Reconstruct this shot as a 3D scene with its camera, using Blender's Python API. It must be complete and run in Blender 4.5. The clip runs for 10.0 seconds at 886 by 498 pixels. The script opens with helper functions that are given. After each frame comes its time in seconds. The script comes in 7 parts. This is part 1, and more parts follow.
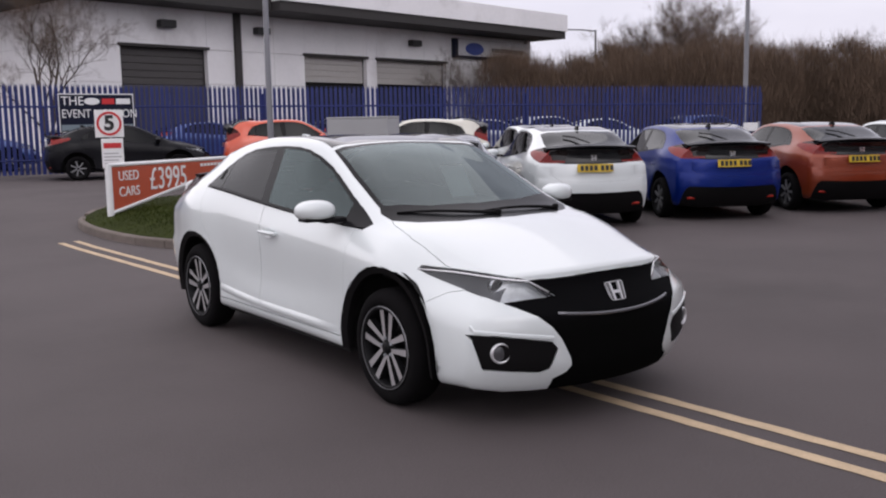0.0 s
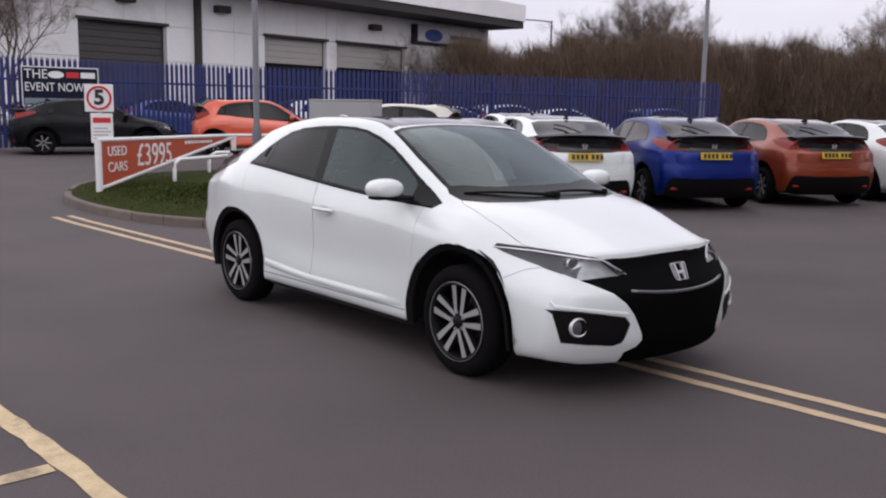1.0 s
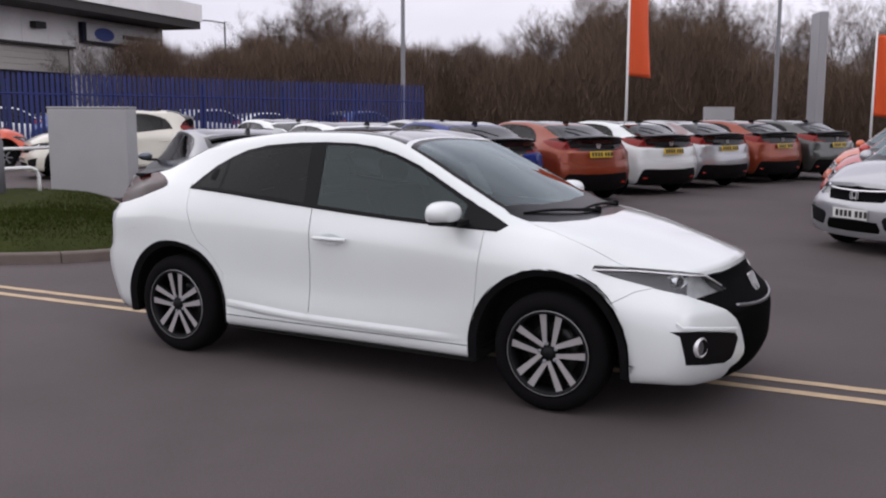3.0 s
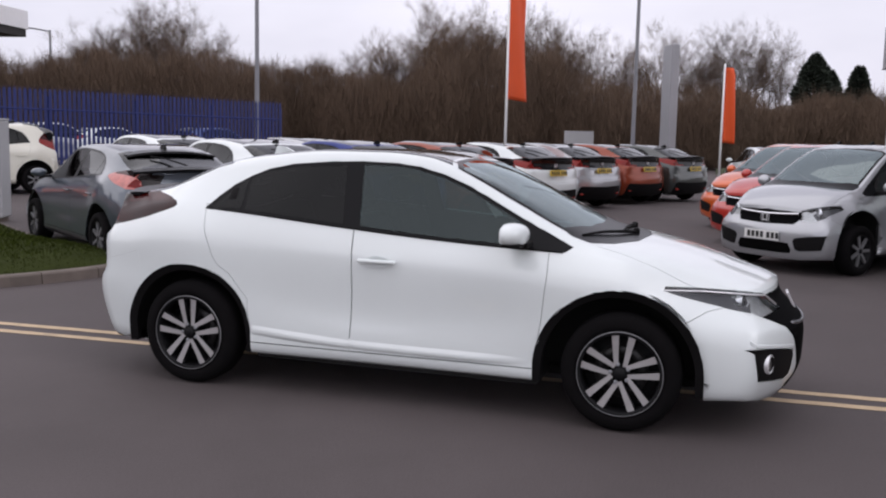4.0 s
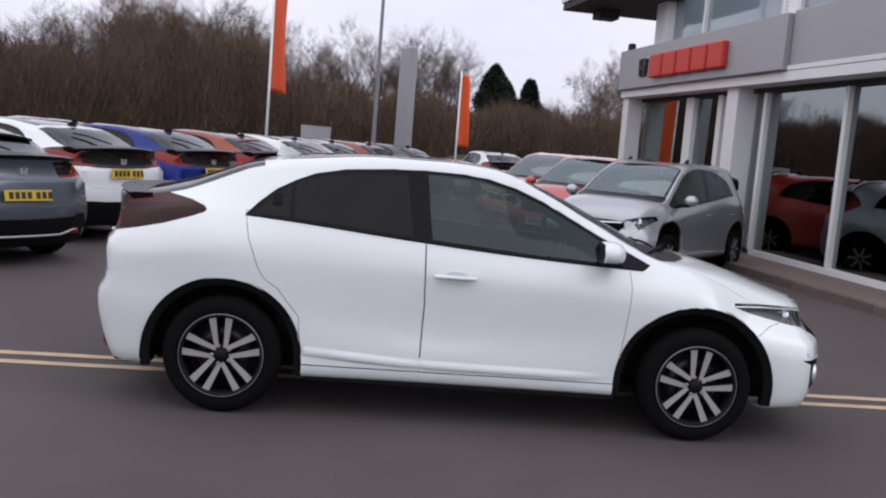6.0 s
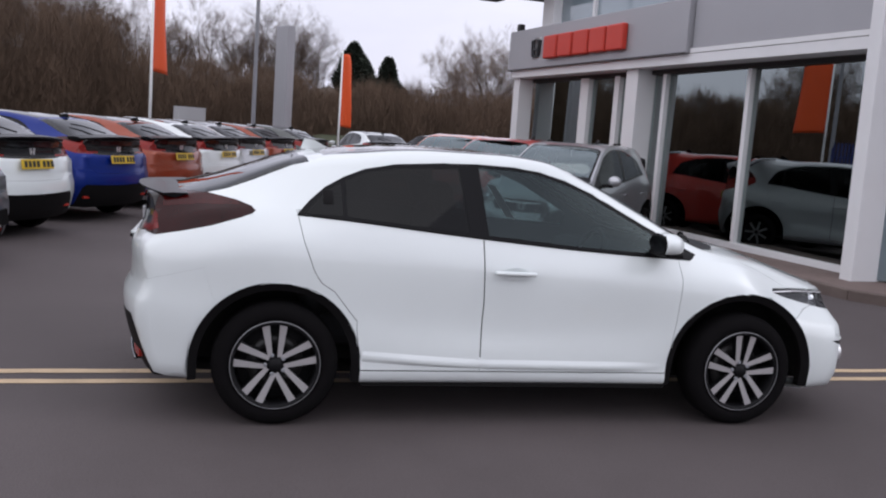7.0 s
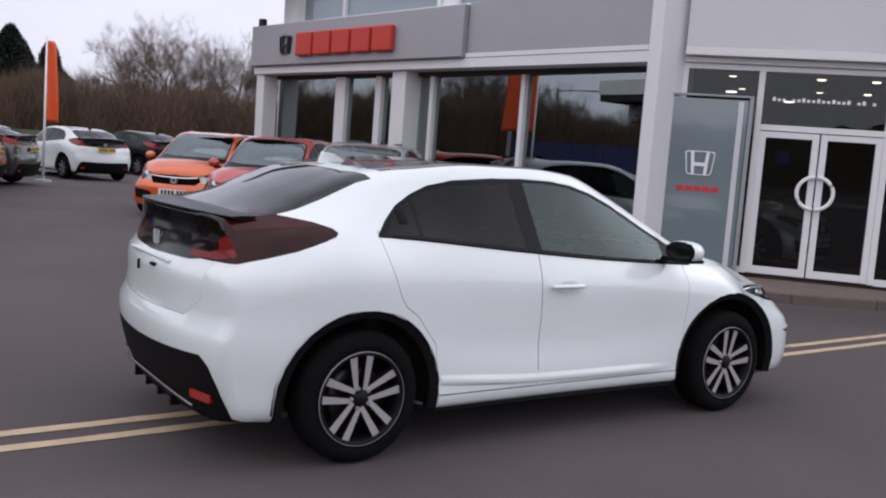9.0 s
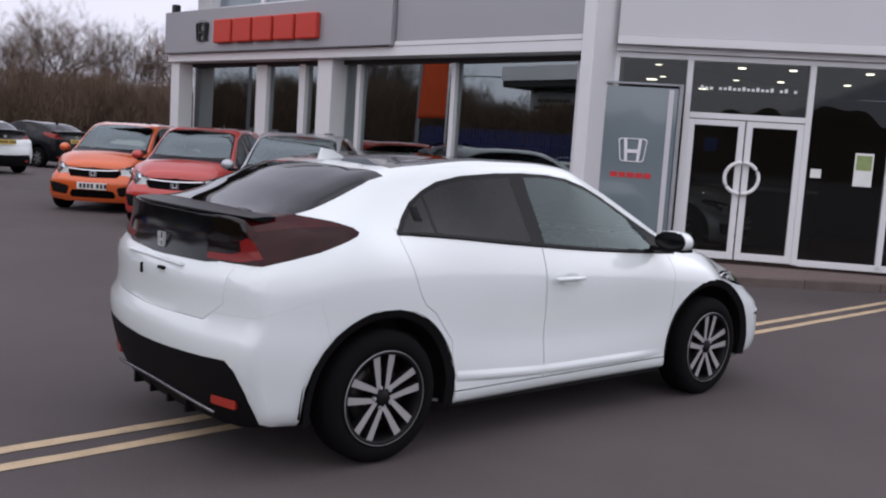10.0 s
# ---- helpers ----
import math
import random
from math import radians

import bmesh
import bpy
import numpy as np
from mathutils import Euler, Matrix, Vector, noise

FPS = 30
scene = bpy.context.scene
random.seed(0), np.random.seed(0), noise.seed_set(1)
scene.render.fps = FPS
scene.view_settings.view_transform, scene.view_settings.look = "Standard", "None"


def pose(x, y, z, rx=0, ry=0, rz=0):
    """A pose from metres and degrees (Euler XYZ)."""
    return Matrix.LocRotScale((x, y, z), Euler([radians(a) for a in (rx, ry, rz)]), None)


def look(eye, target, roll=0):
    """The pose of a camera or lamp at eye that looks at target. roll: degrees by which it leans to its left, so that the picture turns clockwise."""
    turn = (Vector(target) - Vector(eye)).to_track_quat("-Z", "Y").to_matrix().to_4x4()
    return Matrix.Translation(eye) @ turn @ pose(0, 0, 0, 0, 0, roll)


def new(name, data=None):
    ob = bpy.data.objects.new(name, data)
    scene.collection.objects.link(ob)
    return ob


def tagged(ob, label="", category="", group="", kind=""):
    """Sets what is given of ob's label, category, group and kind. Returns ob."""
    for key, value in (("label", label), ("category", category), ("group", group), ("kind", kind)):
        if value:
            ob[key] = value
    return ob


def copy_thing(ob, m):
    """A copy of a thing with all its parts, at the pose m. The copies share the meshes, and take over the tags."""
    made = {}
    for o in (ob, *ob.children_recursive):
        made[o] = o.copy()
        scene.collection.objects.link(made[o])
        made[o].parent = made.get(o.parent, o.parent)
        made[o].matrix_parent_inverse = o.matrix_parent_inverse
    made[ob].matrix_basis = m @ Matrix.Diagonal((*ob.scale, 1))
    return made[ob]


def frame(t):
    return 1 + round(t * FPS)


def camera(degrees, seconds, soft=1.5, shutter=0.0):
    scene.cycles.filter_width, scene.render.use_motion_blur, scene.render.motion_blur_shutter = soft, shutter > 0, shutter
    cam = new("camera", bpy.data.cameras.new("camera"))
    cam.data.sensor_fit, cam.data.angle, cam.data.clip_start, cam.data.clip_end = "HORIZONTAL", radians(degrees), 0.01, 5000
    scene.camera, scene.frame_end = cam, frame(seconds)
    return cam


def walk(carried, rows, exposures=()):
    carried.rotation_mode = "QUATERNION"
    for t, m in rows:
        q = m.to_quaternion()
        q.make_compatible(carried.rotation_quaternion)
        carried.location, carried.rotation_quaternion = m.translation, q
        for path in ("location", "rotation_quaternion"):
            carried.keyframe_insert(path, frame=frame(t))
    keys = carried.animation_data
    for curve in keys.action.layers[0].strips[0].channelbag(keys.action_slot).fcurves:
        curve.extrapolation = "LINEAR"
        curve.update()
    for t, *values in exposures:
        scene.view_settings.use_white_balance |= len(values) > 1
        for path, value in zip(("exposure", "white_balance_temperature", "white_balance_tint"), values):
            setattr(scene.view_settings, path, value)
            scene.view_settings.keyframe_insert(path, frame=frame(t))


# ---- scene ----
cam = camera(51.3, 10.0, 2.1)
METRES, EYE, TILT, LEAN, TURN = 10.5, 1.505, 0.7, 0.0, -39.1
ROWS = [
    (0.0, 0.0, 0.0, 0.0, -0.14, -8.4, 0.96),
    (0.5, -0.0341, -0.0245, 0.0006, -1.4, -9.32, -0.03),
    (1.0, -0.0688, -0.0199, -0.0011, -3.48, -9.23, -0.91),
    (1.5, -0.1107, -0.0006, 0.0003, -7.51, -9.72, -0.38),
    (2.0, -0.1666, 0.0165, 0.0031, -13.47, -9.46, -0.55),
    (2.5, -0.2139, 0.0485, 0.0026, -19.05, -9.37, -0.25),
    (4.0, -0.3645, 0.1497, 0.0003, -35.52, -7.48, -1.62),
    (4.5, -0.4058, 0.1913, -0.0024, -39.93, -7.64, -2.37),
    (5.0, -0.4413, 0.2327, -0.0011, -45.82, -8.0, -3.99),
    (5.5, -0.4757, 0.2745, -0.0015, -51.5, -7.04, -5.13),
    (7.0, -0.5419, 0.4187, -0.0032, -65.93, -7.37, -4.65),
    (7.5, -0.56, 0.4724, -0.0055, -71.97, -6.7, -5.1),
    (8.0, -0.5652, 0.5239, -0.0087, -77.81, -6.37, -4.98),
    (8.5, -0.575, 0.5724, -0.0073, -83.15, -5.79, -4.41),
    (9.0, -0.5776, 0.6123, -0.0089, -87.11, -6.02, -4.92),
    (9.5, -0.573, 0.6421, -0.0081, -89.89, -5.83, -4.02),
    (10.0, -0.5768, 0.6658, -0.0083, -93.46, -6.39, -4.34),
]
EXPOSURES = [(0.0, 0.0, 6680, 12), (2.5, 0.0, 6680, 12), (5.0, 0.0, 6500, 10.5), (7.0, 0.04, 6390, 10.5), (10.0, 0.02, 6380, 11)]
walk(cam, [(t, pose(0, 0, EYE, TILT, LEAN, TURN) @ pose(METRES * x, METRES * y, METRES * z, 90 + pitch, roll, yaw)) for t, x, y, z, yaw, pitch, roll in ROWS], EXPOSURES)

# ---- world, sun, exposure ----
world = bpy.data.worlds.new("overcast_sky")
scene.world = world
world.use_nodes = True
wn, wl = world.node_tree.nodes, world.node_tree.links
wn.clear()
w_out = wn.new("ShaderNodeOutputWorld")
w_bg = wn.new("ShaderNodeBackground")
w_sky = wn.new("ShaderNodeTexSky")
w_sky.sky_type = "NISHITA"
w_sky.sun_disc = False
w_sky.sun_elevation = radians(38)
w_sky.sun_rotation = radians(200)
w_sky.air_density, w_sky.dust_density, w_sky.ozone_density = 1.2, 4.0, 1.0
w_hsv = wn.new("ShaderNodeHueSaturation")
w_hsv.inputs["Saturation"].default_value = 0.10
w_co = wn.new("ShaderNodeTexCoord")
w_map = wn.new("ShaderNodeMapping")
w_map.inputs["Scale"].default_value = (1.0, 1.0, 3.2)
w_noise = wn.new("ShaderNodeTexNoise")
w_noise.inputs["Scale"].default_value = 2.2
w_noise.inputs["Detail"].default_value = 5.0
w_ramp = wn.new("ShaderNodeValToRGB")
w_ramp.color_ramp.elements[0].position, w_ramp.color_ramp.elements[0].color = 0.30, (0.83, 0.83, 0.87, 1)
w_ramp.color_ramp.elements[1].position, w_ramp.color_ramp.elements[1].color = 0.72, (1.08, 1.065, 1.085, 1)
# an even cloud deck over the sky's own gradient
w_deck = wn.new("ShaderNodeMixRGB")
w_deck.inputs["Fac"].default_value = 0.72
w_deck.inputs["Color2"].default_value = (5.90, 5.92, 6.75, 1)
w_mul = wn.new("ShaderNodeMixRGB")
w_mul.blend_type = "MULTIPLY"
w_mul.inputs["Fac"].default_value = 1.0
wl.new(w_sky.outputs["Color"], w_hsv.inputs["Color"])
wl.new(w_hsv.outputs["Color"], w_deck.inputs["Color1"])
wl.new(w_co.outputs["Generated"], w_map.inputs["Vector"])
wl.new(w_map.outputs["Vector"], w_noise.inputs["Vector"])
wl.new(w_noise.outputs["Fac"], w_ramp.inputs["Fac"])
wl.new(w_deck.outputs["Color"], w_mul.inputs["Color1"])
wl.new(w_ramp.outputs["Color"], w_mul.inputs["Color2"])
wl.new(w_mul.outputs["Color"], w_bg.inputs["Color"])
w_bg.inputs["Strength"].default_value = 0.176
wl.new(w_bg.outputs["Background"], w_out.inputs["Surface"])

sun = new("sun", bpy.data.lights.new("sun", "SUN"))
sun.data.energy = 1.1
sun.data.angle = radians(110)
sun.data.color = (1.0, 0.97, 0.94)
sun.matrix_world = look((0, 0, 30), (0.34 * 16, -0.94 * 16, 9))

# ---- materials ----
def mat(name, color, rough=0.6, metal=0.0, coat=0.0, spec=0.5, var=0.0, scale=8.0, grain=0.0, gscale=120.0, bump=0.0, bscale=60.0, dirt=None, dirt_at=0.55, per_object=0.0):
    """A principled material whose colour wanders at two scales, with fine relief and optional stains."""
    m = bpy.data.materials.new(name)
    m.use_nodes = True
    n, l = m.node_tree.nodes, m.node_tree.links
    p = n["Principled BSDF"]
    p.inputs["Base Color"].default_value = (*color, 1)
    p.inputs["Roughness"].default_value = rough
    p.inputs["Metallic"].default_value = metal
    p.inputs["Coat Weight"].default_value = coat
    p.inputs["Coat Roughness"].default_value = 0.04
    p.inputs["Specular IOR Level"].default_value = spec
    co = n.new("ShaderNodeTexCoord")
    last = None
    if var or grain or dirt or per_object:
        rgb = n.new("ShaderNodeRGB")
        rgb.outputs[0].default_value = (*color, 1)
        last = rgb.outputs[0]

        def times(fac_socket, low, high, last):
            r = n.new("ShaderNodeMapRange")
            r.inputs["To Min"].default_value, r.inputs["To Max"].default_value = low, high
            l.new(fac_socket, r.inputs["Value"])
            x = n.new("ShaderNodeMixRGB")
            x.blend_type = "MULTIPLY"
            x.inputs["Fac"].default_value = 1.0
            l.new(last, x.inputs["Color1"])
            l.new(r.outputs["Result"], x.inputs["Color2"])
            return x.outputs["Color"]

        for amount, sc, detail in ((var, scale, 6.0), (grain, gscale, 3.0)):
            if amount:
                t = n.new("ShaderNodeTexNoise")
                t.inputs["Scale"].default_value, t.inputs["Detail"].default_value = sc, detail
                l.new(co.outputs["Object"], t.inputs["Vector"])
                last = times(t.outputs["Fac"], 1 - 1.6 * amount, 1 + 1.6 * amount, last)
        if per_object:
            oi = n.new("ShaderNodeObjectInfo")
            last = times(oi.outputs["Random"], 1 - per_object, 1 + per_object, last)
        if dirt:
            t = n.new("ShaderNodeTexNoise")
            t.inputs["Scale"].default_value, t.inputs["Detail"].default_value = scale * 0.35, 8.0
            t.inputs["Roughness"].default_value = 0.65
            l.new(co.outputs["Object"], t.inputs["Vector"])
            r = n.new("ShaderNodeValToRGB")
            r.color_ramp.elements[0].position, r.color_ramp.elements[1].position = dirt_at, dirt_at + 0.22
            l.new(t.outputs["Fac"], r.inputs["Fac"])
            x = n.new("ShaderNodeMixRGB")
            x.inputs["Color2"].default_value = (*dirt, 1)
            l.new(r.outputs["Color"], x.inputs["Fac"])
            l.new(last, x.inputs["Color1"])
            last = x.outputs["Color"]
        l.new(last, p.inputs["Base Color"])
    if bump:
        t = n.new("ShaderNodeTexNoise")
        t.inputs["Scale"].default_value, t.inputs["Detail"].default_value = bscale, 4.0
        l.new(co.outputs["Object"], t.inputs["Vector"])
        b = n.new("ShaderNodeBump")
        b.inputs["Strength"].default_value, b.inputs["Distance"].default_value = bump, 0.01
        l.new(t.outputs["Fac"], b.inputs["Height"])
        l.new(b.outputs["Normal"], p.inputs["Normal"])
    return m


def glow(name, color, strength):
    m = bpy.data.materials.new(name)
    m.use_nodes = True
    p = m.node_tree.nodes["Principled BSDF"]
    p.inputs["Base Color"].default_value = (*color, 1)
    p.inputs["Emission Color"].default_value = (*color, 1)
    p.inputs["Emission Strength"].default_value = strength
    return m


def glass(name, tint, clear, rough=0.0, ior=1.5, gloss=(0.95, 0.96, 0.97)):
    """A pane: Fresnel gloss over a tinted, see-through sheet. clear: how much of the light passes."""
    m = bpy.data.materials.new(name)
    m.use_nodes = True
    n, l = m.node_tree.nodes, m.node_tree.links
    n.clear()
    out, mix, fr = n.new("ShaderNodeOutputMaterial"), n.new("ShaderNodeMixShader"), n.new("ShaderNodeFresnel")
    tr, gl = n.new("ShaderNodeBsdfTransparent"), n.new("ShaderNodeBsdfGlossy")
    fr.inputs["IOR"].default_value = ior
    tr.inputs["Color"].default_value = (*[c * clear for c in tint], 1)
    gl.inputs["Color"].default_value = (*gloss, 1)
    gl.inputs["Roughness"].default_value = rough
    l.new(fr.outputs["Fac"], mix.inputs["Fac"])
    l.new(tr.outputs["BSDF"], mix.inputs[1])
    l.new(gl.outputs["BSDF"], mix.inputs[2])
    l.new(mix.outputs["Shader"], out.inputs["Surface"])
    return m


def paint(name, color, flake=0.0, rough=0.28):
    return mat(name, color, rough=rough, metal=flake, coat=1.0, var=0.015, scale=3.0)


ASPHALT = mat("asphalt", (0.0865, 0.0718, 0.0725), rough=0.82, spec=0.35, var=0.20, scale=0.45, grain=0.22, gscale=90.0, bump=0.5, bscale=140.0, dirt=(0.056, 0.047, 0.047), dirt_at=0.50)
YELLOW_LINE = mat("worn_line_paint", (0.52, 0.39, 0.25), rough=0.75, var=0.16, scale=6.0, grain=0.15, gscale=60.0, bump=0.3, bscale=120.0, dirt=(0.20, 0.155, 0.12), dirt_at=0.56)
YELLOW_OLD = mat("old_line_paint", (0.55, 0.43, 0.26), rough=0.8, var=0.2, scale=9.0, grain=0.15, gscale=60.0, dirt=(0.12, 0.10, 0.09), dirt_at=0.54)
KERB = mat("kerb_concrete", (0.145, 0.118, 0.103), rough=0.9, var=0.2, scale=5.0, grain=0.1, bump=0.4, bscale=90.0, per_object=0.12)
BROWN_KERB = mat("brown_kerb", (0.115, 0.088, 0.078), rough=0.9, var=0.2, scale=5.0, bump=0.3, per_object=0.15)
DARK_CHROME = mat("dark_chrome", (0.20, 0.20, 0.21), rough=0.25, metal=0.8)
PAVING = mat("block_paving", (0.13, 0.095, 0.085), rough=0.88, var=0.15, scale=6.0, grain=0.1, bump=0.3, per_object=0.25)
GRASS_SOIL = mat("turf", (0.028, 0.036, 0.007), rough=0.95, spec=0.10, var=0.3, scale=3.0, grain=0.2, gscale=40.0, bump=0.8, bscale=60.0)
GRASS = mat("grass_blades", (0.031, 0.042, 0.006), rough=0.85, spec=0.10, var=0.35, scale=2.0)
SCRUB = mat("scrub_bank", (0.062, 0.041, 0.024), rough=0.95, var=0.35, scale=0.25, grain=0.3, gscale=3.0, bump=0.8, bscale=4.0, dirt=(0.040, 0.042, 0.022), dirt_at=0.5)
FAR_GRASS = mat("far_meadow", (0.045, 0.052, 0.025), rough=0.95, var=0.3, scale=0.1)
BARK = mat("winter_bark", (0.060, 0.045, 0.036), rough=0.95, var=0.3, scale=4.0, per_object=0.3)
TWIG = mat("bare_twigs", (0.096, 0.063, 0.042), rough=0.95, var=0.3, scale=0.6, per_object=0.35)
TWIG_PALE = mat("pale_twigs", (0.150, 0.108, 0.085), rough=0.95, var=0.3, scale=0.6, per_object=0.25)
CONIFER = mat("conifer_needles", (0.018, 0.026, 0.016), rough=0.9, var=0.3, scale=1.0)
WHITE_PAINT = paint("white_pearl_paint", (0.715, 0.758, 0.757))
BLACK_GLOSS = mat("black_gloss_trim", (0.004, 0.004, 0.005), rough=0.3, spec=0.14)
TAIL_GLASS = mat("smoked_tail_glass", (0.004, 0.004, 0.005), rough=0.14, spec=0.38)
BADGE = mat("bright_badge", (0.82, 0.82, 0.84), rough=0.25, metal=0.5)
LAMP_STRIP = mat("bright_red_strip", (0.17, 0.009, 0.007), rough=0.15, spec=0.3)
BLACK_PLASTIC = mat("black_plastic", (0.006, 0.0055, 0.006), rough=0.6, spec=0.11, bump=0.15, bscale=400.0)
SATIN_BLACK = mat("satin_black", (0.022, 0.021, 0.021), rough=0.4)
DARK_LINER = mat("dark_liner", (0.006, 0.006, 0.006), rough=0.9)
TYRE = mat("tyre_rubber", (0.005, 0.0045, 0.005), rough=0.9, spec=0.10, var=0.2, scale=20.0)
ALLOY = mat("diamond_cut_alloy", (0.52, 0.51, 0.515), rough=0.30, metal=0.5, var=0.08, scale=6.0)
ALLOY_MID = mat("dull_alloy", (0.22, 0.22, 0.23), rough=0.45, metal=0.4)
ALLOY_DARK = mat("dark_alloy_pocket", (0.008, 0.008, 0.009), rough=0.5, spec=0.15)
CHROME = mat("chrome", (0.80, 0.80, 0.82), rough=0.08, metal=1.0)
STEEL = mat("galvanised_steel", (0.30, 0.31, 0.33), rough=0.5, metal=0.4, var=0.1, scale=4.0)
COLUMN_GREY = mat("weathered_column", (0.15, 0.15, 0.165), rough=0.6, metal=0.2, var=0.12, scale=3.0)
LAMP_PALE = mat("pale_red_lamp", (0.46, 0.13, 0.11), rough=0.3, coat=0.3, var=0.4, scale=14.0)
CAR_GLASS = glass("car_glass", (0.62, 0.78, 0.78), 0.46, ior=1.58, gloss=(0.80, 0.95, 0.96))
REAR_GLASS = glass("rear_window_glass", (0.5, 0.5, 0.55), 0.10, ior=1.48)
WING_GLASS = glass("entrance_glass", (0.80, 0.84, 0.84), 0.62, ior=1.42)
SCREEN_GLASS = glass("windscreen_glass", (0.74, 0.82, 0.80), 0.66, ior=2.7, gloss=(0.82, 0.96, 0.97))
PRIVACY = glass("privacy_glass", (0.5, 0.5, 0.55), 0.10, ior=1.33)
HERO_SCREEN = glass("tinted_windscreen_glass", (0.62, 0.76, 0.76), 0.50, ior=1.72, gloss=(0.84, 0.96, 0.97))
ROOF_GLASS = mat("black_roof_glass", (0.006, 0.006, 0.007), rough=0.06, coat=0.5)
LAMP_CLEAR = glass("lamp_lens", (0.92, 0.94, 0.95), 0.9)
LAMP_RED = mat("red_lamp", (0.020, 0.0025, 0.0025), rough=0.12, coat=0.0, spec=0.22, var=0.4, scale=9.0)
LAMP_PARKED = mat("red_lamp_clean", (0.20, 0.012, 0.009), rough=0.3, spec=0.3, var=0.3, scale=9.0)
LAMP_BAND = mat("pale_red_band", (0.040, 0.0035, 0.0035), rough=0.12, spec=0.25, var=0.3, scale=9.0)
LAMP_GREY = mat("grey_lamp_bowl", (0.10, 0.10, 0.108), rough=0.35, metal=0.4, var=0.25, scale=14.0)
GRILLE_BLACK = mat("black_grille", (0.003, 0.003, 0.0035), rough=0.85, spec=0.05)
INTAKE = mat("open_intake", (0.003, 0.003, 0.003), rough=0.95, spec=0.04)
LAMP_SMOKE = mat("smoked_lamp", (0.007, 0.004, 0.004), rough=0.08, coat=0.0, spec=0.4, var=0.2, scale=14.0)
REFLECTOR = mat("red_reflector", (0.30, 0.018, 0.010), rough=0.25, coat=0.2)
CLOTH = mat("seat_cloth", (0.022, 0.022, 0.025), rough=0.95, bump=0.3, bscale=200.0)
DASH = mat("dash_plastic", (0.018, 0.018, 0.019), rough=0.75, bump=0.2, bscale=300.0)
PAPER = mat("paper", (0.75, 0.76, 0.74), rough=0.9, var=0.04)
PLATE_YELLOW = mat("yellow_plate", (0.62, 0.42, 0.03), rough=0.4)
PLATE_WHITE = mat("white_plate", (0.72, 0.72, 0.70), rough=0.4)
PLATE_INK = mat("plate_ink", (0.015, 0.015, 0.015), rough=0.5)
WHITE_WALL = mat("white_cladding", (0.80, 0.79, 0.80), rough=0.6, var=0.05, scale=0.6, grain=0.03, gscale=5.0, dirt=(0.52, 0.50, 0.50), dirt_at=0.55)
WHITE_FRAME = mat("white_powder_coat", (0.70, 0.70, 0.71), rough=0.4, var=0.03, scale=2.0)
PALE_PANEL = mat("pale_grey_panel", (0.56, 0.56, 0.58), rough=0.45, metal=0.1, var=0.04, scale=0.7)
GREY_PANEL = mat("silver_grey_panel", (0.34, 0.34, 0.36), rough=0.42, metal=0.15, var=0.04, scale=0.7)
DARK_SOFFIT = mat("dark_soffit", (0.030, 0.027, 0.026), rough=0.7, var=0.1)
ROLLER_DARK = mat("dark_roller_door", (0.060, 0.055, 0.054), rough=0.6, var=0.1)
ROLLER_PALE = mat("pale_roller_door", (0.42, 0.40, 0.38), rough=0.6, var=0.06)
BLUE_STEEL = mat("blue_palisade", (0.007, 0.016, 0.110), rough=0.55, var=0.15, scale=2.0, per_object=0.2)
ORANGE_FLAG = mat("orange_banner", (0.72, 0.085, 0.012), rough=0.7, var=0.06, scale=2.0)
RED_SIGN = mat("red_sign", (0.50, 0.035, 0.018), rough=0.5, var=0.04)
SIGN_WHITE = mat("sign_white", (0.78, 0.78, 0.78), rough=0.5, var=0.03)
SIGN_RED = mat("sign_red", (0.55, 0.02, 0.025), rough=0.5)
SIGN_BLACK = mat("sign_black", (0.012, 0.012, 0.013), rough=0.5)
SIGN_ORANGE = mat("banner_orange_red", (0.46, 0.075, 0.030), rough=0.55, var=0.05)
SIGN_NAVY = mat("banner_navy", (0.005, 0.007, 0.022), rough=0.5, spec=0.2)
SIGN_BLUE = mat("badge_blue", (0.02, 0.05, 0.25), rough=0.4)
CABINET_GREY = mat("cabinet_grey", (0.36, 0.36, 0.37), rough=0.6, var=0.05, scale=2.0, dirt=(0.30, 0.30, 0.30))
SHOP_GLASS = glass("shop_glass", (0.80, 0.86, 0.86), 0.30, ior=3.3, gloss=(0.88, 0.97, 0.97))
FROSTED = mat("frosted_blue_glass", (0.16, 0.20, 0.22), rough=0.12, coat=0.8, var=0.05, scale=1.0)
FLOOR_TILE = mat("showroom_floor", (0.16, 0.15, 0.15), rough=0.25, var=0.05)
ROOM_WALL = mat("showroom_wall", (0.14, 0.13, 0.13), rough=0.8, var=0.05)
DOWNLIGHT = glow("downlight", (1.0, 0.86, 0.68), 10.0)
LAMP_SILVER = mat("lamp_reflector", (0.80, 0.81, 0.82), rough=0.3, metal=0.35, var=0.2, scale=25.0)
SKY_GLASS = mat("upper_window_glass", (0.20, 0.25, 0.28), rough=0.05, coat=1.0)

# ---- mesh tools ----
def mesh_object(name, bm, material, parent=None, label="", smooth=True):
    me = bpy.data.meshes.new(name)
    bm.to_mesh(me)
    bm.free()
    for m in material if isinstance(material, (list, tuple)) else (material,):
        me.materials.append(m)
    if smooth:
        me.polygons.foreach_set("use_smooth", [True] * len(me.polygons))
    ob = new(name, me)
    if parent is not None:
        ob.parent = parent
    if label:
        ob["label"] = label
    return ob


def part(name, bm, material, parent, label="", smooth=False):
    return mesh_object(name, bm, material, parent, label, smooth)


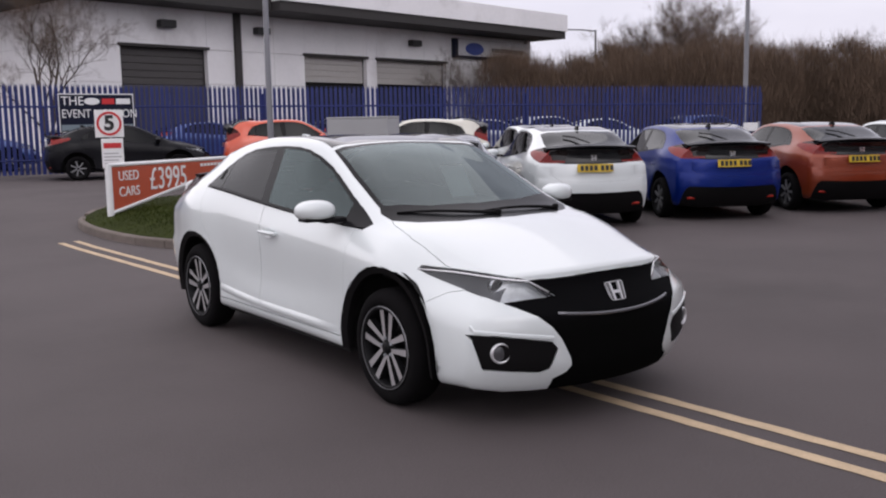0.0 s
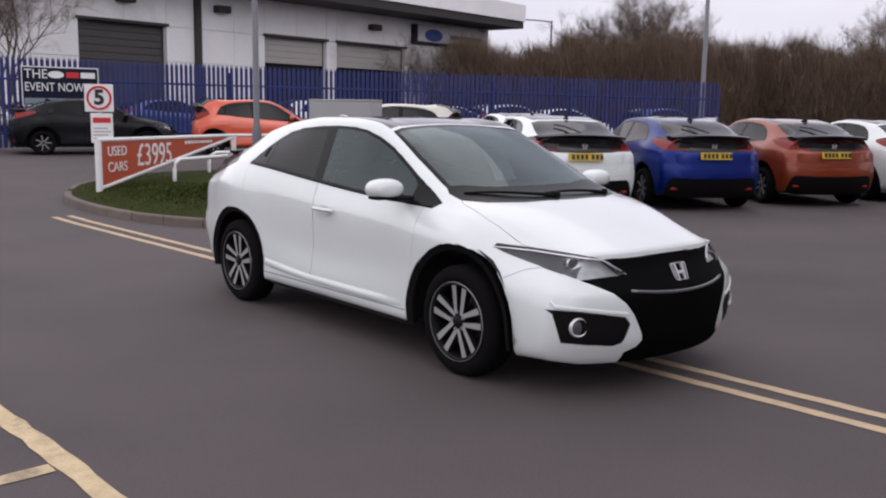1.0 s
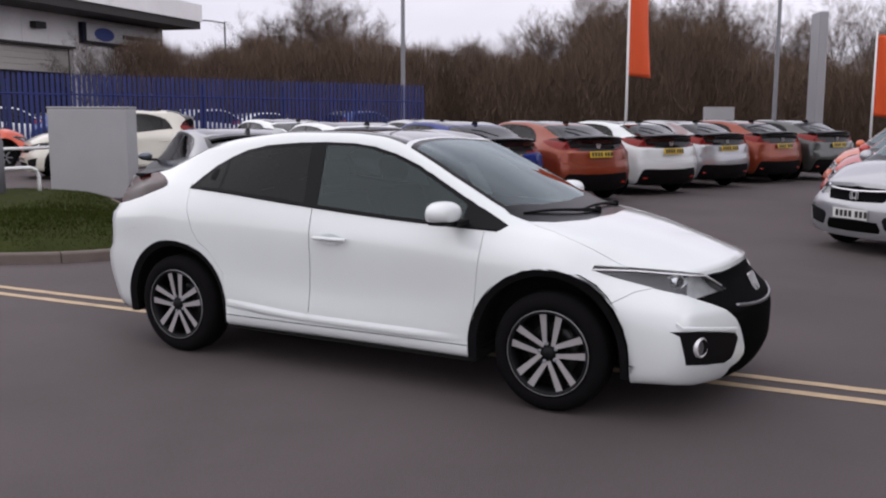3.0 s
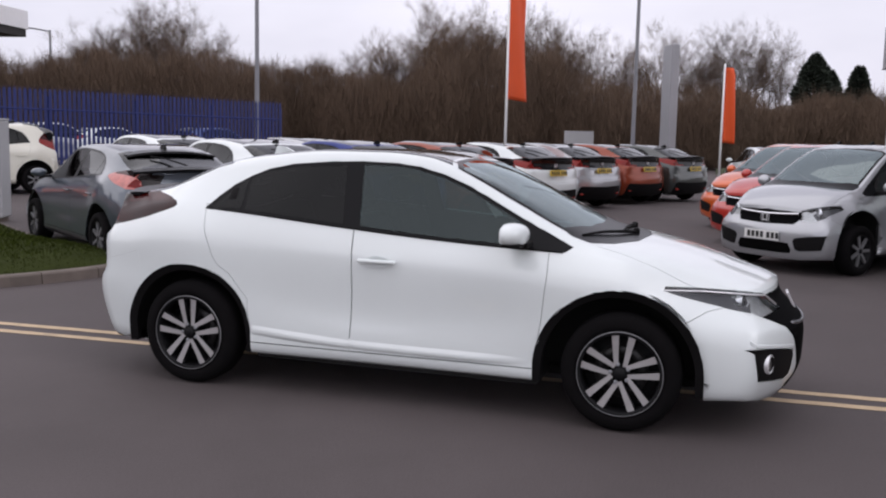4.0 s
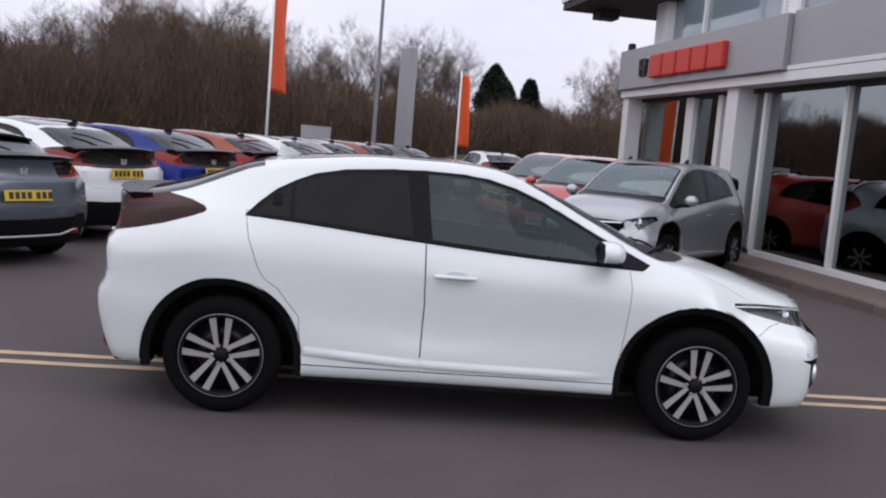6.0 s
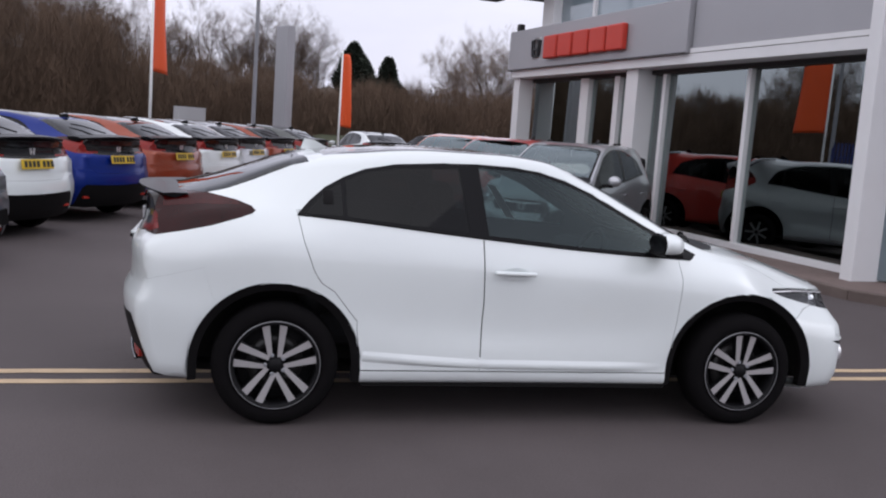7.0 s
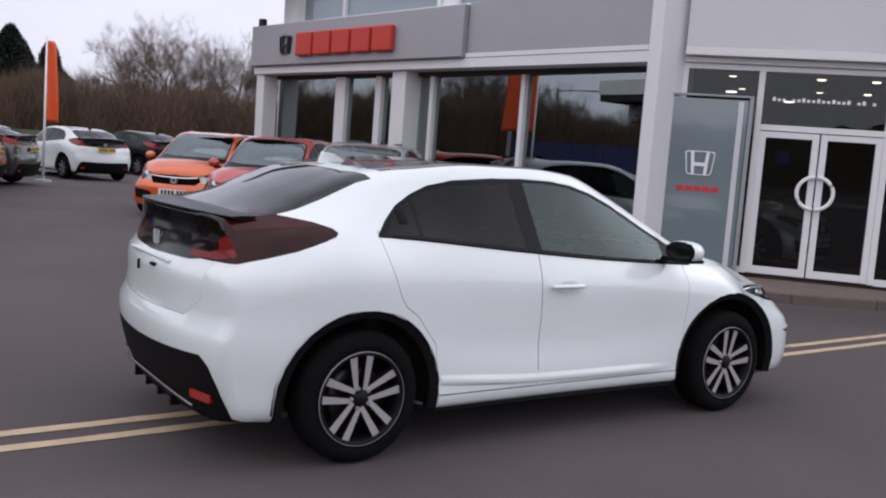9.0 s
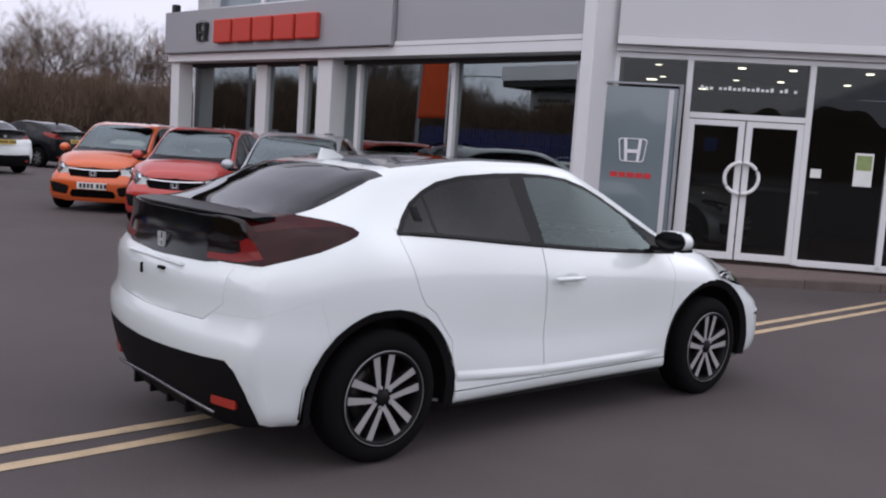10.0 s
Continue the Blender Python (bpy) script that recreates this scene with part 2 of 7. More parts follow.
def thing(name, m, label, category, group="", kind=""):
    ob = new(name)
    ob.empty_display_size = 0.2
    ob.matrix_basis = m
    return tagged(ob, label, category, group, kind)


def add_box(bm, lo, hi, bevel=0.0, m=None):
    """A box between two corners, its edges rounded by bevel."""
    c = [(a + b) / 2 for a, b in zip(lo, hi)]
    s = [abs(b - a) for a, b in zip(lo, hi)]
    made = bmesh.ops.create_cube(bm, size=1.0, matrix=Matrix.Translation(c) @ Matrix.Diagonal((*s, 1)))["verts"]
    if bevel:
        edges = list({e for v in made for e in v.link_edges})
        r = bmesh.ops.bevel(bm, geom=edges, offset=min(bevel, 0.45 * min(s)), segments=2, affect="EDGES", profile=0.5)
        made = list({v for f in r["faces"] for v in f.verts} | {v for v in made if v.is_valid})
    if m is not None:
        bmesh.ops.transform(bm, matrix=m, verts=made)
    return made


def box(lo, hi, bevel=0.0, m=None):
    bm = bmesh.new()
    add_box(bm, lo, hi, bevel, m)
    return bm


def add_tube(bm, points, radius, sides=8, caps=True):
    """A tube along points; radius is one number or one for each point."""
    pts = [Vector(p) for p in points]
    rad = radius if isinstance(radius, (list, tuple)) else [radius] * len(pts)
    rings = []
    for i, p in enumerate(pts):
        d = (pts[min(i + 1, len(pts) - 1)] - pts[max(i - 1, 0)]).normalized()
        a = d.orthogonal() if abs(d.z) > 0.9 else d.cross(Vector((0, 0, 1)))
        a.normalize()
        b = d.cross(a)
        rings.append([bm.verts.new(p + rad[i] * (math.cos(k * math.tau / sides) * a + math.sin(k * math.tau / sides) * b)) for k in range(sides)])
    for r, q in zip(rings, rings[1:]):
        for k in range(sides):
            bm.faces.new((r[k], r[(k + 1) % sides], q[(k + 1) % sides], q[k]))
    if caps:
        bm.faces.new(rings[0][::-1])
        bm.faces.new(rings[-1])


def tube(points, radius, sides=8):
    bm = bmesh.new()
    add_tube(bm, points, radius, sides)
    return bm


def add_prism(bm, outline, depth, m):
    """A flat outline (x, y) pulled to a depth along z, then placed by m."""
    lo = [bm.verts.new(m @ Vector((x, y, 0))) for x, y in outline]
    hi = [bm.verts.new(m @ Vector((x, y, depth))) for x, y in outline]
    bm.faces.new(lo[::-1])
    bm.faces.new(hi)
    for i in range(len(lo)):
        j = (i + 1) % len(lo)
        bm.faces.new((lo[i], lo[j], hi[j], hi[i]))


def prism(outline, depth, m=Matrix()):
    bm = bmesh.new()
    add_prism(bm, outline, depth, m)
    bmesh.ops.recalc_face_normals(bm, faces=bm.faces)
    return bm


def spun(profile, sides, m=Matrix(), closed=False):
    """A profile of (radius, height) turned about z, placed by m."""
    bm = bmesh.new()
    rings = [[bm.verts.new(m @ Vector((r * math.cos(k * math.tau / sides), r * math.sin(k * math.tau / sides), h))) for k in range(sides)] for r, h in profile]
    pairs = list(zip(rings, rings[1:])) + ([(rings[-1], rings[0])] if closed else [])
    for a, b in pairs:
        for k in range(sides):
            bm.faces.new((a[k], a[(k + 1) % sides], b[(k + 1) % sides], b[k]))
    bmesh.ops.recalc_face_normals(bm, faces=bm.faces)
    return bm


def words(name, text, size, m, material, parent, depth=0.004, align="CENTER", stretch=1.0, label="", bold=0.0):
    """Raised lettering in Blender's own font, as a mesh."""
    cu = bpy.data.curves.new(name, "FONT")
    cu.body, cu.size, cu.extrude, cu.align_x, cu.align_y, cu.offset = text, size, depth, align, "CENTER", bold
    tmp = bpy.data.objects.new(name, cu)
    scene.collection.objects.link(tmp)
    bpy.context.view_layer.update()
    me = bpy.data.meshes.new_from_object(tmp.evaluated_get(bpy.context.evaluated_depsgraph_get()))
    bpy.data.objects.remove(tmp)
    bpy.data.curves.remove(cu)
    me.transform(Matrix.Diagonal((stretch, 1, 1, 1)))
    me.materials.clear()
    me.materials.append(material)
    ob = new(name, me)
    ob.parent = parent
    ob.matrix_basis = m
    if label:
        ob["label"] = label
    return ob


def curve(keys):
    """A smooth function through (x, value) keys, with no overshoot."""
    xs, ys = np.array([k[0] for k in keys], float), np.array([k[1] for k in keys], float)
    h, d = np.diff(xs), np.diff(ys) / np.diff(xs)
    t = np.zeros_like(xs)
    for i in range(1, len(xs) - 1):
        if d[i - 1] * d[i] > 0:
            w1, w2 = 2 * h[i] + h[i - 1], h[i] + 2 * h[i - 1]
            t[i] = (w1 + w2) / (w1 / d[i - 1] + w2 / d[i])
    t[0], t[-1] = d[0], d[-1]

    def value(x):
        i = int(np.clip(np.searchsorted(xs, x) - 1, 0, len(xs) - 2))
        s = min(max((x - xs[i]) / h[i], 0.0), 1.0)
        return float((2 * s**3 - 3 * s**2 + 1) * ys[i] + (s**3 - 2 * s**2 + s) * h[i] * t[i] + (3 * s**2 - 2 * s**3) * ys[i + 1] + (s**3 - s**2) * h[i] * t[i + 1])

    return value


def smoothstep(a, b, x):
    s = min(max((x - a) / (b - a), 0.0), 1.0)
    return s * s * (3 - 2 * s)

# ---- ground ----
def rise(x, y):
    return 0.015 * max(0.0, y - 12.0) if y < 60 else 0.72


gr = bmesh.new()
xs = [-3000, -400, -60, -20, -8, 0, 8, 16, 24, 32, 40, 60, 100, 400, 3000]
ys = [-3000, -400, -60, -20, -8, 0, 6, 12, 16, 20, 25, 30, 40, 50, 60, 100, 400, 3000]
vs = [[gr.verts.new((x, y, rise(x, y))) for y in ys] for x in xs]
for i in range(len(xs) - 1):
    for j in range(len(ys) - 1):
        gr.faces.new((vs[i][j], vs[i + 1][j], vs[i + 1][j + 1], vs[i][j + 1]))
tagged(mesh_object("ground", gr, ASPHALT, smooth=False), "dark worn asphalt of a dealership yard", "ground", kind="structure")


def line(name, x, y0, y1, width, material, seed, ragged=0.004):
    rnd = random.Random(seed)
    bm = bmesh.new()
    rows = []
    n = max(2, int(abs(y1 - y0) / 0.12))
    for k in range(n + 1):
        y = y0 + (y1 - y0) * k / n
        z = rise(x, y) + 0.004
        rows.append([bm.verts.new((x + s * width / 2 + rnd.uniform(-ragged, ragged), y, z)) for s in (-1, 1)])
    for a, b in zip(rows, rows[1:]):
        bm.faces.new((a[0], a[1], b[1], b[0]))
    ob = mesh_object(name, bm, material, smooth=False)
    return tagged(ob, "worn pale yellow line painted on the asphalt", "road marking", kind="structure")


line("road_line_1", 3.765, 12.75, -9.0, 0.085, YELLOW_LINE, 3)
line("road_line_2", 3.985, 12.80, -9.0, 0.085, YELLOW_LINE, 4)
line("road_line_3", 0.66, 6.3, -1.0, 0.10, YELLOW_OLD, 5, 0.009)
br = line("road_line_4", 4.06, 0.16, 0.60, 0.09, YELLOW_OLD, 6, 0.009)
br.matrix_basis = pose(0.0, 0.0, 0.0) @ Matrix(((0, 1, 0, 0), (1, 0, 0, 0), (0, 0, 1, 0), (0, 0, 0, 1)))

# ---- cars ----
R_BODY, R_FDOOR, R_RDOOR, R_BONNET, R_FBUMPER, R_RBUMPER, R_TAILGATE = range(7)
R_SCREEN, R_ROOF, R_REAR, R_TRIM, R_FGLASS, R_RGLASS, R_QGLASS = range(7, 14)
R_HEAD, R_NOSE, R_FOG, R_TAIL, R_LOWGLASS, R_DIFF, R_SKIRT, R_GONE, R_SPOIL, R_BAND, R_GLOW, R_FRIT = range(14, 26)


def car_surface(sh, step, sub):
    """Half of a car's skin (y >= 0, x forward): sections lofted from curves along its length, with closed ends."""
    f = {k: curve(v) for k, v in sh["curves"].items()}
    s0, s1 = sh["s0"], sh["s1"]
    fdx, rdx = curve(sh["front_dx"]), curve(sh["rear_dx"])

    def warp(x, y, z):
        a, b = smoothstep(1.05, s1, x), smoothstep(-1.15, s0, x)
        w = min(abs(y) / 0.86, 1.2)
        x += a * (-sh["front_bow"] * w**2.2 + fdx(z)) + b * (sh["rear_bow"] * w**2.4 + rdx(z))
        return Vector((x, y, z))

    def section(x):
        t, y1, z1 = f["top"](x), f["y1"](x), f["z1"](x)
        p = [(0, t), (0.55 * y1, t - 0.24 * (t - z1)), (y1, z1)]
        p += [(f["y%d" % k](x), f["z%d" % k](x)) for k in (2, 3, 4, 5, 6)]
        p.append((0.50, p[-1][1] - 0.03))
        p = [Vector(q) for q in p]
        tan = []
        for i in range(len(p)):
            a, b = p[max(i - 1, 0)], p[min(i + 1, len(p) - 1)]
            tan.append((b - a).normalized())
        tan[0] = Vector((1, 0))
        out = []
        for i, n in enumerate(sub):
            d = (p[i + 1] - p[i]).length
            for k in range(n):
                s = k / n
                m0, m1 = tan[i] * d * 0.9, tan[i + 1] * d * 0.9
                if i == 2:
                    m0 = m1 = (p[i + 1] - p[i])
                out.append((2 * s**3 - 3 * s**2 + 1) * p[i] + (s**3 - 2 * s**2 + s) * m0 + (3 * s**2 - 2 * s**3) * p[i + 1] + (s**3 - s**2) * m1)
        out.append(p[-1])
        return out

    n = max(8, round((s1 - s0) / step))
    bm = bmesh.new()
    cap = bm.faces.layers.int.new("cap")
    bm.faces.layers.int.new("region")
    grid, secs = [], []
    for i in range(n + 1):
        x = s0 + (s1 - s0) * i / n
        sec = section(x)
        secs.append(sec)
        grid.append([bm.verts.new(warp(x, q.x, q.y)) for q in sec])
    for a, b in zip(grid, grid[1:]):
        for j in range(len(a) - 1):
            bm.faces.new((a[j], a[j + 1], b[j + 1], b[j]))
    k2 = sub[0] + sub[1]
    for end, x, mark in ((0, s0, 2), (n, s1, 1)):
        sec, ring = secs[end], grid[end]
        y1, z1 = sec[k2]
        rows = []
        last = len(sec) - 1
        for i in range(k2, last + 1):
            fade = (1 - (i - k2) / (last - k2)) ** 2
            row = []
            for j in range(k2 + 1):
                if i == k2:
                    row.append(ring[j])
                elif j == k2:
                    row.append(ring[i])
                else:
                    row.append(bm.verts.new(warp(x, sec[j].x / y1 * sec[i].x, sec[i].y + (sec[j].y - z1) * fade)))
            rows.append(row)
        for a, b in zip(rows, rows[1:]):
            for j in range(k2):
                bm.faces.new((a[j], a[j + 1], b[j + 1], b[j]))[cap] = mark
    bmesh.ops.recalc_face_normals(bm, faces=bm.faces)
    up = sum(q.normal.z for q in bm.faces if abs(q.calc_center_median().x) < 0.6 and q.calc_center_median().y < 0.3 and q.calc_center_median().z > 1)
    if up < 0:
        bmesh.ops.reverse_faces(bm, faces=bm.faces)
    return bm


def inside(p, poly):
    x, y = p
    hit = False
    for (x0, y0), (x1, y1) in zip(poly, poly[1:] + poly[:1]):
        if (y0 > y) != (y1 > y) and x < (x1 - x0) * (y - y0) / (y1 - y0) + x0:
            hit = not hit
    return hit


def carve(bm, poly, axes, keep, region, over=None):
    """Cut the skin along an outline seen along one axis, and give the faces within it a region."""
    reg = bm.faces.layers.int["region"]
    i, j = axes
    xs, ys = [p[0] for p in poly], [p[1] for p in poly]
    lo, hi = (min(xs) - 0.02, min(ys) - 0.02), (max(xs) + 0.02, max(ys) + 0.02)

    def near(f, lo, hi):
        a, b = [v.co[i] for v in f.verts], [v.co[j] for v in f.verts]
        return max(a) > lo[0] and min(a) < hi[0] and max(b) > lo[1] and min(b) < hi[1]

    cand = {f for f in bm.faces if near(f, lo, hi) and keep(f.calc_center_median(), f)}
    for (x0, y0), (x1, y1) in zip(poly, poly[1:] + poly[:1]):
        e0, e1 = (min(x0, x1) - 1e-3, min(y0, y1) - 1e-3), (max(x0, x1) + 1e-3, max(y0, y1) + 1e-3)
        cut = [f for f in cand if f.is_valid and near(f, e0, e1)]
        if not cut:
            continue
        no = Vector((0, 0, 0))
        no[i], no[j] = y1 - y0, x0 - x1
        co = Vector((0, 0, 0))
        co[i], co[j] = x0, y0
        geom = cut + list({e for f in cut for e in f.edges}) + list({v for f in cut for v in f.verts})
        r = bmesh.ops.bisect_plane(bm, geom=geom, dist=1e-5, plane_co=co, plane_no=no)
        cand |= {g for g in r["geom"] if isinstance(g, bmesh.types.BMFace)}
        cand = {f for f in cand if f.is_valid}
    for f in cand:
        if f.is_valid:
            c = f.calc_center_median()
            if inside((c[i], c[j]), poly) and keep(c, f) and (over is None or f[reg] in over):
                f[reg] = region


def extract(bm, regions, side, gap=0.0, depth=0.0):
    """A new mesh of some regions: side 1 or -1 for one flank, 0 for both halves joined."""
    reg = bm.faces.layers.int["region"]
    out = bmesh.new()
    for s in (1, -1) if side == 0 else (side,):
        made = {}
        for f in bm.faces:
            if f[reg] in regions:
                vs = []
                for v in f.verts:
                    if v not in made:
                        made[v] = out.verts.new((v.co.x, s * v.co.y, v.co.z))
                    vs.append(made[v])
                try:
                    out.faces.new(vs if s == 1 else vs[::-1])
                except ValueError:
                    pass
    if side == 0:
        bmesh.ops.remove_doubles(out, verts=[v for v in out.verts if abs(v.co.y) < 0.001], dist=0.0008)
    if gap or depth:
        out.normal_update()
        rim = [e for e in out.edges if e.is_boundary]
        pull = {}
        for e in rim:
            f = e.link_faces[0]
            d = f.normal.cross(e.verts[1].co - e.verts[0].co)
            if d.length < 1e-9:
                continue
            d.normalize()
            if d.dot(f.calc_center_median() - e.verts[0].co) < 0:
                d = -d
            for v in e.verts:
                pull.setdefault(v, Vector())
                pull[v] += d
        normals = {v: v.normal.copy() for v in pull}
        for v, d in pull.items():
            if d.length > 1e-6:
                v.co += d.normalized() * gap
        if depth:
            low = {v: out.verts.new(v.co - normals[v] * depth) for v in pull}
            for e in rim:
                a, b = e.verts
                if a in low and b in low:
                    lp = e.link_loops[0]
                    a, b = lp.vert, lp.link_loop_next.vert
                    out.faces.new((b, a, low[a], low[b]))
                    e.smooth = False
    return out


def weld(bm):
    """Close up the slivers that the cuts leave."""
    bmesh.ops.remove_doubles(bm, verts=bm.verts, dist=0.0035)
    bmesh.ops.dissolve_degenerate(bm, edges=bm.edges, dist=0.001)
    for v in bm.verts:
        if abs(v.co.y) < 0.003:
            v.co.y = 0.0


def circle_poly(cx, cz, r, n=30):
    return [(cx + r * math.cos(k * math.tau / n), cz + r * math.sin(k * math.tau / n)) for k in range(n)]


def arches(sh):
    """Middle and radius of each wheel arch; the front one is wider and reaches further back."""
    return [(hub - (0.020 if hub > 0 else 0.0), sh["arch_r"] + (0.018 if hub > 0 else 0.0)) for hub in sh["hubs"]]


def regions_of(bm, sh):
    """Doors, glass, lamps and bumpers, cut out of the skin."""
    side = lambda c, f: c.y > 0.42
    low = sh["regions"]
    for name, axes, region, keep, over in low:
        carve(bm, name, axes, keep or side, region, over)
    for hub, a in arches(sh):
        carve(bm, circle_poly(hub, sh["arch_z"], a), (0, 2), lambda c, f: c.y > 0.40 and c.z < 1.0, R_GONE)
        carve(bm, [(hub - a, 0.0), (hub + a, 0.0), (hub + a, sh["arch_z"]), (hub - a, sh["arch_z"])], (0, 2), lambda c, f: c.y > 0.40 and c.z < 0.5, R_GONE)


def wheel_parts(parent, r_tyre=0.318, r_rim=0.226, width=0.205, spokes=5):
    """A wheel whose outer face looks along -y, built round the parent's origin."""
    face = Matrix.Rotation(radians(90), 4, "X")  # local z -> -y
    w = width / 2
    r = r_tyre
    prof = [(r_rim - 0.004, -w + 0.01), (r_rim + 0.03, -w), (r - 0.03, -w + 0.006), (r - 0.008, -w + 0.025), (r, -w + 0.05), (r, w - 0.05), (r - 0.008, w - 0.025), (r - 0.03, w - 0.006), (r_rim + 0.03, w), (r_rim - 0.004, w - 0.01)]
    tyre = spun(prof, 48, face, closed=True)
    part("tyre", tyre, TYRE, parent, "black rubber tyre", smooth=True)
    rim = spun([(r_rim, w - 0.004), (r_rim - 0.012, w + 0.002), (r_rim - 0.020, w - 0.008), (r_rim - 0.028, -w + 0.02), (r_rim, -w + 0.02)], 48, face)
    part("rim", rim, ALLOY_DARK, parent, "dark wheel rim", smooth=True)
    part("rim_edge", spun([(r_rim + 0.001, w - 0.004), (r_rim - 0.001, w + 0.003), (r_rim - 0.004, w + 0.001)], 48, face), ALLOY_MID, parent, "thin machined rim edge", smooth=True)
    back = spun([(r_rim - 0.02, -0.02), (0.10, 0.0), (0.0005, 0.0)], 36, face)
    part("brake_shield", back, ALLOY_DARK, parent, "dark wheel pocket", smooth=True)
    disc = spun([(0.145, 0.004), (0.145, 0.016), (0.07, 0.016), (0.07, 0.004)], 36, face)
    part("brake_disc", disc, SATIN_BLACK, parent, "dark brake disc", smooth=True)
    for k in range(spokes):
        a = k * math.tau / spokes + math.pi / 2
        for off in (-1, 1):
            bm = bmesh.new()
            ri, ro = 0.038, r_rim - 0.006
            mid = lambda x: off * (0.0225 + 0.0245 * (x - ri) / (ro - ri))
            wide = lambda x: 0.0130 + 0.0100 * (x - ri) / (ro - ri)
            xs = (ri, 0.09, 0.15, ro)
            out = [(x, mid(x) - wide(x)) for x in xs] + [(x, mid(x) + wide(x)) for x in xs[::-1]]
            turn = face @ Matrix.Rotation(a, 4, "Z") @ Matrix.Translation((0, 0, w - 0.052))
            lo = [bm.verts.new(turn @ Vector((x, y, 0.0))) for x, y in out]
            hi = [bm.verts.new(turn @ Vector((x, mid(x) + (y - mid(x)) * 0.88, 0.030 + 0.012 * (x / ro)))) for x, y in out]
            bm.faces.new(hi)
            for i in range(len(out)):
                bm.faces.new((lo[i], lo[(i + 1) % len(out)], hi[(i + 1) % len(out)], hi[i]))
            bmesh.ops.recalc_face_normals(bm, faces=bm.faces)
            for fc in bm.faces:
                fc.material_index = 0 if len(fc.verts) > 4 else 1
            part("spoke", bm, (ALLOY, ALLOY_DARK), parent)
    hub = spun([(0.050, w - 0.050), (0.046, w - 0.026), (0.036, w - 0.020), (0.033, w - 0.012), (0.030, w - 0.008), (0.0005, w - 0.006)], 30, face)
    part("hub_cap", hub, ALLOY_DARK, parent, "dark centre cap", smooth=True)
    for k in range(5):
        a = k * math.tau / 5 + 0.6
        part("wheel_nut", spun([(0.010, 0.0), (0.010, 0.012), (0.006, 0.014), (0.0005, 0.014)], 8, face @ Matrix.Translation((0.050 * math.cos(a), 0.050 * math.sin(a), w - 0.026))), STEEL, parent)


def simple_wheel(parent, r_tyre=0.315, r_rim=0.215, width=0.2, spokes=7):
    face = Matrix.Rotation(radians(90), 4, "X")
    w, r = width / 2, r_tyre
    part("tyre", spun([(r_rim - 0.004, -w), (r - 0.02, -w), (r, -w + 0.04), (r, w - 0.04), (r - 0.02, w), (r_rim - 0.004, w)], 28, face, closed=True), TYRE, parent, "black rubber tyre", smooth=True)
    bm = spun([(r_rim, w - 0.004), (r_rim - 0.02, w - 0.01), (r_rim - 0.03, 0.0), (0.0005, 0.01)], 28, face)
    part("rim", bm, ALLOY_DARK, parent, "dark alloy rim", smooth=True)
    for k in range(spokes):
        turn = face @ Matrix.Rotation(k * math.tau / spokes, 4, "Z")
        part("spoke", box((0.012, -0.016, w - 0.035), (r_rim - 0.01, 0.016, w - 0.012), m=turn), ALLOY_MID, parent)
    part("hub_cap", spun([(0.034, w - 0.036), (0.032, w - 0.008), (0.0005, w - 0.005)], 14, face), ALLOY_DARK, parent, "dark centre cap", smooth=True)


def front_face(c, f):
    return c.x > 1.50


def rear_face(c, f):
    return c.x < -1.55


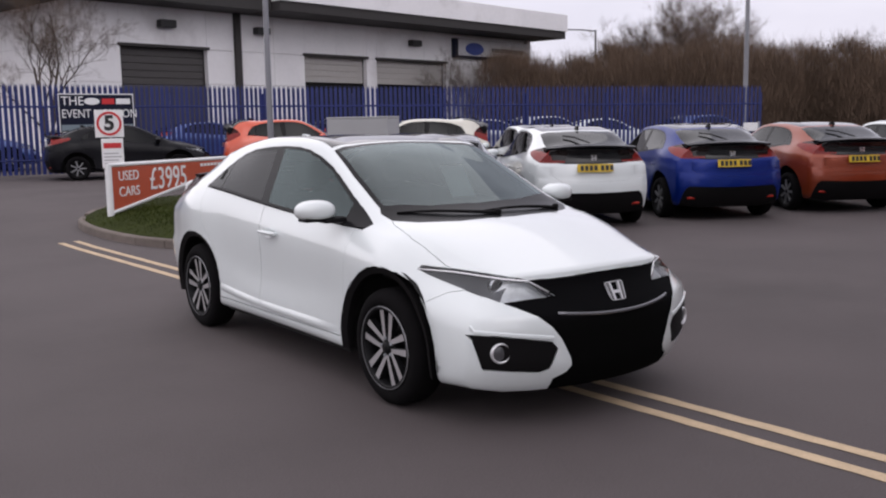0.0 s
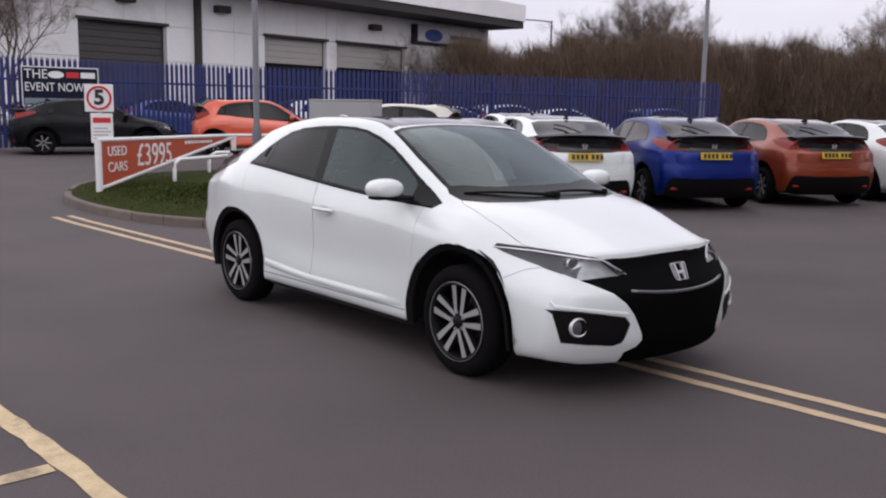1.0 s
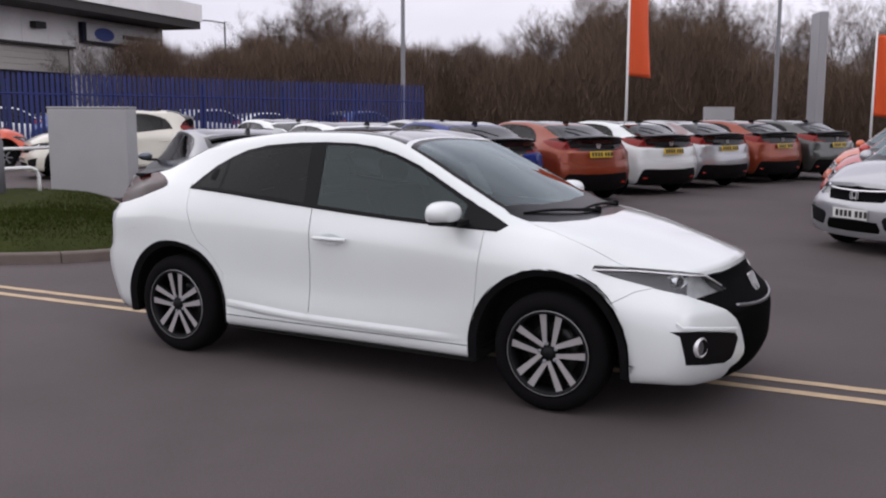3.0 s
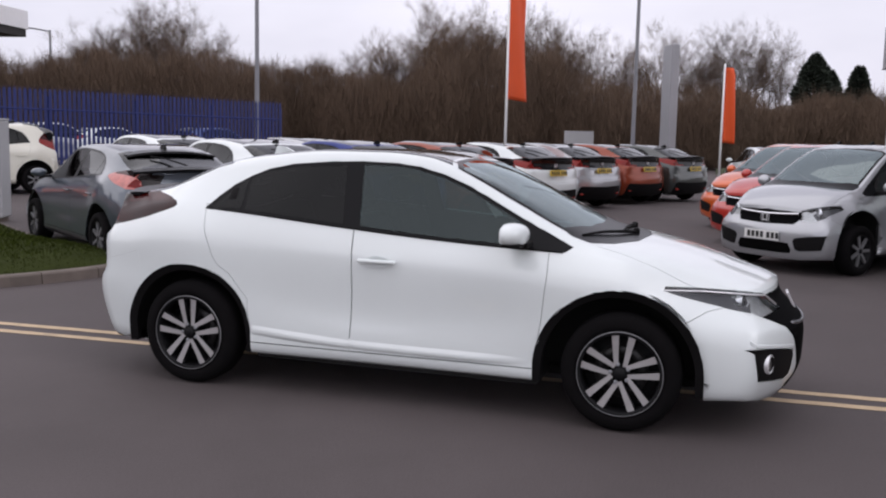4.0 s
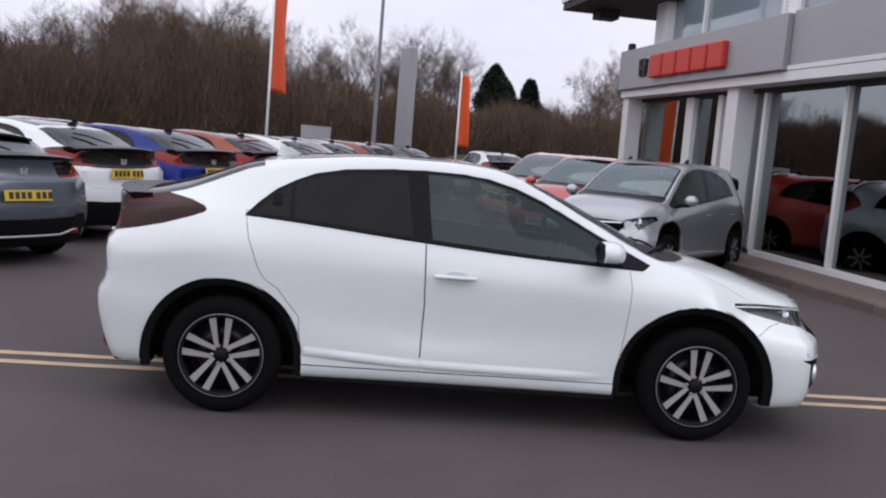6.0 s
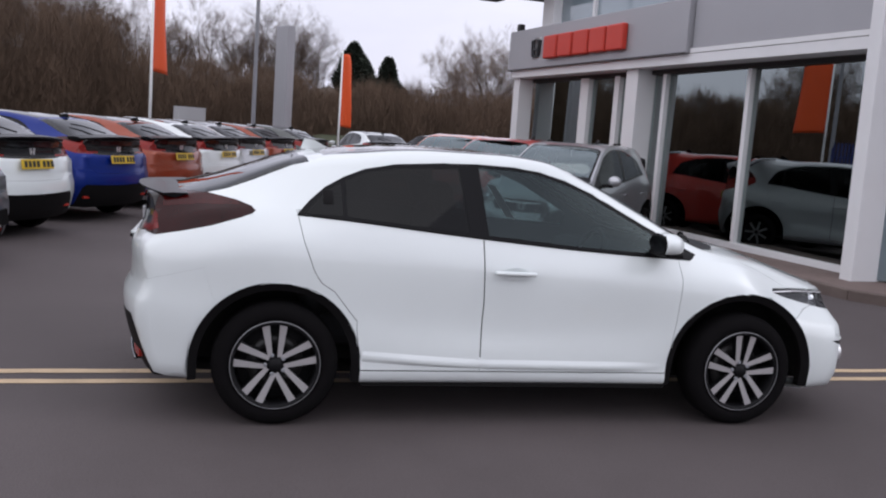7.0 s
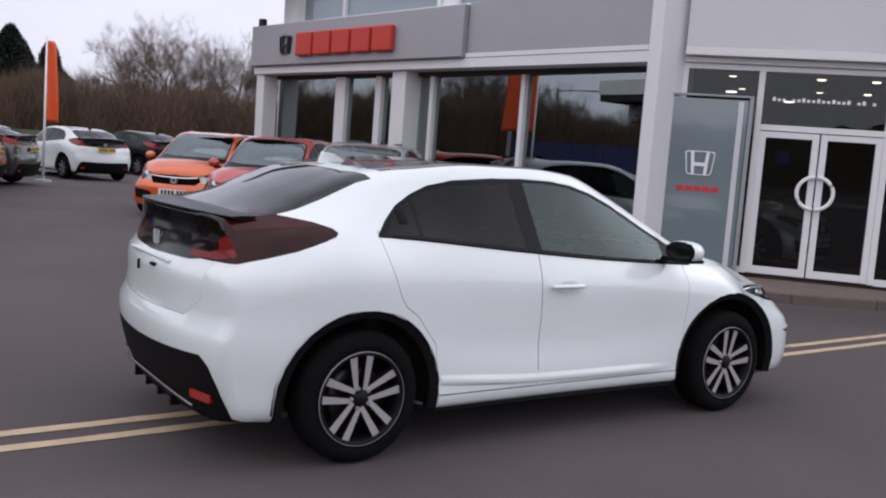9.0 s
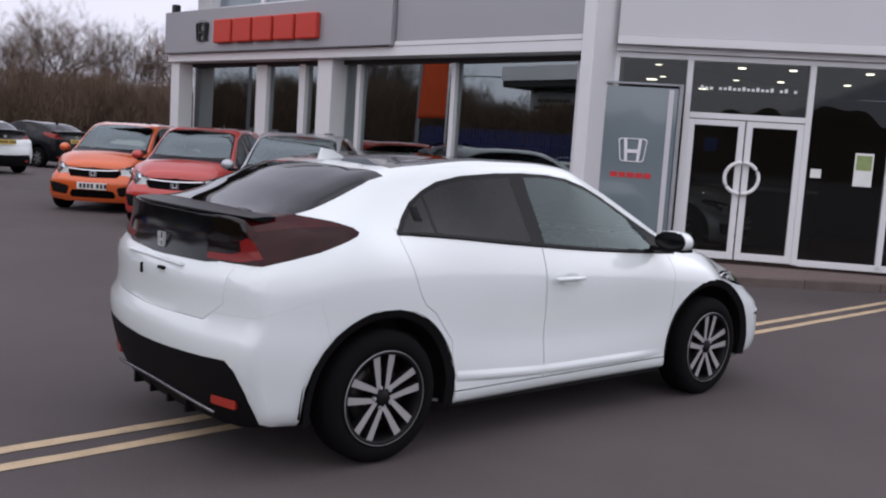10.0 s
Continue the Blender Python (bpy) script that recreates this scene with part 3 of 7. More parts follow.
HATCH = dict(
    s0=-2.11, s1=2.20, front_bow=0.325, rear_bow=0.17, hubs=(-1.297, 1.297), arch_z=0.315, arch_r=0.425,
    front_dx=[(0.15, -0.08), (0.22, -0.015), (0.34, 0.030), (0.48, 0.034), (0.56, 0.018), (0.62, -0.040), (0.70, -0.105), (0.80, -0.13), (1.2, -0.14)],
    rear_dx=[(0.15, 0.17), (0.26, 0.085), (0.42, 0.024), (0.52, 0.004), (0.59, 0.000), (0.625, 0.008), (0.66, 0.034), (0.76, 0.040), (0.87, 0.034), (0.90, 0.065), (0.98, 0.10), (1.05, 0.11), (1.2, 0.10)],
    curves=dict(
        top=[(-2.13, 1.135), (-1.95, 1.160), (-1.75, 1.205), (-1.5, 1.280), (-1.2, 1.372), (-0.9, 1.418), (-0.5, 1.442), (-0.15, 1.440), (0.1, 1.415), (0.35, 1.352), (0.6, 1.255), (0.9, 1.115), (1.1, 1.020), (1.2, 0.990), (1.4, 0.968), (1.7, 0.910), (2.0, 0.830), (2.2, 0.765), (2.27, 0.735)],
        y1=[(-2.13, 0.585), (-1.8, 0.600), (-1.5, 0.585), (-1.15, 0.580), (-0.6, 0.595), (0.0, 0.600), (0.4, 0.615), (0.8, 0.665), (1.05, 0.690), (1.3, 0.680), (1.7, 0.640), (2.27, 0.56)],
        z1=[(-2.13, 1.120), (-1.9, 1.140), (-1.7, 1.172), (-1.5, 1.235), (-1.2, 1.325), (-0.9, 1.375), (-0.5, 1.408), (-0.15, 1.410), (0.1, 1.392), (0.4, 1.288), (0.7, 1.142), (0.95, 1.020), (1.1, 0.968), (1.3, 0.940), (1.7, 0.876), (2.0, 0.800), (2.27, 0.715)],
        y2=[(-2.13, 0.705), (-1.8, 0.745), (-1.4, 0.778), (-1.0, 0.794), (0.0, 0.795), (0.6, 0.790), (1.0, 0.775), (1.4, 0.765), (1.8, 0.730), (2.27, 0.65)],
        z2=[(-2.13, 1.00), (-1.8, 1.075), (-1.5, 1.092), (-1.2, 1.074), (-0.97, 1.058), (-0.4, 1.008), (0.28, 0.958), (0.68, 0.938), (1.0, 0.925), (1.3, 0.905), (1.6, 0.845), (1.9, 0.760), (2.27, 0.655)],
        y3=[(-2.13, 0.780), (-1.7, 0.858), (-1.35, 0.880), (-0.85, 0.850), (-0.3, 0.846), (0.3, 0.850), (0.9, 0.858), (1.3, 0.872), (1.6, 0.862), (1.9, 0.815), (2.27, 0.74)],
        z3=[(-2.13, 0.88), (-1.6, 0.93), (-1.2, 0.92), (-0.8, 0.87), (0.0, 0.83), (0.8, 0.80), (1.2, 0.80), (1.5, 0.76), (1.8, 0.67), (2.27, 0.56)],
        y4=[(-2.13, 0.800), (-1.7, 0.866), (-1.3, 0.890), (-0.8, 0.858), (-0.2, 0.848), (0.5, 0.850), (0.9, 0.866), (1.3, 0.892), (1.6, 0.884), (1.9, 0.845), (2.27, 0.78)],
        z4=[(-2.13, 0.62), (-1.3, 0.66), (-0.7, 0.56), (0.0, 0.52), (0.6, 0.54), (1.3, 0.62), (1.8, 0.54), (2.27, 0.47)],
        y5=[(-2.13, 0.785), (-1.7, 0.864), (-1.3, 0.890), (-0.85, 0.872), (-0.2, 0.870), (0.85, 0.866), (1.3, 0.892), (1.6, 0.885), (1.9, 0.850), (2.27, 0.79)],
        z5=[(-2.13, 0.40), (-0.85, 0.37), (0.0, 0.345), (0.85, 0.335), (1.7, 0.34), (2.27, 0.33)],
        y6=[(-2.13, 0.75), (-1.7, 0.845), (-1.3, 0.878), (-0.85, 0.856), (0.0, 0.846), (0.85, 0.854), (1.3, 0.880), (1.6, 0.868), (1.9, 0.825), (2.27, 0.75)],
        z6=[(-2.13, 0.235), (-1.7, 0.225), (-0.85, 0.232), (0.85, 0.236), (1.7, 0.200), (2.27, 0.215)],
    ),
    regions=[
        # outline, view, region, which faces, over which regions
        ([(1.60, 0.60), (1.72, 0.665), (1.86, 0.70), (2.6, 0.76), (2.6, 0.0), (1.45, 0.0), (1.45, 0.30)], (0, 2), R_FBUMPER, lambda c, f: c.x > 1.4, None),
        ([(-1.60, 0.60), (-1.66, 0.80), (-1.95, 0.72), (-2.6, 0.665), (-2.6, 0.0), (-1.45, 0.0), (-1.45, 0.30)], (0, 2), R_RBUMPER, lambda c, f: c.x < -1.4, None),
        ([(-0.01, 0.665), (0.48, 0.675), (0.60, 0.76), (0.62, 0.99), (0.585, 1.16), (-0.01, 1.25)], (1, 2), R_TAILGATE, lambda c, f: c.x < -1.70, None),
        ([(1.365, -0.1), (1.31, 0.35), (1.20, 0.56), (1.09, 0.664), (1.14, 0.690), (1.35, 0.715), (1.62, 0.690), (1.84, 0.62), (2.02, 0.50), (2.35, 0.46), (2.45, -0.1)], (0, 1), R_BONNET, lambda c, f: c.x > 0.9 and c.z > 0.70, {R_BODY, R_FBUMPER}),
        ([(1.165, -0.1), (1.12, 0.35), (0.975, 0.652), (0.60, 0.612), (0.30, 0.566), (0.215, 0.32), (0.19, -0.1)], (0, 1), R_SCREEN, lambda c, f: c.z > 0.93, None),
        ([(1.365, -0.1), (1.31, 0.35), (1.20, 0.56), (1.09, 0.664), (0.99, 0.675), (0.925, 0.640), (1.035, 0.34), (1.075, -0.1)], (0, 1), R_FRIT, lambda c, f: c.z > 0.91, {R_SCREEN, R_BODY, R_BONNET}),
        ([(0.99, 0.68), (0.60, 0.630), (0.26, 0.580), (0.30, 0.540), (0.60, 0.582), (0.95, 0.618)], (0, 1), R_FRIT, lambda c, f: c.z > 0.93, {R_SCREEN}),
        ([(0.16, -0.1), (0.18, 0.32), (0.28, 0.580), (0.335, 0.560), (0.255, 0.32), (0.232, -0.1)], (0, 1), R_FRIT, lambda c, f: c.z > 0.93, {R_SCREEN}),
        ([(0.165, -0.1), (0.19, 0.32), (0.265, 0.560), (-0.3, 0.552), (-0.9, 0.540), (-1.08, 0.520), (-1.11, 0.30), (-1.12, -0.1)], (0, 1), R_ROOF, lambda c, f: c.z > 1.2, None),
        ([(-1.21, -0.1), (-1.20, 0.30), (-1.16, 0.575), (-1.45, 0.600), (-1.80, 0.608), (-1.90, 0.30), (-1.91, -0.1)], (0, 1), R_REAR, lambda c, f: c.z > 1.1, None),
        ([(-0.237, 0.298), (-0.232, 0.68), (-0.246, 1.04), (0.885, 0.955), (0.895, 0.82), (0.872, 0.57), (0.835, 0.302)], (0, 2), R_FDOOR, None, {R_BODY}),
        ([(-0.246, 1.04), (-0.232, 0.68), (-0.237, 0.298), (-0.30, 0.298), (-0.872, 0.298), (-0.885, 0.40), (-0.90, 0.55), (-1.02, 0.70), (-1.09, 0.745), (-1.125, 0.80), (-1.185, 0.95), (-1.225, 1.10)], (0, 2), R_RDOOR, None, {R_BODY}),
        ([(-0.90, 0.0), (-0.90, 0.298), (-0.237, 0.298), (0.835, 0.302), (0.90, 0.304), (0.90, 0.0)], (0, 2), R_SKIRT, None, {R_BODY}),
        ([(-1.225, 1.072), (-1.16, 1.145), (-1.08, 1.215), (-0.98, 1.272), (-0.87, 1.318), (-0.70, 1.352), (-0.48, 1.370), (-0.26, 1.378), (-0.08, 1.374), (0.08, 1.358), (0.24, 1.318), (0.40, 1.255), (0.68, 1.112), (1.01, 0.955), (0.97, 0.927), (0.68, 0.938), (0.28, 0.958), (-0.4, 1.008), (-0.97, 1.058)], (0, 2), R_TRIM, None, None),
        ([(-1.185, 1.083), (-1.08, 1.192), (-0.995, 1.245), (-0.985, 1.078)], (0, 2), R_QGLASS, None, {R_TRIM}),
        ([(-0.965, 1.076), (-0.975, 1.255), (-0.86, 1.303), (-0.69, 1.334), (-0.365, 1.352), (-0.315, 1.018)], (0, 2), R_RGLASS, None, {R_TRIM}),
        ([(-0.212, 1.012), (-0.255, 1.360), (-0.08, 1.356), (0.07, 1.340), (0.23, 1.300), (0.39, 1.237), (0.64, 1.108), (0.745, 1.052), (0.745, 0.952), (0.28, 0.974)], (0, 2), R_FGLASS, None, {R_TRIM}),
        ([(0.802, 0.786), (0.70, 0.775), (0.56, 0.752), (0.46, 0.726), (0.36, 0.650), (0.48, 0.646), (0.56, 0.640), (0.62, 0.632), (0.69, 0.668), (0.755, 0.730)], (1, 2), R_HEAD, front_face, None),
        ([(-0.1, 0.738), (0.36, 0.727), (0.46, 0.726), (0.36, 0.650), (0.48, 0.646), (0.56, 0.640), (0.62, 0.632), (0.57, 0.608), (0.50, 0.570), (0.44, 0.515), (0.39, 0.44), (0.345, 0.35), (0.338, 0.31), (0.36, 0.275), (0.42, 0.245), (0.42, 0.0), (-0.1, 0.0)], (1, 2), R_NOSE, lambda c, f: c.x > 1.7, None),
        ([(0.800, 0.490), (0.600, 0.466), (0.450, 0.440), (0.420, 0.405), (0.455, 0.305), (0.50, 0.288), (0.750, 0.318)], (1, 2), R_FOG, lambda c, f: c.x > 1.55, None),
        ([(-1.425, 1.085), (-1.445, 1.105), (-1.52, 1.128), (-1.66, 1.150), (-2.5, 1.150), (-2.5, 0.928), (-1.92, 0.936), (-1.78, 0.965), (-1.64, 1.000), (-1.52, 1.040), (-1.445, 1.068)], (0, 2), R_TAIL, lambda c, f: c.x < -1.4 and c.y > 0.40, None),
        ([(-1.88, 1.2), (-1.95, 0.95), (-2.6, 0.95), (-2.6, 1.2)], (0, 2), R_SPOIL, lambda c, f: c.x < -1.4 and c.y > 0.40, {R_TAIL}),
        ([(-1.50, 1.108), (-1.52, 1.128), (-1.66, 1.150), (-1.88, 1.150), (-1.88, 1.075), (-1.68, 1.098)], (0, 2), R_BAND, lambda c, f: c.x < -1.4 and c.y > 0.40, {R_TAIL}),
        ([(-1.89, 0.972), (-1.90, 1.03), (-1.915, 1.05), (-1.93, 1.03), (-1.93, 0.99), (-1.95, 0.972), (-2.03, 0.958), (-2.03, 0.936), (-1.94, 0.945)], (0, 2), R_GLOW, lambda c, f: c.x < -1.4 and c.y > 0.40, {R_TAIL, R_SPOIL}),
        ([(-0.1, 0.912), (0.40, 0.922), (0.50, 0.932), (0.56, 1.10), (0.44, 1.135), (-0.1, 1.14)], (1, 2), R_LOWGLASS, lambda c, f: c.x < -1.85, {R_TAILGATE, R_BODY, R_TAIL}),
        ([(-0.1, 0.505), (0.45, 0.518), (0.66, 0.525), (0.71, 0.485), (0.745, 0.40), (0.765, 0.30), (0.775, 0.0), (-0.1, 0.0)], (1, 2), R_DIFF, lambda c, f: c.x < -1.72, None),
    ],
)


def skin_y(sh, x, z):
    """Half width of the flank at a place along the car and a height."""
    keys = sorted((curve(sh["curves"]["z%d" % k])(x), curve(sh["curves"]["y%d" % k])(x)) for k in (3, 4, 5, 6))
    return float(np.interp(z, [k[0] for k in keys], [k[1] for k in keys]))


def skin_parts(car, sh, step, sub, paint_mat, fine):
    """All parts that come from the skin of a car, parented to it."""
    bm = car_surface(sh, step, sub)
    regions_of(bm, sh)
    weld(bm)
    g, d = (0.0034, 0.014) if fine else (0.003, 0.012)
    part("body_shell", extract(bm, {R_BODY}, 0, 0.0, d), paint_mat, car, smooth=True)
    part("bonnet", extract(bm, {R_BONNET}, 0, g, d), paint_mat, car, smooth=True)
    part("rear_bumper", extract(bm, {R_RBUMPER}, 0, 0.0006, 0.006), paint_mat, car, smooth=True)
    part("tailgate", extract(bm, {R_TAILGATE}, 0, 0.0016, d), paint_mat, car, smooth=True)
    part("windscreen", extract(bm, {R_SCREEN}, 0, 0.0, 0.004), HERO_SCREEN if fine else SCREEN_GLASS, car, "clear laminated windscreen", smooth=True).visible_shadow = False
    part("screen_border", extract(bm, {R_FRIT}, 0, 0.0, 0.004), BLACK_GLOSS, car, "black scuttle and printed border of the windscreen", smooth=True)
    part("roof_panel", extract(bm, {R_ROOF}, 0, 0.001, 0.006), sh.get("roof", ROOF_GLASS) or paint_mat, car, "dark glass roof panel", smooth=True)
    part("rear_window", extract(bm, {R_REAR}, 0, 0.001, 0.004), REAR_GLASS, car, "tinted rear window", smooth=True)
    nose = extract(bm, {R_NOSE}, 0, g, 0.02)
    for q in nose.faces:
        q.material_index = 1 if q.calc_center_median().z < 0.54 else 0
    part("grille", nose, (GRILLE_BLACK, INTAKE), car, "black grille and open intake", smooth=True)
    part("tail_panel", extract(bm, {R_LOWGLASS}, 0, 0.001, 0.006), TAIL_GLASS, car, "smoked glass panel between the tail lamps", smooth=True)
    part("diffuser", extract(bm, {R_DIFF}, 0, g, 0.02), BLACK_PLASTIC, car, "black plastic rear diffuser", smooth=True)
    for s in (1, -1):
        fd = part("front_door", extract(bm, {R_FDOOR}, s, g, d), paint_mat, car, smooth=True)
        rd = part("rear_door", extract(bm, {R_RDOOR}, s, g, d), paint_mat, car, smooth=True)
        part("side_window", extract(bm, {R_FGLASS}, s, 0.0005, 0.003), CAR_GLASS if fine else PRIVACY, fd, "clear front side window", smooth=True).visible_shadow = False
        part("side_window", extract(bm, {R_RGLASS}, s, 0.0005, 0.003), PRIVACY, rd, "dark privacy glass", smooth=True)
        part("quarter_window", extract(bm, {R_QGLASS}, s, 0.0005, 0.003), PRIVACY, car, "dark privacy glass", smooth=True)
        part("window_trim", extract(bm, {R_TRIM}, s, 0.0005, 0.003), BLACK_GLOSS, car, "gloss black window surround", smooth=True)
        part("side_skirt", extract(bm, {R_SKIRT}, s, g, d), paint_mat, car, smooth=True)
        hl = part("headlamp", extract(bm, {R_HEAD}, s, 0.001, 0.004), LAMP_CLEAR, car, "clear headlamp lens", smooth=True)
        hl.visible_shadow = False
        inner = extract(bm, {R_HEAD}, s)
        inner.normal_update()
        for v in inner.verts:
            v.co -= v.normal * 0.045
        for q in inner.faces:
            q.material_index = 1 if abs(q.calc_center_median().y) > 0.575 else 0
        part("lamp_housing", inner, (LAMP_SILVER, LAMP_GREY), hl, "lamp reflector housing", smooth=True)
        if not sh.get("one_bumper"):
            part("front_bumper", extract(bm, {R_FBUMPER}, s, g, d), paint_mat, car, smooth=True)
        part("fog_surround", extract(bm, {R_FOG}, s, 0.002, 0.02), BLACK_PLASTIC, car, "black fog lamp surround", smooth=True)
        tl = part("tail_lamp", extract(bm, {R_TAIL}, s, 0.001, 0.01), LAMP_RED if fine else LAMP_PARKED, car, "red and smoked tail lamp", smooth=True)
        part("upper_band", extract(bm, {R_BAND}, s, 0.0, 0.01), LAMP_BAND, tl, "paler red band", smooth=True)
        part("bright_strip", extract(bm, {R_GLOW}, s, 0.0, 0.01), LAMP_STRIP, tl, "bright red strip", smooth=True)
        part("smoked_lens", extract(bm, {R_SPOIL}, s, 0.001, 0.01), LAMP_SMOKE, tl, "dark smoked lens", smooth=True)
    if sh.get("one_bumper"):
        part("front_bumper", extract(bm, {R_FBUMPER}, 0, g, d), paint_mat, car, smooth=True)
    lining = extract(bm, {R_BODY, R_FDOOR, R_RDOOR, R_TAILGATE, R_TRIM, R_ROOF, R_BONNET}, 0)
    bmesh.ops.delete(lining, geom=[v for v in lining.verts if v.co.x > 1.35 or v.co.x < -1.95 or v.co.z < 0.22], context="VERTS")
    lining.normal_update()
    for v in lining.verts:
        v.co -= v.normal * 0.03
    bmesh.ops.reverse_faces(lining, faces=lining.faces)
    part("cabin_lining", lining, DASH, car, "dark cabin lining", smooth=True)
    bm.free()
    for hub, a in arches(sh):
        for s in (1, -1):
            ring = [(hub + (a + 0.012) * math.cos(k * math.pi / 16), sh["arch_z"] + (a + 0.012) * math.sin(k * math.pi / 16)) for k in range(0, 17)]
            ring = [(ring[0][0], 0.265)] + ring + [(ring[-1][0], 0.265)]
            if fine:
                lip = bmesh.new()
                rows = []
                for i in range(43):
                    t = math.pi * min(max(i - 1, 0), 40) / 40
                    drop = 0.085 if i in (0, 42) else 0.0
                    x_o, z_o = hub + (a + 0.004) * math.cos(t), sh["arch_z"] + (a + 0.004) * math.sin(t) - drop
                    x_i, z_i = hub + (a - 0.040) * math.cos(t), sh["arch_z"] + (a - 0.040) * math.sin(t) - drop
                    y_s = skin_y(sh, x_o, z_o)
                    rows.append([lip.verts.new(q) for q in ((x_o, s * (y_s + 0.0035), z_o), (x_i, s * (y_s - 0.014), z_i), (x_i, s * 0.80, z_i), (x_o, s * 0.80, z_o))])
                for p, q in zip(rows, rows[1:]):
                    for j in range(3):
                        lip.faces.new((p[j], p[j + 1], q[j + 1], q[j]))
                bmesh.ops.recalc_face_normals(lip, faces=lip.faces)
                part("arch_lip", lip, BLACK_PLASTIC, car, "black arch trim", smooth=False)
            ln = bmesh.new()
            rows = [[ln.verts.new((x, s * y, z)) for x, z in ring] for y in (0.50, 0.84)]
            for i in range(len(ring) - 1):
                ln.faces.new((rows[0][i], rows[0][i + 1], rows[1][i + 1], rows[1][i]))
            ln.faces.new(rows[0])
            part("wheel_arch_liner", ln, DARK_LINER, car, "black wheel arch liner", smooth=False)
    pan = bmesh.new()
    add_box(pan, (-1.85, -0.50, 0.19), (1.95, 0.50, 0.23), 0.01)
    for x0, x1 in ((-0.86, 0.86),):
        add_box(pan, (x0, -0.83, 0.20), (x1, 0.83, 0.26), 0.02)
    part("floor_pan", pan, DARK_LINER, car, "dark underbody")


def seat(car, x, y, width):
    s = bmesh.new()
    add_box(s, (x - 0.25, y - width / 2, 0.36), (x + 0.25, y + width / 2, 0.54), 0.06)
    tilt = Matrix.Translation((x - 0.22, y, 0.50)) @ Matrix.Rotation(radians(-18), 4, "Y")
    add_box(s, (-0.07, -width / 2 + 0.01, 0.0), (0.07, width / 2 - 0.01, 0.58), 0.06, tilt)
    add_box(s, (-0.05, -0.13, 0.62), (0.05, 0.13, 0.80), 0.045, tilt)
    part("seat", s, CLOTH, car, "dark cloth seat", smooth=True)


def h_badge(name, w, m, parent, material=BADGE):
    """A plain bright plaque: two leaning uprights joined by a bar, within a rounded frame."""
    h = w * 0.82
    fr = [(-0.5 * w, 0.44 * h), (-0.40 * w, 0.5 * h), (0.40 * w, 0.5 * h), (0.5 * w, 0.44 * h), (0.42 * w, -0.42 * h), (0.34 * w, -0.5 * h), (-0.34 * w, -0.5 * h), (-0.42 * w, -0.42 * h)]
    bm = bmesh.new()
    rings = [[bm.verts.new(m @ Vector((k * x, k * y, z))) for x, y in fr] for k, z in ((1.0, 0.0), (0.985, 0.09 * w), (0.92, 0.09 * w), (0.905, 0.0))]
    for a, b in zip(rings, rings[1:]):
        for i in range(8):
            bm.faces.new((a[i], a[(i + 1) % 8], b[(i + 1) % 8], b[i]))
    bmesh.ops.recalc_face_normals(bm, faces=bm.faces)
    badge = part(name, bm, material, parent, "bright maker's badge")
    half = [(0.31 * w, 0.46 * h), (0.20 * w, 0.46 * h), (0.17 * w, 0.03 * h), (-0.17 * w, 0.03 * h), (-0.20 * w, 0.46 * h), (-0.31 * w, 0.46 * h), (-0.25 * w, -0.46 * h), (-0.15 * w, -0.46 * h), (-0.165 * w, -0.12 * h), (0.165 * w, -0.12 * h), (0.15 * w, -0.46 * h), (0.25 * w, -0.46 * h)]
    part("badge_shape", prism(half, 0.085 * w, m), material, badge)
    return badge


def number_plate(name, m, parent, material, bars=True):
    """A plate with plain dark bars in place of its characters; it lies in x-y, facing z."""
    p = part(name, box((-0.26, -0.056, 0), (0.26, 0.056, 0.006), 0.004), material, parent, "number plate")
    p.matrix_basis = m
    if bars:
        for k in range(7):
            x = -0.215 + k * 0.066 + (0.03 if k > 3 else 0)
            part("plate_bar", box((x, -0.036, 0.006), (x + 0.046, 0.036, 0.0085)), PLATE_INK, p)
    return p


FWD = Matrix(((0, 0, 1), (1, 0, 0), (0, 1, 0))).to_4x4()    # local x -> y, y -> z, z -> x (faces forward)
AFT = Matrix(((0, 0, -1), (-1, 0, 0), (0, 1, 0))).to_4x4()  # faces backward


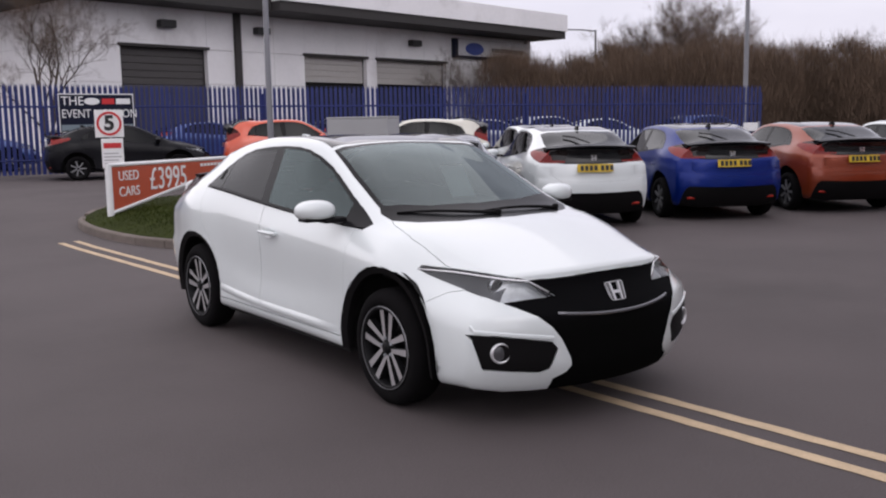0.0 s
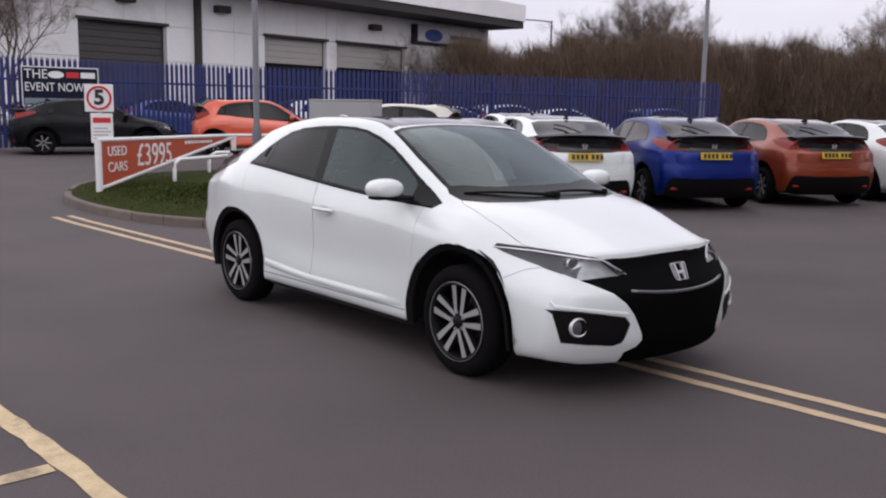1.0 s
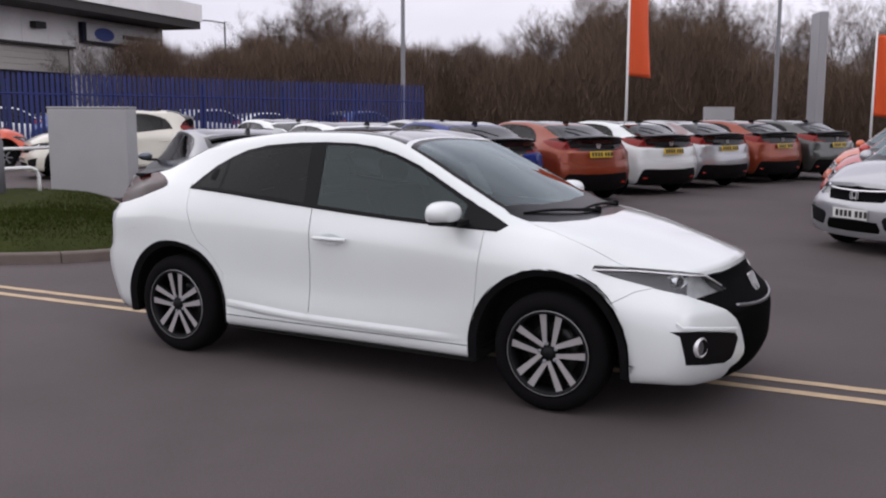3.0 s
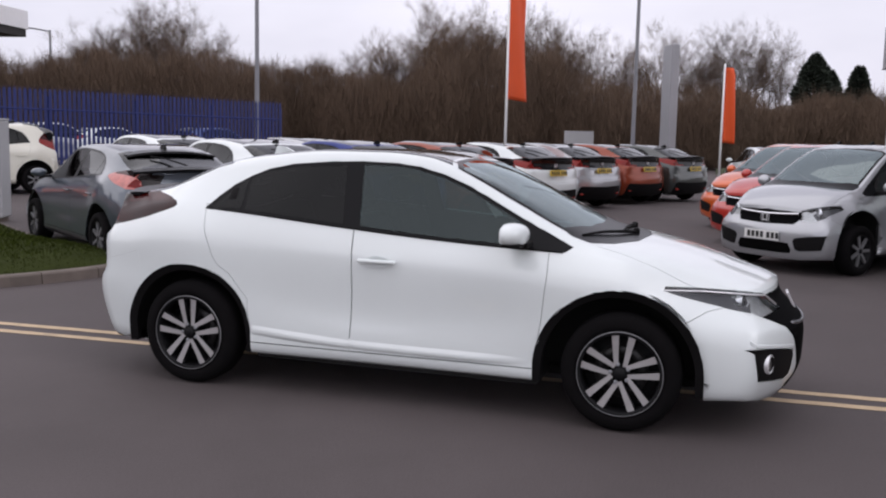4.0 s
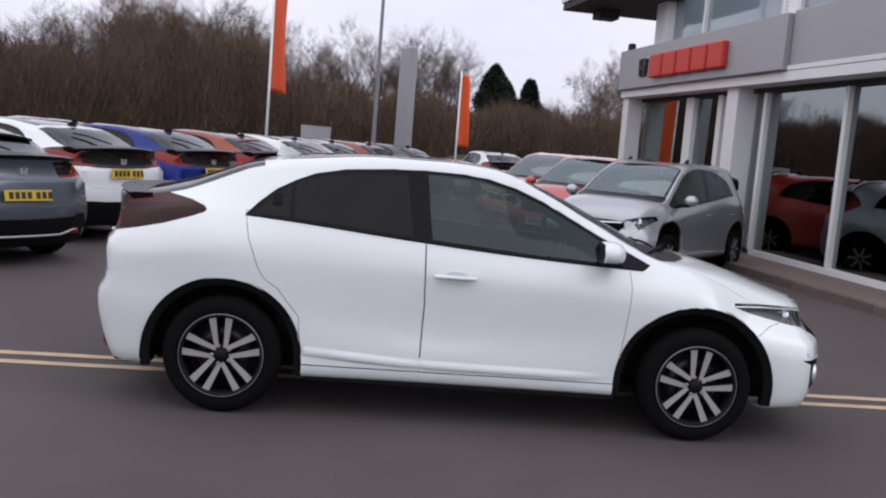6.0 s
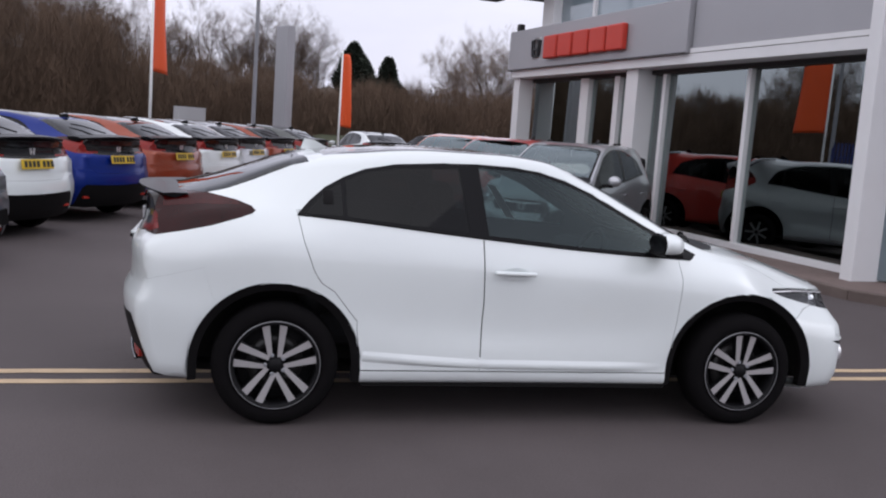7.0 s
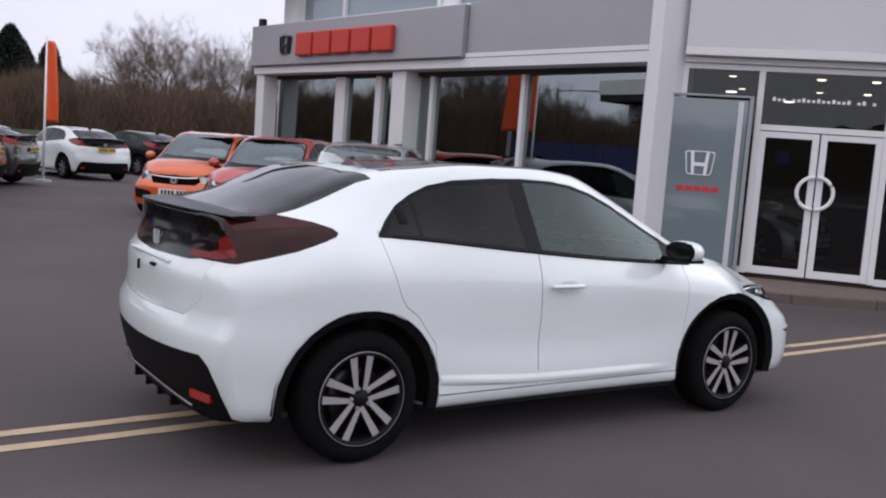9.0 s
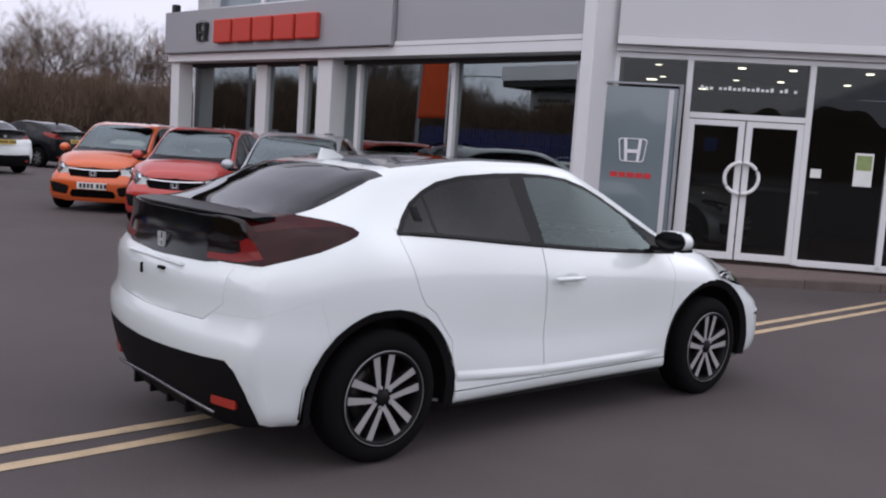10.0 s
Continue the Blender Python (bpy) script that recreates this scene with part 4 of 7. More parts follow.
def hero_car():
    car = thing("hatchback_car", pose(3.735, 5.224, 0.0, 0, 0, -92.58), "glossy white five-door hatchback parked across double yellow lines", "car")
    skin_parts(car, HATCH, 0.045, (6, 4, 8, 5, 5, 5, 4, 2), WHITE_PAINT, True)
    for x in HATCH["hubs"]:
        for s in (-1, 1):
            w = new("wheel")
            w.parent = car
            w.matrix_basis = pose(x, s * 0.772, 0.318, 0, 0, 0 if s < 0 else 180) @ pose(0, 0, 0, 0, 4 if x > 0 else -3, 0)
            w["label"] = "alloy wheel with paired diamond-cut spokes"
            wheel_parts(w)
    for x, wd in ((0.05, 0.50), (-0.85, 0.52)):
        for y in (-0.36, 0.36):
            seat(car, x, y, wd)
    dash = bmesh.new()
    add_box(dash, (0.62, -0.68, 0.62), (1.08, 0.68, 0.90), 0.08)
    part("dashboard", dash, DASH, car, "dark moulded dashboard", smooth=True)
    ring = [(0.52 + 0.055 * math.cos(a), -0.36 + 0.18 * math.sin(a), 0.86 + 0.17 * math.cos(a)) for a in np.linspace(0, math.tau, 29)]
    st = bmesh.new()
    add_tube(st, ring, 0.016, 8, caps=False)
    add_box(st, (0.51, -0.53, 0.84), (0.54, -0.19, 0.88), 0.01)
    add_tube(st, [(0.53, -0.36, 0.86), (0.72, -0.36, 0.80)], 0.035, 8)
    part("steering_wheel", st, SATIN_BLACK, car, "black steering wheel", smooth=True)
    # added white card: imitates the bright daylight patch in the front side window
    part("price_sheet", box((0.0, -0.10, 0), (0.003, 0.10, 0.26), 0.0, pose(0.28, 0.48, 1.0, 0, -35, 0)), PAPER, car, "white paper sheet behind the glass")
    # mirrors
    for s in (1, -1):
        mr = bmesh.new()
        bmesh.ops.create_uvsphere(mr, u_segments=28, v_segments=16, radius=1.0)
        for v in mr.verts:
            q = Vector([math.copysign(abs(k) ** 0.88, k) for k in v.co])
            tip = 0.5 + 0.5 * q.y * s
            back = 0.5 - 0.5 * q.x
            v.co = (max(0.722 + 0.092 * q.x - 0.012 * tip, 0.676), s * 0.948 + 0.120 * q.y, max(1.026 + (0.062 + 0.008 * tip) * (1 - 0.20 * back * tip) * q.z, 0.982))
        for q in mr.faces:
            q.material_index = 1 if q.calc_center_median().x < 0.680 else 0
        m = part("door_mirror", mr, (WHITE_PAINT, BLACK_PLASTIC), car, "white door mirror shell with black back", smooth=True)
        bs = bmesh.new()
        add_box(bs, (0.680, s * 0.948 - 0.094, 0.966), (0.785, s * 0.948 + 0.094, 0.988), 0.01)
        add_box(bs, (0.70, min(s * 0.78, s * 0.93), 0.955), (0.80, max(s * 0.78, s * 0.93), 0.985), 0.012)
        part("mirror_base", bs, BLACK_PLASTIC, m, "black mirror foot")
        part("mirror_glass", spun([(1.0, 0.0), (0.94, 0.004), (0.90, -0.001), (0.001, -0.002)], 28, Matrix.Translation((0.674, s * 0.948, 1.028)) @ AFT @ Matrix.Diagonal((0.106, 0.047, 1, 1))), BLACK_GLOSS, m, "dark mirror glass in a black bezel", smooth=True)
        hd = bmesh.new()
        add_box(hd, (-0.19, s * 0.876 - 0.012, 0.815), (0.04, s * 0.876 + 0.018, 0.838), 0.01)
        for v in hd.verts:
            v.co.y = s * (abs(v.co.y) + 0.012 * (1 - ((v.co.x + 0.075) / 0.12) ** 2))
        part("door_handle", hd, WHITE_PAINT, car, "white pull handle", smooth=True)
        part("rear_handle", box((-0.028, -0.012, -0.045), (0.028, 0.012, 0.045), 0.009, Matrix.Translation((-1.062, s * 0.712, 1.160)) @ Matrix.Rotation(radians(s * 37), 4, "X")), BLACK_PLASTIC, car, "black pull handle in the window frame", smooth=True)
        part("handle_cup", spun([(0.045, 0.0), (0.03, -0.006), (0.0005, -0.010)], 20, Matrix.Translation((-0.07, s * 0.868, 0.826)) @ Matrix.Rotation(radians(-90 * s), 4, "X") @ Matrix.Diagonal((1.7, 0.7, 1, 1))), WHITE_PAINT, car, smooth=True)
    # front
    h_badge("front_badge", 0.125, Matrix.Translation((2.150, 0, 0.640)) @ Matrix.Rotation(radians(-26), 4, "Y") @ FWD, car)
    for s in (1, -1):
        proj = Matrix.Translation((1.862, s * 0.560, 0.690)) @ Matrix.Rotation(radians(s * 14), 4, "Z") @ FWD
        pj = part("lamp_projector", spun([(0.050, 0.0), (0.050, 0.03), (0.042, 0.036), (0.036, 0.030)], 24, proj), CHROME, car, "round bright projector lamp", smooth=True)
        part("projector_lens", spun([(0.036, 0.030), (0.025, 0.045), (0.0005, 0.052)], 20, proj), BLACK_GLOSS, pj, "dark lens", smooth=True)
        lens = Matrix.Translation((2.022, s * 0.672, 0.398)) @ Matrix.Rotation(radians(s * 18), 4, "Z") @ FWD
        fog = part("fog_lamp", spun([(0.052, -0.02), (0.052, 0.022), (0.044, 0.028), (0.040, 0.012)], 28, lens), BADGE, car, "round fog lamp with chrome ring", smooth=True)
        part("fog_lens", spun([(0.042, 0.012), (0.03, 0.020), (0.0005, 0.023)], 24, lens), LAMP_GREY, fog, "dark fog lens", smooth=True)
        lg = bmesh.new()
        rows = []
        for k in range(13):
            y = 0.44 + 0.35 * k / 12
            x0 = 2.225 - 0.325 * (y / 0.86) ** 2.2
            zc = 0.447 + 0.045 * (y - 0.44) / 0.35 + 0.008
            rows.append([lg.verts.new((x, s * y, z)) for x, z in ((x0 - 0.02, zc + 0.035), (x0 + 0.014, zc + 0.012), (x0 + 0.016, zc), (x0 - 0.02, zc - 0.008))])
        for p, q in zip(rows, rows[1:]):
            for j in range(4):
                lg.faces.new((p[j], p[(j + 1) % 4], q[(j + 1) % 4], q[j]))
        lg.faces.new(rows[0])
        lg.faces.new(rows[-1][::-1])
        bmesh.ops.recalc_face_normals(lg, faces=lg.faces)
        part("bumper_ledge", lg, WHITE_PAINT, car, "white ledge over the fog lamp")
    surf = lambda y, z: 2.20 - 0.325 * (abs(y) / 0.86) ** 2.2 + front_x(z)
    front_x = curve(HATCH["front_dx"])
    for s in (1, -1):
        brow = [(0.80, 0.784), (0.70, 0.773), (0.56, 0.749), (0.475, 0.725), (0.40, 0.672)]
        lens = next(o for o in car.children if o.name.startswith("headlamp") and o.data.vertices[0].co.y * s > 0)
        near = [min((v.co for v in lens.data.vertices), key=lambda c: (abs(c.y) - y) ** 2 + (c.z - z) ** 2 - 0.02 * c.x) for y, z in brow]
        part("lamp_brow", tube([c.copy() for c in near], 0.0055, 6), BADGE, lens, "bright strip along the lamp's upper edge", smooth=True)
    bar = bmesh.new()
    pts = [(surf(y, 0.552) + 0.004 - 0.02 * (abs(y) / 0.4) ** 2, y, 0.552 + 0.022 * (abs(y) / 0.40) ** 2) for y in np.linspace(-0.40, 0.40, 21)]
    add_tube(bar, pts, 0.010, 8)
    part("grille_bar", bar, DARK_CHROME, car, "satin dark grille bar", smooth=True)
    # wipers
    top_c, z1_c, y1_c = (curve(HATCH["curves"][k]) for k in ("top", "z1", "y1"))
    on_screen = lambda x, y: top_c(x) - (top_c(x) - z1_c(x)) * (y / y1_c(x)) ** 2
    for x0, y0, x1, y1 in ((1.265, -0.04, 1.035, -0.595), (1.20, 0.48, 1.195, -0.08)):
        pts = []
        for k in range(9):
            u = k / 8
            x, y = x0 + (x1 - x0) * u, y0 + (y1 - y0) * u
            pts.append((x, y, on_screen(x, y) + 0.009 + 0.008 * math.sin(math.pi * u)))
        wp = part("wiper", tube(pts, [0.012, 0.012, 0.011, 0.010, 0.009, 0.009, 0.008, 0.007, 0.006], 6), BLACK_PLASTIC, car, "black wiper arm and blade")
        part("wiper_pivot", spun([(0.020, -0.02), (0.020, 0.016), (0.012, 0.024), (0.0005, 0.024)], 14, Matrix.Translation(pts[0])), BLACK_PLASTIC, wp)
    # rear
    sp = bmesh.new()
    rows = []
    for k in range(25):
        y = -0.62 + 1.24 * k / 24
        u = abs(y) / 0.62
        xf, xr = -1.86 + 0.10 * u, -2.052 + 0.17 * u**2.2
        zc = 1.160 - 0.020 * u**2
        rows.append([sp.verts.new(p) for p in ((xf, y, zc + 0.002), (xf - 0.08, y, zc + 0.008 * (1 - u)), (xr, y, zc - 0.004), (xr + 0.010, y, zc - 0.016), (xf - 0.06, y, zc - 0.026))])
    for a, b in zip(rows, rows[1:]):
        for i in range(5):
            sp.faces.new((a[i], a[(i + 1) % 5], b[(i + 1) % 5], b[i]))
    sp.faces.new(rows[0])
    sp.faces.new(rows[-1][::-1])
    bmesh.ops.recalc_face_normals(sp, faces=sp.faces)
    part("spoiler", sp, BLACK_GLOSS, car, "dark rear spoiler across the lamps", smooth=False)
    fin = bmesh.new()
    add_prism(fin, [(-1.17, 0.0), (-0.98, 0.0), (-1.09, 0.055), (-1.15, 0.062)], 0.03, Matrix.Translation((0, 0.015, 1.385)) @ Matrix.Rotation(radians(90), 4, "X"))
    bmesh.ops.recalc_face_normals(fin, faces=fin.faces)
    part("aerial_fin", fin, WHITE_PAINT, car, "white shark-fin aerial")
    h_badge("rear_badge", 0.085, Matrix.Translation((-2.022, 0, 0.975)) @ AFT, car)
    part("tailgate_strip", box((-2.066, -0.30, 0.884), (-2.03, 0.30, 0.900), 0.007), WHITE_PAINT, car, "white handle strip over the plate recess")
    part("plate_clip", box((-2.084, 0.10, 0.80), (-2.06, 0.112, 0.85), 0.003), BLACK_PLASTIC, car, "black plate clip")
    part("tailgate_latch", box((-2.084, -0.15, 0.848), (-2.06, -0.09, 0.863), 0.004), BLACK_PLASTIC, car, "small dark latch")
    for s in (1, -1):
        part("rear_reflector", box((-1.0, -0.08, -0.02), (0.012, 0.08, 0.02), 0.008, Matrix.Translation((-1.988, s * 0.61, 0.325)) @ Matrix.Rotation(radians(180 - s * 14), 4, "Z") @ Matrix.Diagonal((0.02, 1, 1, 1))), REFLECTOR, car, "red reflector")
    for y in (-0.30, -0.10, 0.10, 0.30):
        part("diffuser_fin", box((-2.02, y - 0.010, 0.20), (-1.90, y + 0.010, 0.27), 0.006), BLACK_PLASTIC, car)
    edge = [(-2.055 + 0.17 * (abs(y) / 0.86) ** 2.4, y, 0.305 - 0.04 * (abs(y) / 0.55) ** 2) for y in np.linspace(-0.55, 0.55, 19)]
    part("diffuser_trim", tube(edge, 0.008, 6), DARK_CHROME, car, "thin satin trim along the diffuser", smooth=True)
    y2, z2 = curve(HATCH["curves"]["y2"]), curve(HATCH["curves"]["z2"])
    for s in (1, -1):
        seal = tube([(x, s * (y2(x) + 0.001), z2(x) + 0.002) for x in np.linspace(-1.14, 0.96, 43)], 0.0065, 6)
        sill = bmesh.new()
        foot = curve([(-0.86, 0.362), (-0.30, 0.328), (-0.237, 0.326), (0.84, 0.322)])
        rows = []
        for x in np.linspace(-0.862, 0.825, 57):
            z = foot(x)
            e = min(1.0, 0.55 + (x + 0.86) / 0.6, (0.84 - x) / 0.35)
            e *= 1 - 0.75 * max(0.0, 1 - abs(x + 0.237) / 0.022)
            rows.append([sill.verts.new((x, s * (skin_y(HATCH, x, zz) + dy * e), zz)) for dy, zz in ((-0.003, z + 0.050), (0.007, z + 0.022), (0.017, z), (0.012, z - 0.007), (-0.004, 0.301))])
        for p, q in zip(rows, rows[1:]):
            for j in range(4):
                sill.faces.new((p[j], p[j + 1], q[j + 1], q[j]))
        bmesh.ops.recalc_face_normals(sill, faces=sill.faces)
        if sum(f.normal.y for f in sill.faces) * s < 0:
            bmesh.ops.reverse_faces(sill, faces=sill.faces)
        part("sill_crease", sill, WHITE_PAINT, car, "white crease along the door feet", smooth=True)
        part("window_seal", seal, BLACK_PLASTIC, car, "black rubber window seal", smooth=True)
    return car


hero_car()


# ---- parked cars ----
PAINTED = ("body_shell", "bonnet", "front_bumper", "rear_bumper", "tailgate", "front_door", "rear_door", "side_skirt", "door_mirror", "door_handle")


def parked_details(car, tail_plate=PLATE_YELLOW, front_plate=False, paint_mat=WHITE_PAINT):
    for s in (1, -1):
        mr = bmesh.new()
        bmesh.ops.create_uvsphere(mr, u_segments=14, v_segments=8, radius=1.0, matrix=pose(0.735, s * 0.945, 1.020) @ Matrix.Diagonal((0.075, 0.100, 0.060, 1)))
        for v in mr.verts:
            v.co.x = max(v.co.x, 0.675)
        m = part("door_mirror", mr, paint_mat, car, smooth=True)
        part("mirror_base", box((0.70, min(s * 0.78, s * 0.93), 0.95), (0.80, max(s * 0.78, s * 0.93), 0.985), 0.01), BLACK_PLASTIC, m, "black mirror foot")
        for x in (-0.15, -1.0):
            part("door_handle", box((x - 0.10, s * 0.873 - 0.012, 0.82), (x + 0.10, s * 0.873 + 0.012, 0.845), 0.008), paint_mat, car)
    sp = bmesh.new()
    rows = []
    for k in range(13):
        y = -0.66 + 1.32 * k / 12
        u = abs(y) / 0.66
        xf, xr, zc = -1.72 + 0.05 * u, -2.07 + 0.17 * u**2.2, 1.172 - 0.035 * u**2
        rows.append([sp.verts.new(p) for p in ((xf, y, zc + 0.01), (xf - 0.15, y, zc + 0.020), (xr, y, zc), (xr + 0.004, y, zc - 0.028), (xf - 0.10, y, zc - 0.045))])
    for a, b in zip(rows, rows[1:]):
        for i in range(5):
            sp.faces.new((a[i], a[(i + 1) % 5], b[(i + 1) % 5], b[i]))
    sp.faces.new(rows[0])
    sp.faces.new(rows[-1][::-1])
    bmesh.ops.recalc_face_normals(sp, faces=sp.faces)
    part("spoiler", sp, BLACK_GLOSS, car, "dark rear spoiler")
    part("rear_wiper", tube([(-1.80, 0.0, 1.205), (-1.55, 0.16, 1.285), (-1.45, 0.30, 1.308)], 0.010, 6), BLACK_PLASTIC, car, "black rear wiper")
    fin = prism([(-1.17, 0.0), (-0.98, 0.0), (-1.09, 0.055), (-1.15, 0.062)], 0.03, Matrix.Translation((0, 0.015, 1.385)) @ Matrix.Rotation(radians(90), 4, "X"))
    part("aerial_fin", fin, BLACK_GLOSS, car, "shark-fin aerial")
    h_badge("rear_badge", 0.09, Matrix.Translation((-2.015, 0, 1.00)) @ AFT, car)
    if tail_plate:
        number_plate("rear_plate", Matrix.Translation((-2.095, 0, 0.86)) @ AFT @ Matrix.Rotation(radians(-12), 4, "X"), car, tail_plate)
    for s in (1, -1):
        part("rear_reflector", box((-1.995, s * 0.60 - 0.08, 0.33), (-1.955, s * 0.60 + 0.08, 0.365), 0.008), REFLECTOR, car, "red reflector")
        part("lamp_unit", spun([(0.055, 0.0), (0.052, 0.03), (0.0005, 0.045)], 18, Matrix.Translation((1.80, s * 0.60, 0.70)) @ FWD), CHROME, car, "bright headlamp projector", smooth=True)
    if front_plate:
        number_plate("front_plate", Matrix.Translation((2.245, 0, 0.45)) @ FWD, car, PLATE_WHITE)
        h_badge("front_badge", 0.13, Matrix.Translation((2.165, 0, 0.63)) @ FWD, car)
        bar = tube([(2.130 - 0.325 * (abs(y) / 0.86) ** 2.2, y, 0.690 + 0.012 * (abs(y) / 0.42) ** 2) for y in np.linspace(-0.44, 0.44, 17)], 0.011, 6)
        part("grille_bar", bar, CHROME, car, "chrome grille bar", smooth=True)


def add_wheels(car, hubs, half, r=0.312):
    for x in hubs:
        for s in (-1, 1):
            w = new("wheel")
            w.parent = car
            w.matrix_basis = pose(x, s * half, r, 0, 0, 0 if s < 0 else 180)
            simple_wheel(w, r, r - 0.095)


def reshape(car, fn):
    for o in car.children_recursive:
        if o.type == "MESH" and o.parent == car or (o.parent and o.parent.parent == car and o.parent.type == "MESH"):
            base = o.matrix_basis.copy()
            shift = o.parent.matrix_basis if o.parent != car else Matrix()
            full = shift @ base
            back = full.inverted()
            for v in o.data.vertices:
                v.co = back @ fn(full @ v.co)


def repaint(car, paint_mat, label, roof=None):
    car["label"] = label
    for o in car.children_recursive:
        stem = o.name.split(".")[0]
        if stem in PAINTED or (roof and stem == "roof_panel"):
            o.material_slots[0].link = "OBJECT"
            o.material_slots[0].material = roof if stem == "roof_panel" else paint_mat
    return car


def at_plate(x, y, h):
    """Where a car stands whose rear plate is at x, y and which heads h degrees from the x axis."""
    return pose(x + 2.10 * math.cos(radians(h)), y + 2.10 * math.sin(radians(h)), rise(x, y + 1.5), 0, 0, h)


P_BLUE = mat("metallic_blue", (0.0015, 0.017, 0.17), rough=0.30, metal=0.3, spec=0.25, coat=0.2, var=0.02, scale=3.0)
P_FLAME = paint("flame_orange", (0.62, 0.075, 0.022), 0.1)
P_ORANGE = mat("copper_orange", (0.25, 0.042, 0.014), rough=0.30, metal=0.35, coat=0.5, var=0.02, scale=3.0)
P_SILVER = paint("silver", (0.42, 0.43, 0.45), 0.6)
P_GREY = paint("blue_grey", (0.085, 0.102, 0.125), 0.45)
P_DARK = paint("dark_green_grey", (0.045, 0.052, 0.050), 0.3)
P_BLACK = mat("black_paint", (0.003, 0.003, 0.005), rough=0.3, spec=0.16, coat=0.05)
P_RED = paint("bright_red", (0.46, 0.032, 0.022), 0.15)
P_SUNSET = paint("sunset_orange", (0.66, 0.115, 0.020), 0.25)
P_RUBY = paint("ruby_red", (0.045, 0.006, 0.008), 0.3)
P_CREAM = paint("cream_white", (0.62, 0.60, 0.52))
P_MIDBLUE = paint("mid_blue", (0.03, 0.07, 0.25), 0.3)

def newer_tail(car, paint_mat):
    """A later shape of tail: painted lower tailgate, roof spoiler and pale lamps."""
    for o in list(car.children):
        stem = o.name.split(".")[0]
        if stem == "rear_plate":
            o.matrix_basis = Matrix.Translation((-0.012, 0, -0.10)) @ o.matrix_basis
        if stem in ("tail_panel", "tail_lamp"):
            o.material_slots[0].link = "OBJECT"
            o.material_slots[0].material = paint_mat if stem == "tail_panel" else LAMP_PALE
    rs = bmesh.new()
    rows = []
    for k in range(13):
        y = -0.54 + 1.08 * k / 12
        z = 1.385 - 0.05 * (abs(y) / 0.54) ** 2.5
        rows.append([rs.verts.new(q) for q in ((-1.14, y, z), (-1.38, y, z - 0.020), (-1.385, y, z - 0.045), (-1.18, y, z - 0.040))])
    for a, b in zip(rows, rows[1:]):
        for i in range(4):
            rs.faces.new((a[i], a[(i + 1) % 4], b[(i + 1) % 4], b[i]))
    rs.faces.new(rows[0])
    rs.faces.new(rows[-1][::-1])
    bmesh.ops.recalc_face_normals(rs, faces=rs.faces)
    part("roof_spoiler", rs, BLACK_GLOSS, car, "black roof spoiler over the rear window")
    for s in (1, -1):
        vent = prism([(0.50, 0.36), (0.72, 0.40), (0.70, 0.56), (0.60, 0.54)], 0.03, Matrix.Translation((-2.045, 0, 0)) @ Matrix(((0, 0, 1), (s, 0, 0), (0, 1, 0))).to_4x4() @ pose(0, 0, 0.0))
        part("bumper_vent", vent, BLACK_PLASTIC, car, "black angular bumper vent")
    part("bumper_strip", tube([(-2.115 + 0.17 * (abs(y) / 0.86) ** 2.4, y, 0.335 + 0.05 * smoothstep(0.35, 0.6, abs(y))) for y in np.linspace(-0.62, 0.62, 21)], 0.012, 6), ALLOY, car, "bright strip across the lower bumper", smooth=True)


ROW = "hatchbacks parked nose-in in the yard"
hatch_proto = thing("hatchback_car", at_plate(9.85, 8.70, 58), "white hatchback seen from behind with yellow plate", "car", ROW)
skin_parts(hatch_proto, HATCH, 0.12, (3, 2, 4, 2, 2, 2, 2, 1), WHITE_PAINT, False)
parked_details(hatch_proto)
add_wheels(hatch_proto, HATCH["hubs"], 0.78)
for x, y, h, p, text in (
    (7.35, 9.05, 54, P_GREY, "blue-grey hatchback parked beside the grass island"),
    (12.05, 7.92, 58, P_BLUE, "bright metallic blue hatchback with yellow rear plate"),
    (14.35, 7.10, 58, P_ORANGE, "copper orange hatchback with dark tailgate glass"),
    (16.55, 6.30, 58, WHITE_PAINT, "white hatchback parked in the yard row"),
    (18.80, 5.60, 58, P_SILVER, "silver hatchback parked in the yard row"),
    (21.0, 4.72, 58, P_ORANGE, "copper orange hatchback further down the row"),
    (22.6, 3.65, 58, P_DARK, "dark green-grey hatchback near the row's end"),
):
    c = repaint(copy_thing(hatch_proto, at_plate(x, y, h)), p, text)
    if p is P_GREY:
        newer_tail(c, p)
        c.matrix_basis = c.matrix_basis @ Matrix.Diagonal((1, 1, 0.945, 1))
for x, y, h, p, text in (
    (27.5, 1.6, 12, WHITE_PAINT, "white hatchback parked at the far end"),
    (31.2, -1.5, 18, P_BLACK, "black hatchback parked at the far end"),
    (13.6, 13.6, 60, WHITE_PAINT, "white hatchback in the second row"),
    (17.0, 12.2, 58, P_SILVER, "silver hatchback in the second row"),
):
    repaint(copy_thing(hatch_proto, pose(x, y, rise(x, y), 0, 0, h)), p, text)


